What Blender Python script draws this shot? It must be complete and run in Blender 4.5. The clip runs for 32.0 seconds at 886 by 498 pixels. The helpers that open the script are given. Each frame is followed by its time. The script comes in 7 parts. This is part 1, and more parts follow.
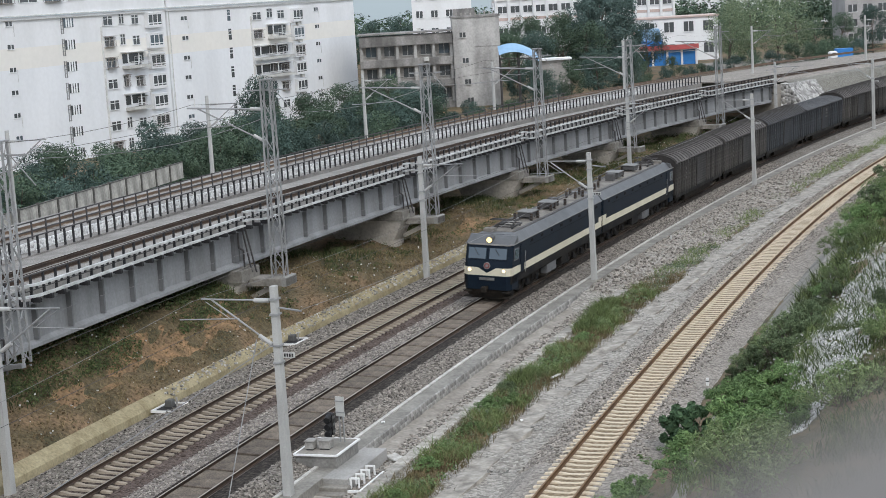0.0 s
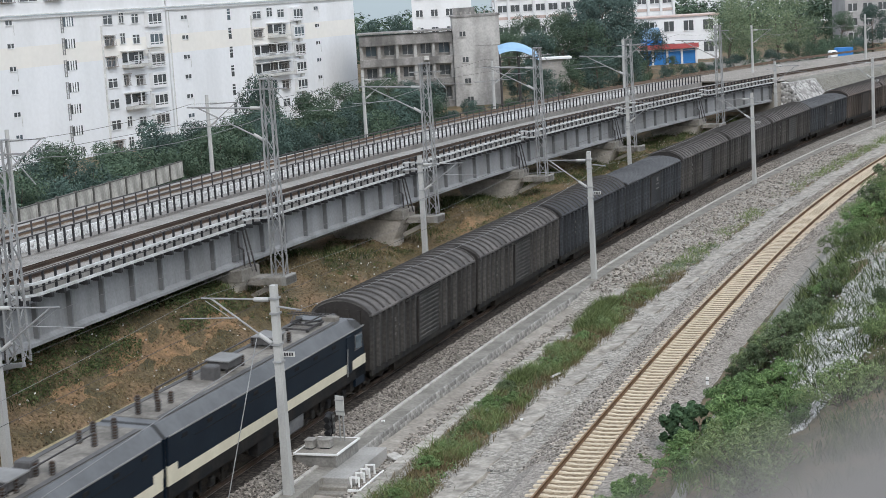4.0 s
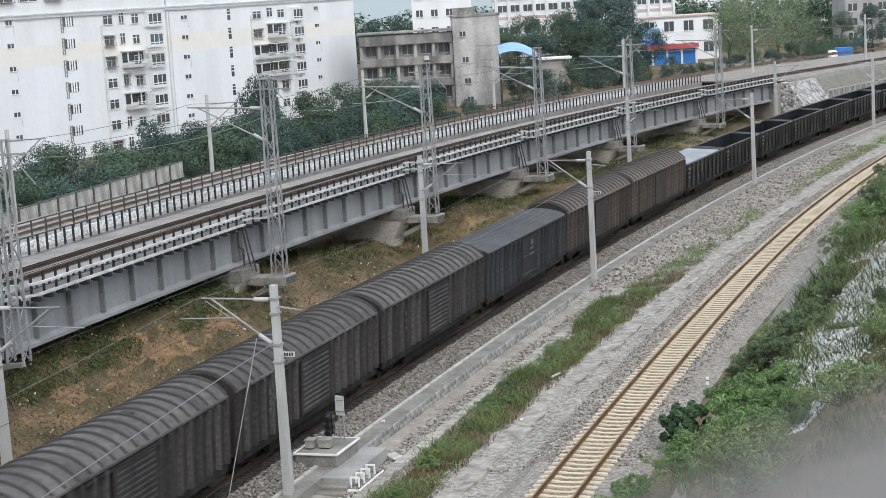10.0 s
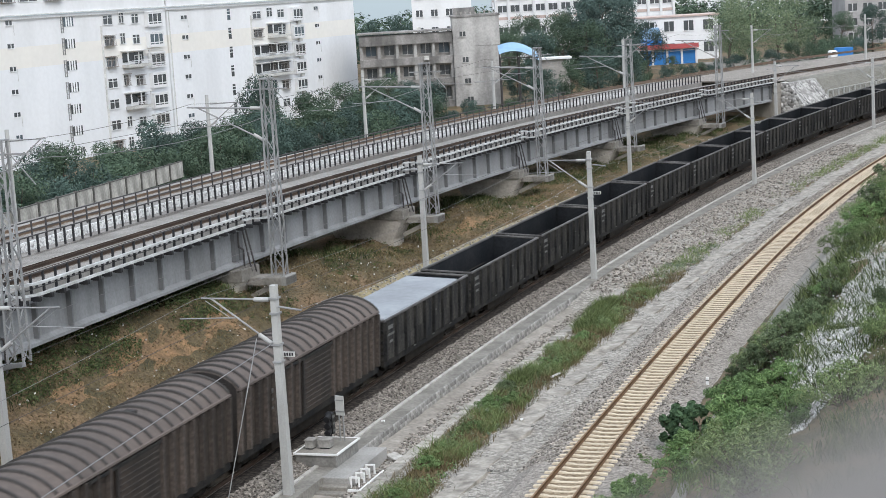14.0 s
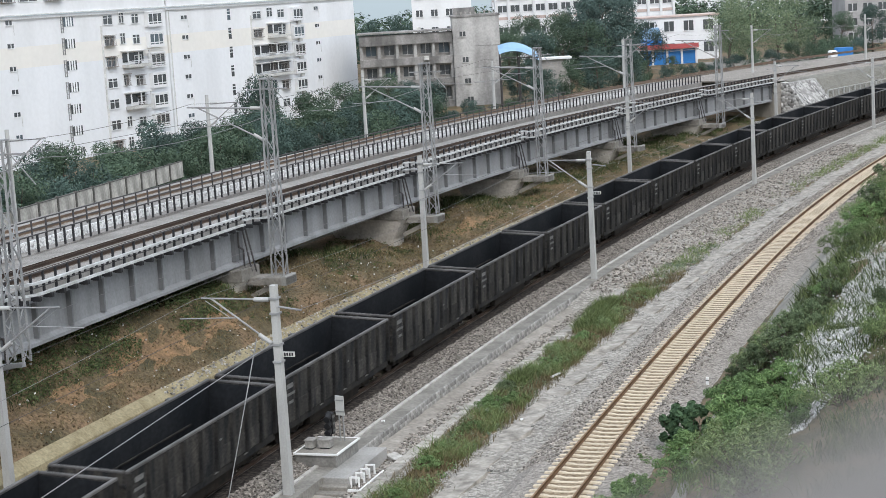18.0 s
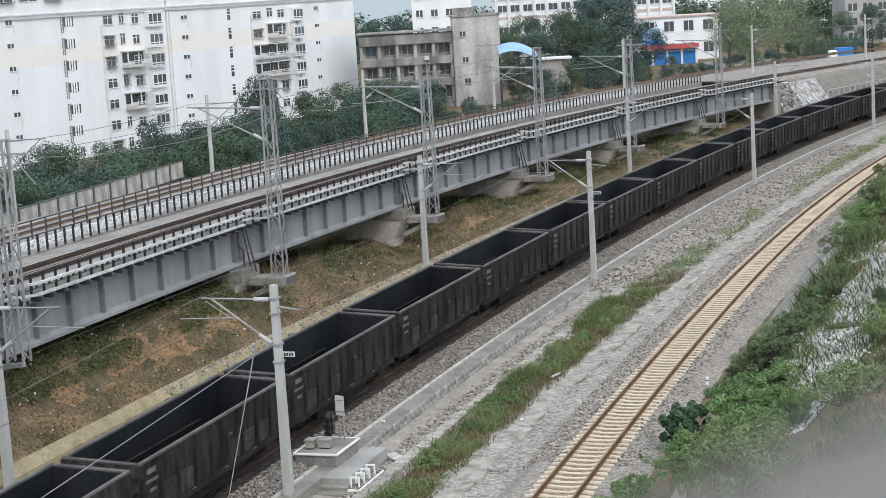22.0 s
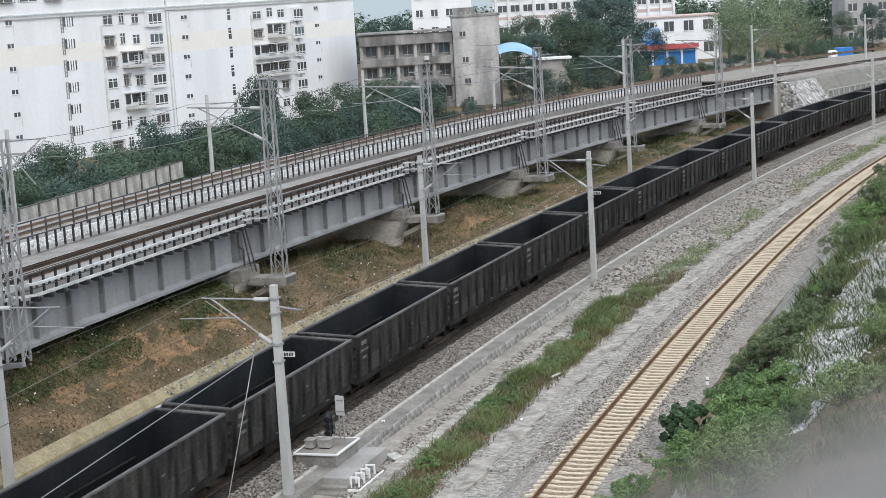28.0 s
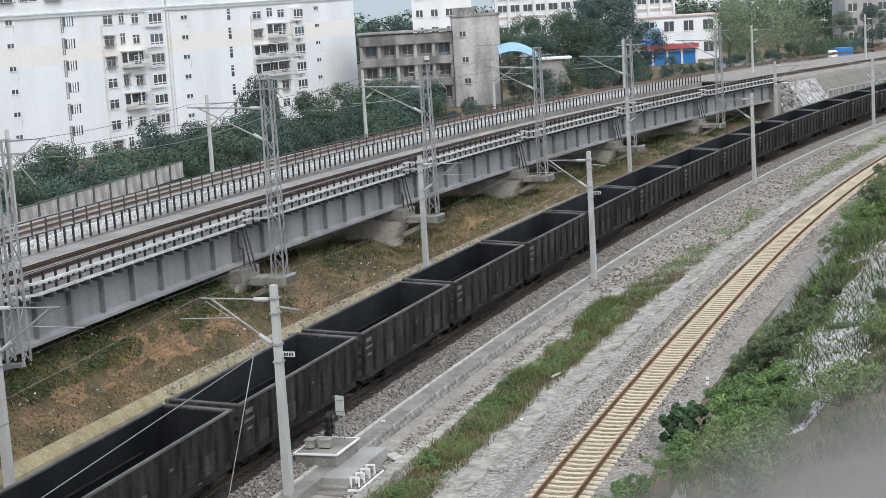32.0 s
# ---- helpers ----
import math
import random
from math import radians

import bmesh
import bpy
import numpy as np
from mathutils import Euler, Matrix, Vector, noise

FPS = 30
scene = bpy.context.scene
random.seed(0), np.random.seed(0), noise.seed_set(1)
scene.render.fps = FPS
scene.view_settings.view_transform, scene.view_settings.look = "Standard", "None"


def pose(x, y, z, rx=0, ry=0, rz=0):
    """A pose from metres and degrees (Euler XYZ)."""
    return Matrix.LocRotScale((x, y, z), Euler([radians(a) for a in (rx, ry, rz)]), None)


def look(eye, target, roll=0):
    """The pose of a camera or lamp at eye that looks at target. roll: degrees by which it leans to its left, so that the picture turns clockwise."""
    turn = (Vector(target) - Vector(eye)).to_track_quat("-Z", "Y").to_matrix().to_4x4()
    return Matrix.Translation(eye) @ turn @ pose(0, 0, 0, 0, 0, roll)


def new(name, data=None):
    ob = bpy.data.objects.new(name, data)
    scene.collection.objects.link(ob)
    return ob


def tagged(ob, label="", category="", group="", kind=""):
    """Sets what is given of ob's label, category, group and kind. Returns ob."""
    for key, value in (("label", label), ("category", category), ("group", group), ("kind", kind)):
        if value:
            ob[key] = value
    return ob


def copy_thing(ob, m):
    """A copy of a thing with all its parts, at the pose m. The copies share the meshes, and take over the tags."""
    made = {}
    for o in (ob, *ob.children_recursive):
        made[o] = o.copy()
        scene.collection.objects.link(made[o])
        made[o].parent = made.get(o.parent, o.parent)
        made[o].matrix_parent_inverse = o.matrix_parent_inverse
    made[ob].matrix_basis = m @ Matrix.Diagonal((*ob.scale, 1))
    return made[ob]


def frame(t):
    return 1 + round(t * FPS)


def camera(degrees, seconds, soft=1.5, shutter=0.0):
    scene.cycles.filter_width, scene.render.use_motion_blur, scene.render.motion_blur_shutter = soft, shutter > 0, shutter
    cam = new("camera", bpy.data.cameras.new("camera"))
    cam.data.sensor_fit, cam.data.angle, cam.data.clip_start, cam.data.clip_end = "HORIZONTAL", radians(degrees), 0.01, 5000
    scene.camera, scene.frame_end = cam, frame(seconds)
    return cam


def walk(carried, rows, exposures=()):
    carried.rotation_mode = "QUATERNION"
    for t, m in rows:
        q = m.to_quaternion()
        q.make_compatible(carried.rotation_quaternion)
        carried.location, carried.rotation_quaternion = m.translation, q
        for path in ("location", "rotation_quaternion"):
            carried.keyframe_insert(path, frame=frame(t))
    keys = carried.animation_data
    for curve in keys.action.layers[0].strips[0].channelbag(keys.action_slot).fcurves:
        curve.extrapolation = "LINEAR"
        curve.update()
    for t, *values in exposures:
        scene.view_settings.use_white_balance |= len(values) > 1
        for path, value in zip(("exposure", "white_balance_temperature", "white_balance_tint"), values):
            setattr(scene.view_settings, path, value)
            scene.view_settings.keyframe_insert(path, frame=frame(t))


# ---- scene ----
# Metres, z up. Rail tops of the ground tracks lie at z = 0; the camera stands high on the valley side.
EYE = (0.0, 0.0, 18.59)
TILT, ROLL = 8.665, -3.392
cam = camera(29.403, 32.0, soft=0.8, shutter=0.3)


def view(down):
    d = radians(down)
    return look(EYE, (0.0, 100 * math.cos(d), EYE[2] - 100 * math.sin(d)), ROLL)


walk(cam, [(0, view(TILT - 0.03)), (0.5, view(TILT - 0.03)), (0.9, view(TILT)), (32, view(TILT))],
     exposures=[(0, 0.3), (3.0, 0.32), (6.0, 0.53), (32, 0.53)])
cam.data.dof.use_dof, cam.data.dof.focus_distance, cam.data.dof.aperture_fstop = True, 95.0, 5.6

# ---- light: a hazy, overcast day ----
SUN_UP, SUN_ROUND = 44, 158
world = bpy.data.worlds.new("overcast")
world.use_nodes = True
scene.world = world
wn = world.node_tree.nodes
sky = wn.new("ShaderNodeTexSky")
sky.sky_type, sky.sun_disc = "NISHITA", False
sky.sun_elevation, sky.sun_rotation = radians(SUN_UP), radians(SUN_ROUND)
sky.dust_density, sky.air_density = 4.0, 1.0
cloud = wn.new("ShaderNodeMixRGB")
cloud.inputs[0].default_value = 0.75
cloud.inputs[2].default_value = (7.72, 8.55, 9.58, 1)
world.node_tree.links.new(sky.outputs[0], cloud.inputs[1])
world.node_tree.links.new(cloud.outputs[0], wn["Background"].inputs[0])
wn["Background"].inputs[1].default_value = 0.122
sun = new("sun", bpy.data.lights.new("sun", "SUN"))
sun.data.energy, sun.data.angle, sun.data.color = 1.05, radians(25), (1.0, 0.985, 0.97)
sun.matrix_world = look((60 * math.sin(radians(SUN_ROUND)), 60 * math.cos(radians(SUN_ROUND)), 60 * math.tan(radians(SUN_UP))), (0, 0, 0))


# ---- materials ----
def mat(name, base, rough=0.8, metal=0.0, tint=None, var=0.25, scale=0.6, fine=9.0, bump=0.15, rnd=0.0, streak=0.0, spec=0.3):
    """Two scales of noise over a base colour; tint: a second colour in large stains; streak: noise drawn out downwards."""
    m = bpy.data.materials.new(name)
    m.use_nodes = True
    n, k = m.node_tree.nodes, m.node_tree.links
    b = n["Principled BSDF"]
    b.inputs["Roughness"].default_value, b.inputs["Metallic"].default_value = rough, metal
    b.inputs["Specular IOR Level"].default_value = spec
    tc = n.new("ShaderNodeTexCoord")
    src = tc.outputs["Object"]
    if streak:
        mp = n.new("ShaderNodeMapping")
        mp.inputs["Scale"].default_value = (1, 1, streak)
        k.new(src, mp.inputs[0])
        wide = mp.outputs[0]
    else:
        wide = src
    big, small = n.new("ShaderNodeTexNoise"), n.new("ShaderNodeTexNoise")
    big.inputs["Scale"].default_value, big.inputs["Detail"].default_value = scale, 4
    small.inputs["Scale"].default_value, small.inputs["Detail"].default_value = fine, 5
    k.new(wide, big.inputs["Vector"])
    k.new(src, small.inputs["Vector"])
    r = n.new("ShaderNodeValToRGB")
    r.color_ramp.elements[0].position, r.color_ramp.elements[1].position = 0.35, 0.65
    lo = tint or tuple(c * (1 - var) for c in base)
    r.color_ramp.elements[0].color, r.color_ramp.elements[1].color = (*lo, 1), (*base, 1)
    k.new(big.outputs["Fac"], r.inputs[0])
    hv = n.new("ShaderNodeHueSaturation")
    mr = n.new("ShaderNodeMapRange")
    mr.inputs["From Min"].default_value, mr.inputs["From Max"].default_value = 0.25, 0.75
    mr.inputs["To Min"].default_value, mr.inputs["To Max"].default_value = 1 - var, 1 + var
    k.new(small.outputs["Fac"], mr.inputs["Value"])
    val = mr.outputs[0]
    if rnd:
        oi, ma, mu = n.new("ShaderNodeObjectInfo"), n.new("ShaderNodeMapRange"), n.new("ShaderNodeMath")
        ma.inputs["To Min"].default_value, ma.inputs["To Max"].default_value = 1 - rnd, 1 + rnd
        k.new(oi.outputs["Random"], ma.inputs["Value"])
        mu.operation = "MULTIPLY"
        k.new(val, mu.inputs[0])
        k.new(ma.outputs[0], mu.inputs[1])
        val = mu.outputs[0]
    k.new(val, hv.inputs["Value"])
    k.new(r.outputs[0], hv.inputs["Color"])
    k.new(hv.outputs[0], b.inputs["Base Color"])
    if bump:
        bp = n.new("ShaderNodeBump")
        bp.inputs["Strength"].default_value, bp.inputs["Distance"].default_value = bump, 0.05
        k.new(small.outputs["Fac"], bp.inputs["Height"])
        k.new(bp.outputs[0], b.inputs["Normal"])
    return m


def gravel(name, a, b_, c, size, rough=0.95):
    """Broken stones: cells of three tones, with relief."""
    m = bpy.data.materials.new(name)
    m.use_nodes = True
    n, k = m.node_tree.nodes, m.node_tree.links
    b = n["Principled BSDF"]
    b.inputs["Roughness"].default_value, b.inputs["Specular IOR Level"].default_value = rough, 0.2
    tc, vo, no = n.new("ShaderNodeTexCoord"), n.new("ShaderNodeTexVoronoi"), n.new("ShaderNodeTexNoise")
    vo.inputs["Scale"].default_value = 1 / size
    no.inputs["Scale"].default_value, no.inputs["Detail"].default_value = 0.35, 5
    k.new(tc.outputs["Object"], vo.inputs["Vector"])
    k.new(tc.outputs["Object"], no.inputs["Vector"])
    sep = n.new("ShaderNodeSeparateColor")
    k.new(vo.outputs["Color"], sep.inputs[0])
    r = n.new("ShaderNodeValToRGB")
    r.color_ramp.elements[0].color, r.color_ramp.elements[1].color = (*a, 1), (*c, 1)
    e = r.color_ramp.elements.new(0.5)
    e.color = (*b_, 1)
    k.new(sep.outputs[0], r.inputs[0])
    mx = n.new("ShaderNodeMixRGB")
    mx.blend_type = "MULTIPLY"
    mx.inputs[0].default_value = 1.0
    mr = n.new("ShaderNodeMapRange")
    mr.inputs["From Min"].default_value, mr.inputs["From Max"].default_value = 0.3, 0.7
    mr.inputs["To Min"].default_value, mr.inputs["To Max"].default_value = 0.88, 1.1
    k.new(no.outputs["Fac"], mr.inputs["Value"])
    k.new(r.outputs[0], mx.inputs[1])
    k.new(mr.outputs[0], mx.inputs[2])
    k.new(mx.outputs[0], b.inputs["Base Color"])
    bp = n.new("ShaderNodeBump")
    bp.inputs["Strength"].default_value, bp.inputs["Distance"].default_value = 0.9, size * 0.6
    bp.invert = True
    k.new(vo.outputs["Distance"], bp.inputs["Height"])
    k.new(bp.outputs[0], b.inputs["Normal"])
    return m


def glass(name, tone, rough=0.08):
    m = bpy.data.materials.new(name)
    m.use_nodes = True
    b = m.node_tree.nodes["Principled BSDF"]
    b.inputs["Base Color"].default_value = (*tone, 1)
    b.inputs["Roughness"].default_value, b.inputs["Specular IOR Level"].default_value = rough, 0.8
    return m


def lit(name, colour, power):
    m = bpy.data.materials.new(name)
    m.use_nodes = True
    b = m.node_tree.nodes["Principled BSDF"]
    b.inputs["Base Color"].default_value = (*colour, 1)
    b.inputs["Emission Color"].default_value, b.inputs["Emission Strength"].default_value = (*colour, 1), power
    return m


M_BALLAST = gravel("grey_ballast", (0.085, 0.077, 0.067), (0.18, 0.163, 0.144), (0.29, 0.264, 0.236), 0.09)
M_BALLAST_BROWN = gravel("rusty_ballast", (0.045, 0.033, 0.028), (0.095, 0.072, 0.062), (0.16, 0.126, 0.11), 0.09)
M_BALLAST_PINK = gravel("pinkish_grey_ballast", (0.11, 0.095, 0.086), (0.21, 0.188, 0.172), (0.32, 0.29, 0.268), 0.09)
M_BALLAST_WARM = gravel("new_ballast", (0.165, 0.15, 0.132), (0.275, 0.25, 0.224), (0.39, 0.358, 0.322), 0.09)
M_RUBBLE = gravel("pale_rubble", (0.17, 0.158, 0.14), (0.30, 0.28, 0.25), (0.44, 0.414, 0.375), 0.12)
M_OILY_SHADED = gravel("oily_shaded_ballast", (0.012, 0.01, 0.009), (0.033, 0.028, 0.024), (0.085, 0.072, 0.062), 0.09)
M_SANDY = gravel("sandy_ballast", (0.13, 0.096, 0.062), (0.25, 0.195, 0.13), (0.37, 0.30, 0.215), 0.09)
M_BED_BROWN = gravel("rust_dark_ballast", (0.018, 0.013, 0.011), (0.05, 0.037, 0.03), (0.11, 0.087, 0.073), 0.09)
M_BED_MAIN = gravel("oily_brown_ballast", (0.012, 0.01, 0.009), (0.03, 0.024, 0.02), (0.06, 0.05, 0.043), 0.09)
M_EMBANK = gravel("stony_embankment", (0.13, 0.126, 0.105), (0.20, 0.193, 0.168), (0.29, 0.282, 0.255), 0.12)
M_SPOIL = gravel("white_lime_spoil", (0.05, 0.056, 0.042), (0.22, 0.225, 0.205), (0.58, 0.58, 0.57), 0.10)
M_PITCHING = gravel("pale_stone_pitching", (0.15, 0.145, 0.14), (0.36, 0.35, 0.335), (0.56, 0.55, 0.53), 0.4)
M_SLEEPER = mat("weathered_concrete_sleeper", (0.345, 0.30, 0.24), tint=(0.23, 0.19, 0.145), fine=14, rnd=0.15)
M_SLEEPER_NEW = mat("sandy_concrete_sleeper", (0.62, 0.545, 0.43), tint=(0.52, 0.435, 0.32), fine=14, rnd=0.08)
M_SLEEPER_DARK = mat("oily_sleeper", (0.20, 0.165, 0.13), tint=(0.12, 0.10, 0.085), fine=14, rnd=0.15)
M_RUST = mat("rusted_rail_steel", (0.075, 0.05, 0.036), rough=0.75, metal=0.2, tint=(0.045, 0.031, 0.024), fine=30)
M_SLAB = mat("broken_path_concrete", (0.40, 0.372, 0.33), tint=(0.20, 0.183, 0.16), scale=1.4, fine=6, var=0.22, bump=0.15)
M_PATH = mat("grey_path_concrete", (0.26, 0.247, 0.222), tint=(0.17, 0.16, 0.143), scale=0.9, fine=6, var=0.25, bump=0.3)
M_APRON = mat("dusty_channel_lining", (0.33, 0.303, 0.268), tint=(0.22, 0.198, 0.172), scale=0.8, fine=5, var=0.25, bump=0.25)
M_KERB = mat("pale_limewashed_kerb", (0.52, 0.505, 0.475), tint=(0.36, 0.345, 0.32), scale=1.5, fine=8, var=0.2)
M_PANELBED = mat("dusty_brown_track_panel", (0.175, 0.143, 0.112), tint=(0.095, 0.077, 0.062), scale=1.6, fine=14, var=0.5, rnd=0.2, bump=0.8)
M_LEDGE = mat("warm_grey_ledge", (0.25, 0.232, 0.216), tint=(0.17, 0.158, 0.146), scale=8, fine=60, var=0.1)
M_RAILTOP = mat("worn_rail_head", (0.42, 0.36, 0.30), rough=0.35, metal=0.9, var=0.1, fine=30, bump=0.0)
M_RAILTOP_RUST = mat("rusty_rail_head", (0.24, 0.145, 0.075), rough=0.6, metal=0.2, tint=(0.18, 0.105, 0.055), fine=30, bump=0.0)
M_RAILTAN = mat("tan_rusted_rail", (0.15, 0.085, 0.042), rough=0.7, metal=0.1, tint=(0.095, 0.053, 0.027), fine=30)
M_RAILBROWN = mat("brown_rusted_rail", (0.135, 0.09, 0.06), rough=0.7, metal=0.1, tint=(0.085, 0.057, 0.04), fine=30)
M_EDGING = mat("weathered_edging_stone", (0.40, 0.378, 0.34), tint=(0.27, 0.252, 0.222), scale=1.5, fine=8, var=0.25, rnd=0.25, bump=0.3)
M_CONC = mat("pale_concrete", (0.35, 0.34, 0.325), tint=(0.24, 0.235, 0.22), scale=0.5, fine=12, var=0.18)
M_CONC_DARK = mat("stained_concrete", (0.30, 0.28, 0.25), tint=(0.17, 0.16, 0.14), scale=0.45, fine=10, streak=0.4)
M_CONC_POLE = mat("pole_concrete", (0.45, 0.45, 0.435), tint=(0.35, 0.35, 0.34), scale=1.2, fine=20, var=0.1, streak=0.3)
# Stiffeners darker than the girder: their shaded side is put in the colour.
M_STIFF_SHADE = mat("shaded_stiffener_grey", (0.15, 0.155, 0.16), rough=0.6, tint=(0.115, 0.118, 0.12), scale=0.6, fine=6, var=0.1)
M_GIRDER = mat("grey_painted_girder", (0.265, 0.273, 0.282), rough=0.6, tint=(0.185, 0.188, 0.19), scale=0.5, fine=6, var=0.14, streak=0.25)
M_STONE = mat("pale_rubble_stone", (0.40, 0.345, 0.215), tint=(0.27, 0.225, 0.13), scale=1.2, fine=8, var=0.25, rnd=0.25, bump=0.4)
M_STEEL = mat("galvanised_steel", (0.37, 0.375, 0.375), rough=0.55, metal=0.4, tint=(0.26, 0.26, 0.26), fine=20, var=0.12)
M_DARKSTEEL = mat("dark_railing_steel", (0.075, 0.07, 0.07), rough=0.6, metal=0.2, fine=20)
M_PIPE = mat("pale_cable_trough", (0.56, 0.575, 0.575), rough=0.6, tint=(0.38, 0.385, 0.375), scale=1.5, fine=12, var=0.15)
M_WHITE = mat("white_paint", (0.78, 0.78, 0.77), rough=0.6, fine=15, var=0.06)
M_BLACKPAINT = mat("black_paint", (0.025, 0.025, 0.027), rough=0.6, fine=15, var=0.15)


# ---- building helpers ----
class Shape:
    """Gathers faces; boxes may have chamfered edges and any turn."""

    def __init__(self):
        self.v, self.f = [], []

    def add(self, vs, fs, m=None):
        o = len(self.v)
        self.v += [tuple(m @ Vector(q)) for q in vs] if m else [tuple(q) for q in vs]
        self.f += [tuple(o + i for i in q) for q in fs]
        return self

    def box(self, c, s, m=None):
        x, y, z = (q / 2 for q in s)
        vs = [(c[0] + a * x, c[1] + b * y, c[2] + d * z) for d in (-1, 1) for b in (-1, 1) for a in (-1, 1)]
        return self.add(vs, [(0, 2, 3, 1), (4, 5, 7, 6), (0, 1, 5, 4), (2, 6, 7, 3), (0, 4, 6, 2), (1, 3, 7, 5)], m)

    def slab(self, c, s, ch=0.02, m=None):
        """A box whose upper edges are chamfered."""
        x, y, z = (q / 2 for q in s)
        ring = lambda a, b, h: [(c[0] - a, c[1] - b, h), (c[0] + a, c[1] - b, h), (c[0] + a, c[1] + b, h), (c[0] - a, c[1] + b, h)]
        vs = ring(x, y, c[2] - z) + ring(x, y, c[2] + z - ch) + ring(x - ch, y - ch, c[2] + z)
        fs = [(3, 2, 1, 0), (8, 9, 10, 11)]
        for lv in (0, 4):
            fs += [(lv + i, lv + (i + 1) % 4, lv + 4 + (i + 1) % 4, lv + 4 + i) for i in range(4)]
        return self.add(vs, fs, m)

    def tube(self, a, b, r, n=8, r2=None):
        a, b = Vector(a), Vector(b)
        d = (b - a).normalized()
        u = d.cross(Vector((0, 0, 1)) if abs(d.z) < 0.9 else Vector((1, 0, 0))).normalized()
        w = d.cross(u)
        r2 = r if r2 is None else r2
        ring = lambda p, q: [p + (u * math.cos(2 * math.pi * i / n) + w * math.sin(2 * math.pi * i / n)) * q for i in range(n)]
        vs = ring(a, r) + ring(b, r2)
        fs = [(i, (i + 1) % n, n + (i + 1) % n, n + i) for i in range(n)] + [tuple(range(n - 1, -1, -1)), tuple(range(n, 2 * n))]
        return self.add(vs, fs)

    def bar(self, a, b, w, h):
        """A square bar from a to b, w wide, h high."""
        a, b = Vector(a), Vector(b)
        d = (b - a).normalized()
        u = d.cross(Vector((0, 0, 1)) if abs(d.z) < 0.9 else Vector((0, 1, 0))).normalized()
        t = u.cross(d)
        ring = lambda p: [p - u * w / 2 - t * h / 2, p + u * w / 2 - t * h / 2, p + u * w / 2 + t * h / 2, p - u * w / 2 + t * h / 2]
        return self.add(ring(a) + ring(b), [(0, 1, 5, 4), (1, 2, 6, 5), (2, 3, 7, 6), (3, 0, 4, 7), (3, 2, 1, 0), (4, 5, 6, 7)])

    def path(self, pts, w, h):
        """A square bar bent along points."""
        pts = [Vector(q) for q in pts]
        vs = []
        for i, q in enumerate(pts):
            d = (pts[min(i + 1, len(pts) - 1)] - pts[max(i - 1, 0)]).normalized()
            u = d.cross(Vector((0, 0, 1)) if abs(d.z) < 0.97 else Vector((0, 1, 0))).normalized()
            t = u.cross(d)
            vs += [q - u * w / 2 - t * h / 2, q + u * w / 2 - t * h / 2, q + u * w / 2 + t * h / 2, q - u * w / 2 + t * h / 2]
        e = (len(pts) - 1) * 4
        fs = [(i * 4 + j, i * 4 + (j + 1) % 4, i * 4 + 4 + (j + 1) % 4, i * 4 + 4 + j) for i in range(len(pts) - 1) for j in range(4)]
        return self.add(vs, fs + [(3, 2, 1, 0), (e, e + 1, e + 2, e + 3)])

    def prism(self, outline, y0, y1, m=None):
        """An outline in x, z drawn out along y."""
        n = len(outline)
        vs = [(x, y0, z) for x, z in outline] + [(x, y1, z) for x, z in outline]
        fs = [(i, (i + 1) % n, n + (i + 1) % n, n + i) for i in range(n)] + [tuple(range(n - 1, -1, -1)), tuple(range(n, 2 * n))]
        return self.add(vs, fs, m)

    def mesh(self, name, material, smooth=False):
        d = bpy.data.meshes.new(name)
        d.from_pydata(self.v, [], self.f)
        for q in material if isinstance(material, (list, tuple)) else [material]:
            d.materials.append(q)
        if smooth:
            d.polygons.foreach_set("use_smooth", [True] * len(d.polygons))
        d.update()
        return d


def part(name, shape, material, parent, label="", at=None, smooth=False):
    """One mesh object under a thing or a part. shape: a Shape, or a mesh that is shared."""
    ob = new(name, shape.mesh(name, material, smooth) if isinstance(shape, Shape) else shape)
    ob.parent = parent
    if at is not None:
        ob.matrix_basis = at
    if label:
        ob["label"] = label
    return ob


def thing(name, label, category, at=None, group="", kind="", shape=None, material=None, smooth=False):
    ob = new(name, shape.mesh(name, material, smooth) if shape else None)
    if at is not None:
        ob.matrix_basis = at
    return tagged(ob, label, category, group, kind)


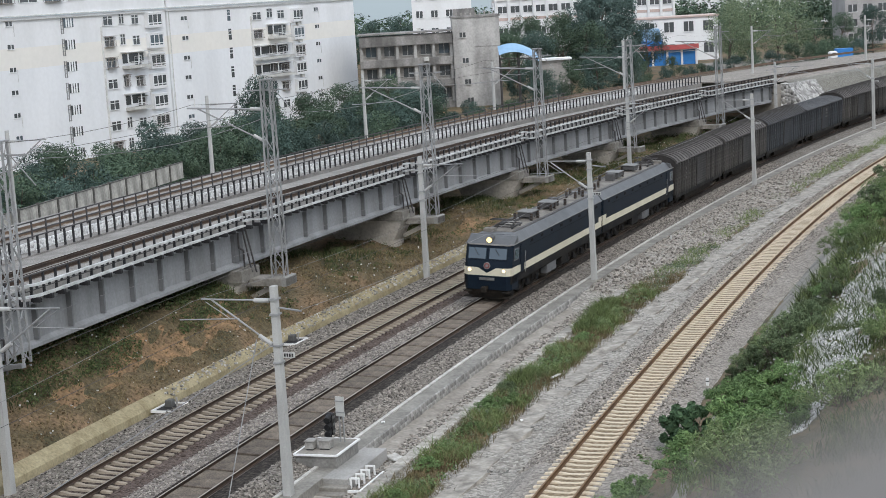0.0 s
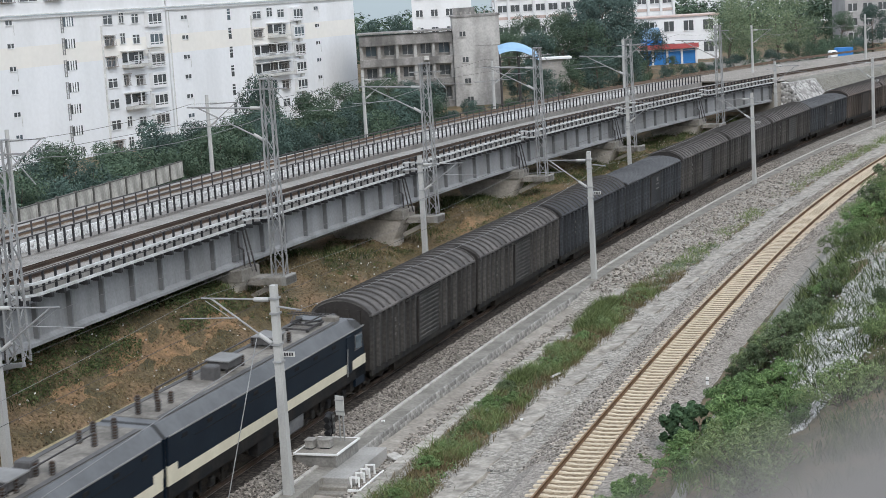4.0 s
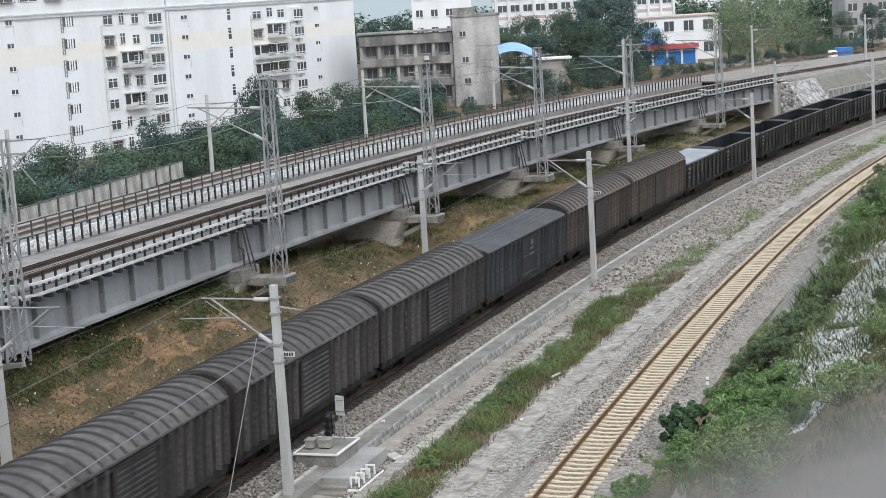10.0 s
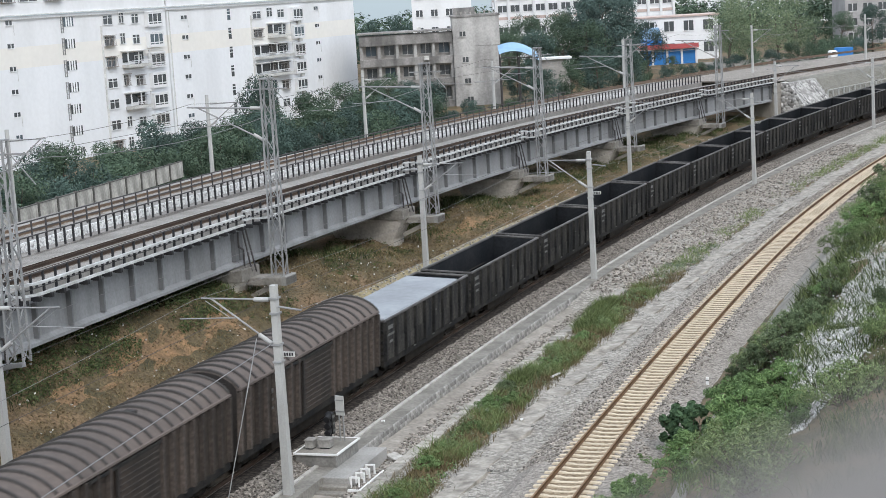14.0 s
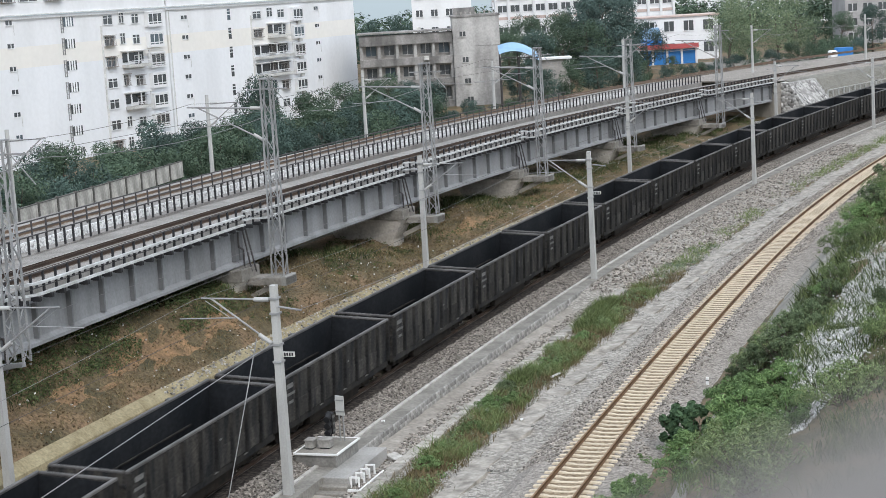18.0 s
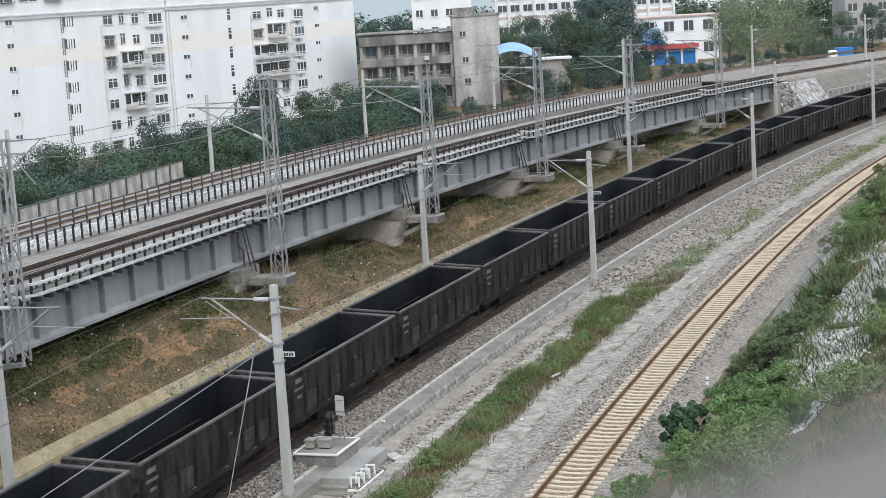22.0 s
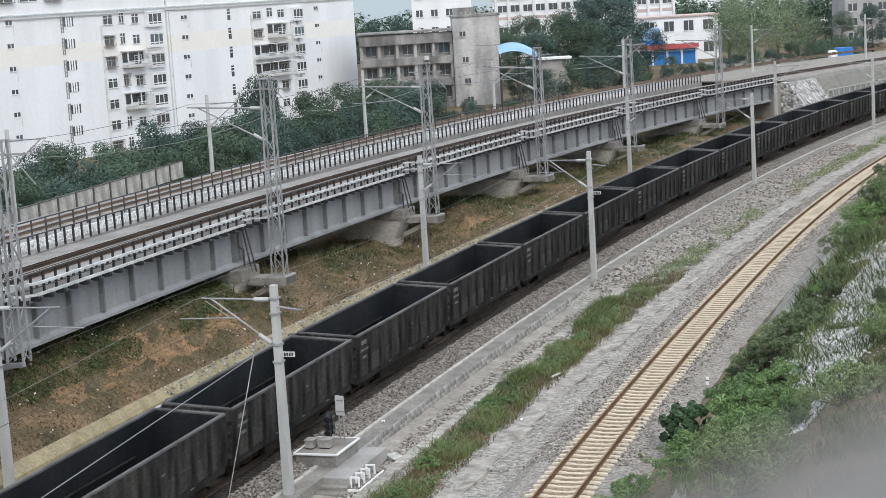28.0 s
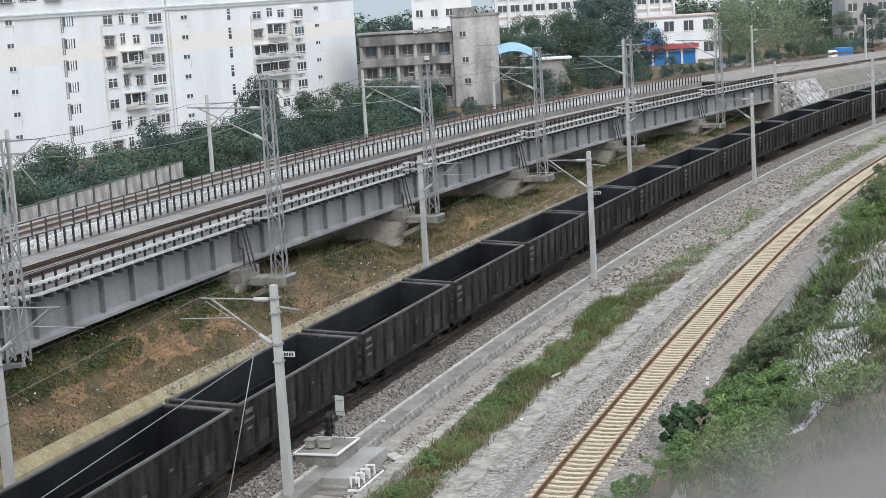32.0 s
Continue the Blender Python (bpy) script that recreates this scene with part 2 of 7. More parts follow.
# ---- lines on the plan: an arc whose bend changes along it ----
class Line:
    def __init__(self, x0, y0, turn, k0, k1, k2=0.0, lo=-120.0, hi=620.0, cap=190.0):
        self.s = np.arange(lo, hi, 0.5)
        q = np.clip(self.s, -70, cap)
        k = k0 + k1 * q + k2 * q * q
        i0 = int(np.searchsorted(self.s, 0))
        self.a = np.cumsum(k) * 0.5
        self.a += turn - self.a[i0]
        self.x, self.y = np.cumsum(np.sin(self.a)) * 0.5, np.cumsum(np.cos(self.a)) * 0.5
        self.x, self.y = self.x - self.x[i0] + x0, self.y - self.y[i0] + y0

    def at(self, s, off=0.0):
        """Plan position and turn (radians, clockwise from +y), off metres to the right."""
        a = float(np.interp(s, self.s, self.a))
        return float(np.interp(s, self.s, self.x)) + off * math.cos(a), float(np.interp(s, self.s, self.y)) - off * math.sin(a), a

    def place(self, s, off=0.0, z=0.0, roll=0.0):
        x, y, a = self.at(s, off)
        return pose(x, y, z, 0, roll, -math.degrees(a))

    def sweep(self, profile, s0, s1, step=2.0, closed=False, fall=None, jag=0.0, shape=None):
        """Draws a profile of (off, z) along the line. fall: height to add at s."""
        sh, n = shape or Shape(), len(profile)
        rows = max(2, int((s1 - s0) / step) + 1)
        vs = []
        for i in range(rows):
            s = s0 + (s1 - s0) * i / (rows - 1)
            x, y, a = self.at(s)
            dz = fall(s) if fall else 0.0
            for o, z in profile:
                j = jag * noise.noise((s * 0.7, o * 3, z * 5)) if jag else 0.0
                vs.append((x + (o + j) * math.cos(a), y - (o + j) * math.sin(a), z + dz + j * 0.5))
        m = n if closed else n - 1
        fs = [(i * n + j, i * n + (j + 1) % n, (i + 1) * n + (j + 1) % n, (i + 1) * n + j) for i in range(rows - 1) for j in range(m)]
        if closed:
            fs += [tuple(range(n - 1, -1, -1)), tuple((rows - 1) * n + j for j in range(n))]
        return sh.add(vs, fs)


MAIN = Line(-8.99172, 68.10841, 0.3242885, 0.00120597, -7.40947e-06, 7.328317e-08)
THIRD = Line(12.78247, 87.57978, 0.3386773, 0.00099871, 6.2854e-06)
HIGH = Line(-11.656785, 98.192154, 0.328897, 0.001425, 6e-06, cap=150.0)
CANT = 0.058633
LEFT = -4.818          # the second ground track, left of the train's
G = 0.7535             # half the distance between rail centres


def high_z(l):
    """Underside of the girders along the high line, which falls gently."""
    return 3.3 - 0.008 * l


def far_off(l):
    """The farther high track swings away from the nearer one."""
    return -12.5 - 0.042 * l


# ---- ground ----
M_EARTH = mat("dry_grass_and_earth", (0.132, 0.098, 0.055), tint=(0.068, 0.06, 0.031), scale=0.3, fine=5.5, var=0.6, bump=1.0)
ramp = [q for q in M_EARTH.node_tree.nodes if q.bl_idname == "ShaderNodeValToRGB"][0].color_ramp
ramp.elements[0].position, ramp.elements[1].position = 0.36, 0.52
e = ramp.elements.new(0.68)
e.color = (0.20, 0.132, 0.076, 1)
LAND = [(-400, -1.0), (-60, -0.8), (-36, -0.3), (-26, 2.4), (-17, 2.9), (-15, 2.8), (-13.6, 2.5), (-12.6, 1.65), (-11.4, 0.75), (-10.0, 0.2), (-9.5, -0.3), (-9.0, -1.3), (3.2, -1.3), (3.6, -1.7), (5.7, -1.7), (6.3, -1.0),
        (8.7, -0.9), (16.3, -0.9), (17.0, -0.6), (19.0, 0.9), (25.0, 4.0), (31.0, 6.0), (60.0, 7.0), (400, 7.0)]


def plan_pos(xs, ys):
    """The place along and beside the main line of many plan points."""
    out_s, out_o = np.empty(xs.shape), np.empty(xs.shape)
    step = 4
    lx, ly, la, ls = MAIN.x[::step], MAIN.y[::step], MAIN.a[::step], MAIN.s[::step]
    for i in range(0, xs.size, 4000):
        x, y = xs[i:i + 4000], ys[i:i + 4000]
        j = ((x[:, None] - lx) ** 2 + (y[:, None] - ly) ** 2).argmin(1)
        out_s[i:i + 4000] = ls[j] + (x - lx[j]) * np.sin(la[j]) + (y - ly[j]) * np.cos(la[j])
        out_o[i:i + 4000] = (x - lx[j]) * np.cos(la[j]) - (y - ly[j]) * np.sin(la[j])
    return out_s, out_o


def land_z(s, o):
    z = np.interp(o, [q[0] for q in LAND], [q[1] for q in LAND])
    z = z - np.interp(o, [-36, -26, -17, -15, -13.6, -12.6, -11.4, -9.6], [0, 1.9, 2.3, 2.2, 2.0, 1.25, 0.45, 0]) * (0.25 * np.clip((s - 19) / 6, 0, 1) + 0.75 * np.clip((s - 40) / 9, 0, 1))
    w = np.clip((-o - 9.5) / 3, 0, 1) * np.clip((70 + o) / 30, 0, 1) + np.clip((o - 18) / 3, 0, 1)
    return z + w * (0.25 * np.sin(s * 0.31 + o * 0.5) + 0.2 * np.sin(s * 0.13 - o * 0.37) + 0.12 * np.sin(s * 1.1 + 2 * o))


def ground():
    gx = np.concatenate([[-3000, -1200, -500, -250, -140, -90], np.arange(-60, 130, 0.9), [150, 200, 300, 600, 1400, 3000]])
    gy = np.concatenate([[-3000, -1000, -300, -120, -60, -30], np.arange(-10, 60, 2.0), np.arange(60, 240, 0.9), np.arange(240, 340, 4.0), [360, 400, 480, 600, 900, 1600, 4500]])
    X, Y = np.meshgrid(gx, gy, indexing="ij")
    s, o = plan_pos(X.ravel(), Y.ravel())
    z = land_z(s, o)
    n, k = len(gx), len(gy)
    v = np.stack([X.ravel(), Y.ravel(), z], 1)
    i, j = np.meshgrid(np.arange(n - 1), np.arange(k - 1), indexing="ij")
    q = (i * k + j).ravel()
    sh = Shape()
    sh.v, sh.f = v.tolist(), np.stack([q, q + k, q + k + 1, q + 1], 1).tolist()
    thing("ground", "dry grass, weeds and bare orange earth beside the tracks", "ground", kind="structure", shape=sh, material=M_EARTH, smooth=True)


def ground_height(x, y):
    s, o = plan_pos(np.array([x]), np.array([y]))
    return float(land_z(s, o)[0])


ground()


def bare_patch(s0, o0, rs, ro, seed, name="bare_earth", label="bare orange earth showing through the grass of the bank", category="earth", m_=None):
    """A ragged patch of bare earth or spoil lying on a slope."""
    n, m = 20, 48
    sh = Shape()
    pts, ss, oo = [], [], []
    for i in range(n + 1):
        for j in range(m):
            a = 2 * math.pi * j / m
            k = (i / n) * (0.62 + 0.55 * noise.noise((math.cos(a) * 1.7, math.sin(a) * 1.7, seed)) + 0.25 * noise.noise((math.cos(a) * 6, math.sin(a) * 6, seed)))
            ss.append(s0 + rs * k * math.cos(a))
            oo.append(o0 + ro * k * math.sin(a))
    z = land_z(np.array(ss), np.array(oo)) + np.repeat(0.09 * (1 - np.linspace(0, 1, n + 1) ** 2) - 0.01, m)
    for s, o, h in zip(ss, oo, z):
        x, y, _ = MAIN.at(s, o)
        pts.append((x, y, float(h)))
    thing(name, label, category, kind="structure", smooth=True,
          shape=sh.add(pts, [(i * m + j, (i + 1) * m + j, (i + 1) * m + (j + 1) % m, i * m + (j + 1) % m) for i in range(n) for j in range(m)]), material=m_ or M_ORANGE)


M_ORANGE = mat("orange_clay", (0.275, 0.168, 0.088), tint=(0.165, 0.11, 0.062), scale=1.1, fine=5, var=0.5, bump=0.7)
for q in ((15.0, -12.0, 7.0, 2.0, 1.0), (7.0, -11.4, 4.0, 0.8, 2.0), (22.0, -11.6, 4.5, 1.2, 3.0), (62.0, -11.5, 6.0, 2.0, 4.0)):
    bare_patch(*q)
for q in ((15.0, 23.9, 15.0, 2.8, 6.0), (36.0, 21.0, 13.0, 2.6, 7.0),):
    bare_patch(*q, "lime_spoil", "white broken spoil covering part of the slope", "spoil", M_SPOIL)


# ---- tracks ----
def rail_profile(c, top):
    """A rail's outline about c, its head at top."""
    return [(c - 0.075, top - 0.176), (c + 0.075, top - 0.176), (c + 0.012, top - 0.14), (c + 0.012, top - 0.05), (c + 0.037, top - 0.04),
            (c + 0.037, top), (c - 0.037, top), (c - 0.037, top - 0.04), (c - 0.012, top - 0.05), (c - 0.012, top - 0.14)]


def sleeper_shape():
    """A concrete sleeper, lower in the middle, with rail seats."""
    sh = Shape()
    rows = [(-1.25, 0.135, 0.17), (-0.95, 0.14, 0.2), (-0.55, 0.14, 0.2), (-0.3, 0.115, 0.155), (0.3, 0.115, 0.155), (0.55, 0.14, 0.2), (0.95, 0.14, 0.2), (1.25, 0.135, 0.17)]
    vs, fs = [], []
    for x, w, h in rows:
        vs += [(x, -w, -0.2), (x, w, -0.2), (x, w * 0.72, h - 0.2), (x, -w * 0.72, h - 0.2)]
    for i in range(len(rows) - 1):
        for j in range(4):
            fs.append((i * 4 + j, i * 4 + (j + 1) % 4, i * 4 + 4 + (j + 1) % 4, i * 4 + 4 + j))
    e = (len(rows) - 1) * 4
    return sh.add(vs, fs + [(3, 2, 1, 0), (e, e + 1, e + 2, e + 3)])


def canted(profile, off, roll):
    c, s = math.cos(roll), math.sin(roll)
    return [(off + o * c + z * s, -o * s + z * c) for o, z in profile]


def track(name, label, line, off, roll, s0, s1, m_rail, m_sleeper, fall=None, sink=0.176, pitch=0.6, single=300, m_head=M_RAILTOP):
    t = thing(name, label, "railway track", kind="structure")
    for side in (-G, G):
        part("rail", line.sweep(canted(rail_profile(side, 0.0), off, roll), s0, s1, 2.0, True, fall), m_rail, t)
        part("rail_head", line.sweep(canted([(side - 0.034, 0.002), (side + 0.034, 0.002)], off, roll), s0, s1, 2.0, False, fall), m_head, t, "worn bright running surface")
    sh = sleeper_shape()
    shared = sh.mesh("sleeper", m_sleeper)
    rest = Shape()
    count = int((s1 - s0) / pitch)
    for i in range(count):
        s = s0 + (i + 0.5) * pitch
        m = line.place(s, off, (fall(s) if fall else 0) - sink, math.degrees(roll))
        if i < single:
            part("sleeper", shared, None, t, at=m @ pose(0, random.uniform(-0.02, 0.02), 0, 0, 0, random.uniform(-0.6, 0.6)))
        else:
            rest.add(sh.v, sh.f, m)
    if rest.v:
        tagged(part("far_sleepers", rest, m_sleeper, t), kind="stuff")
    return t


def bed(name, label, material, line, profile, s0, s1, fall=None, jag=0.05, step=1.0):
    return thing(name, label, "ballast", kind="structure", shape=line.sweep(profile, s0, s1, step, False, fall, jag), material=material)


# Ballast under the two ground tracks: grey on the outside, rust-brown between and under the rails.
bed("ballast_shoulder", "grey crushed-stone ballast beside the train's track", M_BALLAST, MAIN, [(1.5, -0.29), (1.62, -0.228), (2.15, -0.26), (3.25, -0.62)], -70, 330)
bed("ballast_middle", "pinkish grey ballast between two railway tracks", M_BALLAST_PINK, MAIN,
    [(LEFT - 1.3, -0.25), (LEFT + 1.3, -0.36), (LEFT + 1.9, -0.42), (-2.0, -0.3), (-1.3, -0.14), (0, -0.2), (0.9, -0.25)], -70, 330)
bed("rusty_band", "dark rust-brown ballast along the second track", M_BALLAST_BROWN, MAIN, [(LEFT + 1.0, -0.335), (LEFT + 1.5, -0.36), (LEFT + 2.0, -0.395)], -70, 330, jag=0.06)
# Dark oily stones, blackened further in colour for shade under the train.
bed("oily_strip", "oily ballast beside the running rail, darkened further for the train's shade", M_OILY_SHADED, MAIN, [(0.86, -0.22), (1.2, -0.215), (1.65, -0.225)], -70, 330)
bed("second_bed", "dark rust-stained ballast between the second track's sleepers", M_BED_BROWN, MAIN, [(LEFT - 1.25, -0.24), (LEFT + 1.25, -0.34)], -70, 330, jag=0.0)
bed("main_bed", "oil-dark ballast between the train's rails", M_BED_MAIN, MAIN, [(-1.25, -0.14), (-0.85, -0.16), (-0.7, -0.25), (0, -0.29), (0.7, -0.33), (0.88, -0.262)], -70, 330, jag=0.0)
bed("ballast_outer", "grey ballast along the bank beside the second track", M_BALLAST, MAIN, [(-8.9, -0.72), (LEFT - 2.1, -0.32), (LEFT - 1.1, -0.24)], -70, 330)
bed("third_bed", "sandy ballast between the new sleepers", M_SANDY, THIRD, [(-0.98, -0.246), (0.98, -0.246)], -75, 260, jag=0.0)
bed("third_ballast", "pale new ballast under a single track", M_BALLAST_WARM, THIRD, [(-3.0, -0.9), (-1.9, -0.28), (-1.0, -0.262), (-0.9, -0.29), (0.9, -0.29), (1.0, -0.262), (1.9, -0.28), (3.25, -0.7)], -75, 260)

track("main_track", "rusted rails on oil-dark sleepers sunk in ballast", MAIN, 0.0, CANT, -40, 300, M_RUST, M_SLEEPER_DARK, sink=0.3, single=0)


def track_panels():
    """Dusty panels between the train's rails, with dark gaps."""
    t = thing("track_panels", "dusty brown panels between the train's rails", "track panel", kind="structure")
    panel = Shape().slab((0, 0, 0), (1.3, 2.12, 0.12), 0.02).mesh("panel", M_PANELBED)
    for i in range(76):
        part("panel", panel, None, t, at=MAIN.place(-14.55 + i * 2.36, 0.0, -0.135, math.degrees(CANT)) @ pose(0, random.uniform(-0.02, 0.02), random.uniform(-0.008, 0.008), random.uniform(-0.25, 0.25), 0, random.uniform(-0.4, 0.4)))


track_panels()
track("second_track", "rusted rails on weathered concrete sleepers", MAIN, LEFT, CANT, -40, 300, M_RUST, M_SLEEPER)
track("third_track", "tan rusted rails on new sandy concrete sleepers", THIRD, 0.0, 0.0, -40, 240, M_RAILTAN, M_SLEEPER_NEW, m_head=M_RAILTOP_RUST)

# ---- paths and walls between the tracks ----
def strip(name, label, category, material, profile, s0, s1, step=1.0, jag=0.03, line=MAIN):
    return thing(name, label, category, kind="structure", shape=line.sweep(profile, s0, s1, step, True, None, jag), material=material)


strip("path", "narrow grey concrete footpath beside the ballast", "path", M_PATH, [(3.3, -1.2), (4.02, -1.2), (4.02, -0.52), (3.3, -0.5)], -70, 330)
strip("path_kerb", "pale kerb along the footpath", "kerb", M_KERB, [(3.12, -1.2), (3.3, -1.2), (3.3, -0.44), (3.12, -0.44)], -70, 330)
bed("channel_apron", "smooth dusty concrete lining below the path wall", M_APRON, MAIN, [(4.0, -0.96), (4.4, -0.99), (4.95, -1.06)], -70, 90, jag=0.05, step=0.6)
bed("rubble_channel", "pale rubble and gravel in the channel below the path", M_RUBBLE, MAIN, [(4.3, -1.08), (4.9, -1.09), (5.6, -1.0), (6.1, -0.9), (6.9, -0.9)], -70, 330, jag=0.12, step=0.4)
bed("filled_channel", "pale rubble filling the channel up to the path", M_RUBBLE, MAIN, [(4.0, -0.57), (4.6, -0.62), (5.6, -0.74), (6.7, -0.92)], 34, 330, fall=lambda u: -0.62 * (1.0 - min(1.0, (u - 34.0) / 8.5)) ** 1.3, jag=0.18, step=0.5)
bed("far_rubble", "pale rubble with few weeds where the grass strip thins out", M_RUBBLE, MAIN, [(6.6, -0.93), (7.2, -0.88), (7.9, -0.9), (8.6, -0.93)], 40, 330, jag=0.2, step=0.5)
bed("rubble_verge", "pale gravel verge between grass and new ballast", M_RUBBLE, MAIN, [(8.3, -0.95), (8.9, -0.84), (10.4, -0.82), (11.6, -0.8), (12.4, -0.95)], -70, 330, jag=0.3, step=0.4)
strip("slab_path", "broken pale concrete strip along the grass", "path", M_SLAB, [(9.0, -1.3), (10.2, -1.3), (10.1, -0.775), (9.1, -0.785)], -60, 200, jag=0.5, step=0.35)
strip("bank_wall", "low rubble stone wall at the foot of the bank", "wall", M_STONE, [(-9.6, -1.0), (-8.95, -1.0), (-9.05, -0.45), (-9.22, -0.28), (-9.6, -0.04)], -60, 330, step=0.7, jag=0.012)

# ---- catenary poles beside the ground tracks ----
M_PLATE = mat("white_number_plate", (0.5, 0.5, 0.48), fine=20, var=0.05)
M_INSUL_PALE = mat("pale_insulator", (0.43, 0.43, 0.42), rough=0.4, fine=20, var=0.08)


def arm(t, side, z, reach, steel=M_STEEL):
    """A catenary bracket: top tube, slanting strut, steady arm, with pale insulators at the pole."""
    a = part("bracket_arm", Shape().tube((side * 0.2, 0, z), (side * reach, 0, z + 0.05), 0.035, 8), steel, t)
    part("insulator", Shape().tube((side * 0.25, 0, z), (side * 0.85, 0, z + 0.01), 0.09, 10), M_INSUL_PALE, a)
    b = part("strut", Shape().tube((side * 0.2, 0, z - 1.75), (side * reach * 0.86, 0, z + 0.02), 0.04, 8), steel, t)
    part("insulator", Shape().tube((side * 0.25, 0, z - 1.72), (side * 0.75, 0, z - 1.38), 0.085, 10), M_INSUL_PALE, b)
    part("steady_arm", Shape().tube((side * reach * 0.5, 0, z - 0.72), (side * (reach + 1.0), 0, z - 0.78), 0.025, 6).tube((side * reach * 0.62, 0, z - 0.72), (side * reach * 0.95, 0, z - 0.05), 0.015, 6), steel, t)


def concrete_pole(label, at, side, z_arm, height=8.75, plate=False):
    t = thing("catenary_pole", label, "pole", at, "catenary poles")
    lean = Shape()
    lean.add([(-0.17, -0.19, 0), (0.17, -0.19, 0), (0.17, 0.19, 0), (-0.17, 0.19, 0), (-0.12, -0.14, height), (0.12, -0.14, height), (0.12, 0.14, height), (-0.12, 0.14, height)],
             [(3, 2, 1, 0), (4, 5, 6, 7), (0, 1, 5, 4), (1, 2, 6, 5), (2, 3, 7, 6), (3, 0, 4, 7)])
    part("shaft", lean, M_CONC_POLE, t)
    for z in (height - 0.5, height - 1.1, z_arm - 1.75, height - 3.0):
        part("clamp", Shape().box((0, 0, z), (0.36, 0.40, 0.08)), M_STEEL, t)
    arm(t, side, z_arm, 3.1)
    part("tie_bar", Shape().tube((-side * 0.15, 0, height - 0.85), (-side * 1.15, -0.15, height - 0.95), 0.04, 8), M_STEEL, t)
    if plate:
        p_ = part("number_plate", Shape().box((-side * 0.5, -0.15, height - 2.68), (0.5, 0.03, 0.2)), M_PLATE, t, "small white plate with dark figures")
        for k in range(4):
            part("figure_bar", Shape().box((-side * 0.5 - 0.16 + 0.105 * k, -0.17, height - 2.68), (0.07, 0.012, 0.13)), M_BLACKPAINT, p_)
    return t


def pole_things():
    for s, off in ((-3.1, 3.56), (44.7, 3.7), (94.0, 3.8), (146.7, 3.8), (196.0, 3.9)):
        concrete_pole("tall square concrete catenary pole beside the footpath", MAIN.place(s, off, -0.9), -1, 8.15, 8.72, True)
    for s, off in ((-4.2, -8.3), (45.5, -8.4), (95.3, -8.5), (148.0, -8.5), (203.0, -8.6)):
        concrete_pole("tall square concrete catenary pole at the foot of the bank", MAIN.place(s, off, -0.8), 1, 7.9, 8.5)


pole_things()


M_WIRE = mat("weathered_wire", (0.22, 0.22, 0.225), rough=0.6, metal=0.2, fine=20, var=0.1)


def span_wire(name, label, line, off, z0, sag, ends, r, fall=None, m=M_DARKSTEEL):
    pts = []
    for a, b in zip(ends, ends[1:]):
        n = 6
        for i in range(n + 1):
            k = i / n
            s = a + (b - a) * k
            x, y, _ = line.at(s, off)
            pts.append((x, y, z0 + (fall(s) if fall else 0) - sag * 4 * k * (1 - k)))
    return thing(name, label, "wire", shape=Shape().path(pts, r * 1.8, r * 1.8), material=m)


WIRE_ENDS = (-55.0, -3.5, 45.0, 92.0, 144.0, 200.0)
for o in (0.3, LEFT + 0.2):
    span_wire("contact_wire", "thin overhead contact wire above the track", MAIN, o, 6.0, 0.02, WIRE_ENDS, 0.008)
    span_wire("carrier_wire", "thin sagging carrier wire above the track", MAIN, o, 7.3, 0.7, WIRE_ENDS, 0.006, None, M_WIRE)
span_wire("feeder_wire", "thin pale feeder wire between poles", MAIN, 4.6, 6.9, 0.8, WIRE_ENDS[1:], 0.008, None, M_WIRE)
(xa, ya, _), (xb, yb, _) = MAIN.at(-3.1, 3.42), MAIN.at(-23.0, 4.93)
thing("stay_wire", "pale stay wire running off from the near pole", "wire", shape=Shape().tube((xa, ya, 5.57), (xb + 1.5 * (xb - xa), yb + 1.5 * (yb - ya), 5.62), 0.017, 6), material=M_WIRE)

# ---- the high line: girders, deck, railings, piers, masts ----
JOINTS = [-52.0, -26.0, 0.0, 26.4, 52.2, 78.2, 104.4, 129.9]
M_DECK = mat("grimy_bridge_ballast", (0.29, 0.275, 0.258), tint=(0.20, 0.187, 0.173), scale=0.6, fine=12, var=0.45, bump=0.6)
M_PARAPET = gravel("whitewashed_rubble_wall", (0.34, 0.34, 0.335), (0.66, 0.665, 0.66), (0.8, 0.805, 0.8), 0.11)
M_PIERCAP = mat("blackened_pier_cap", (0.27, 0.255, 0.23), tint=(0.13, 0.122, 0.108), scale=0.9, fine=6, var=0.3, streak=0.4)
M_PIER = mat("weathered_pier_concrete", (0.46, 0.43, 0.385), tint=(0.28, 0.26, 0.225), scale=0.5, fine=5, var=0.2, streak=0.4)


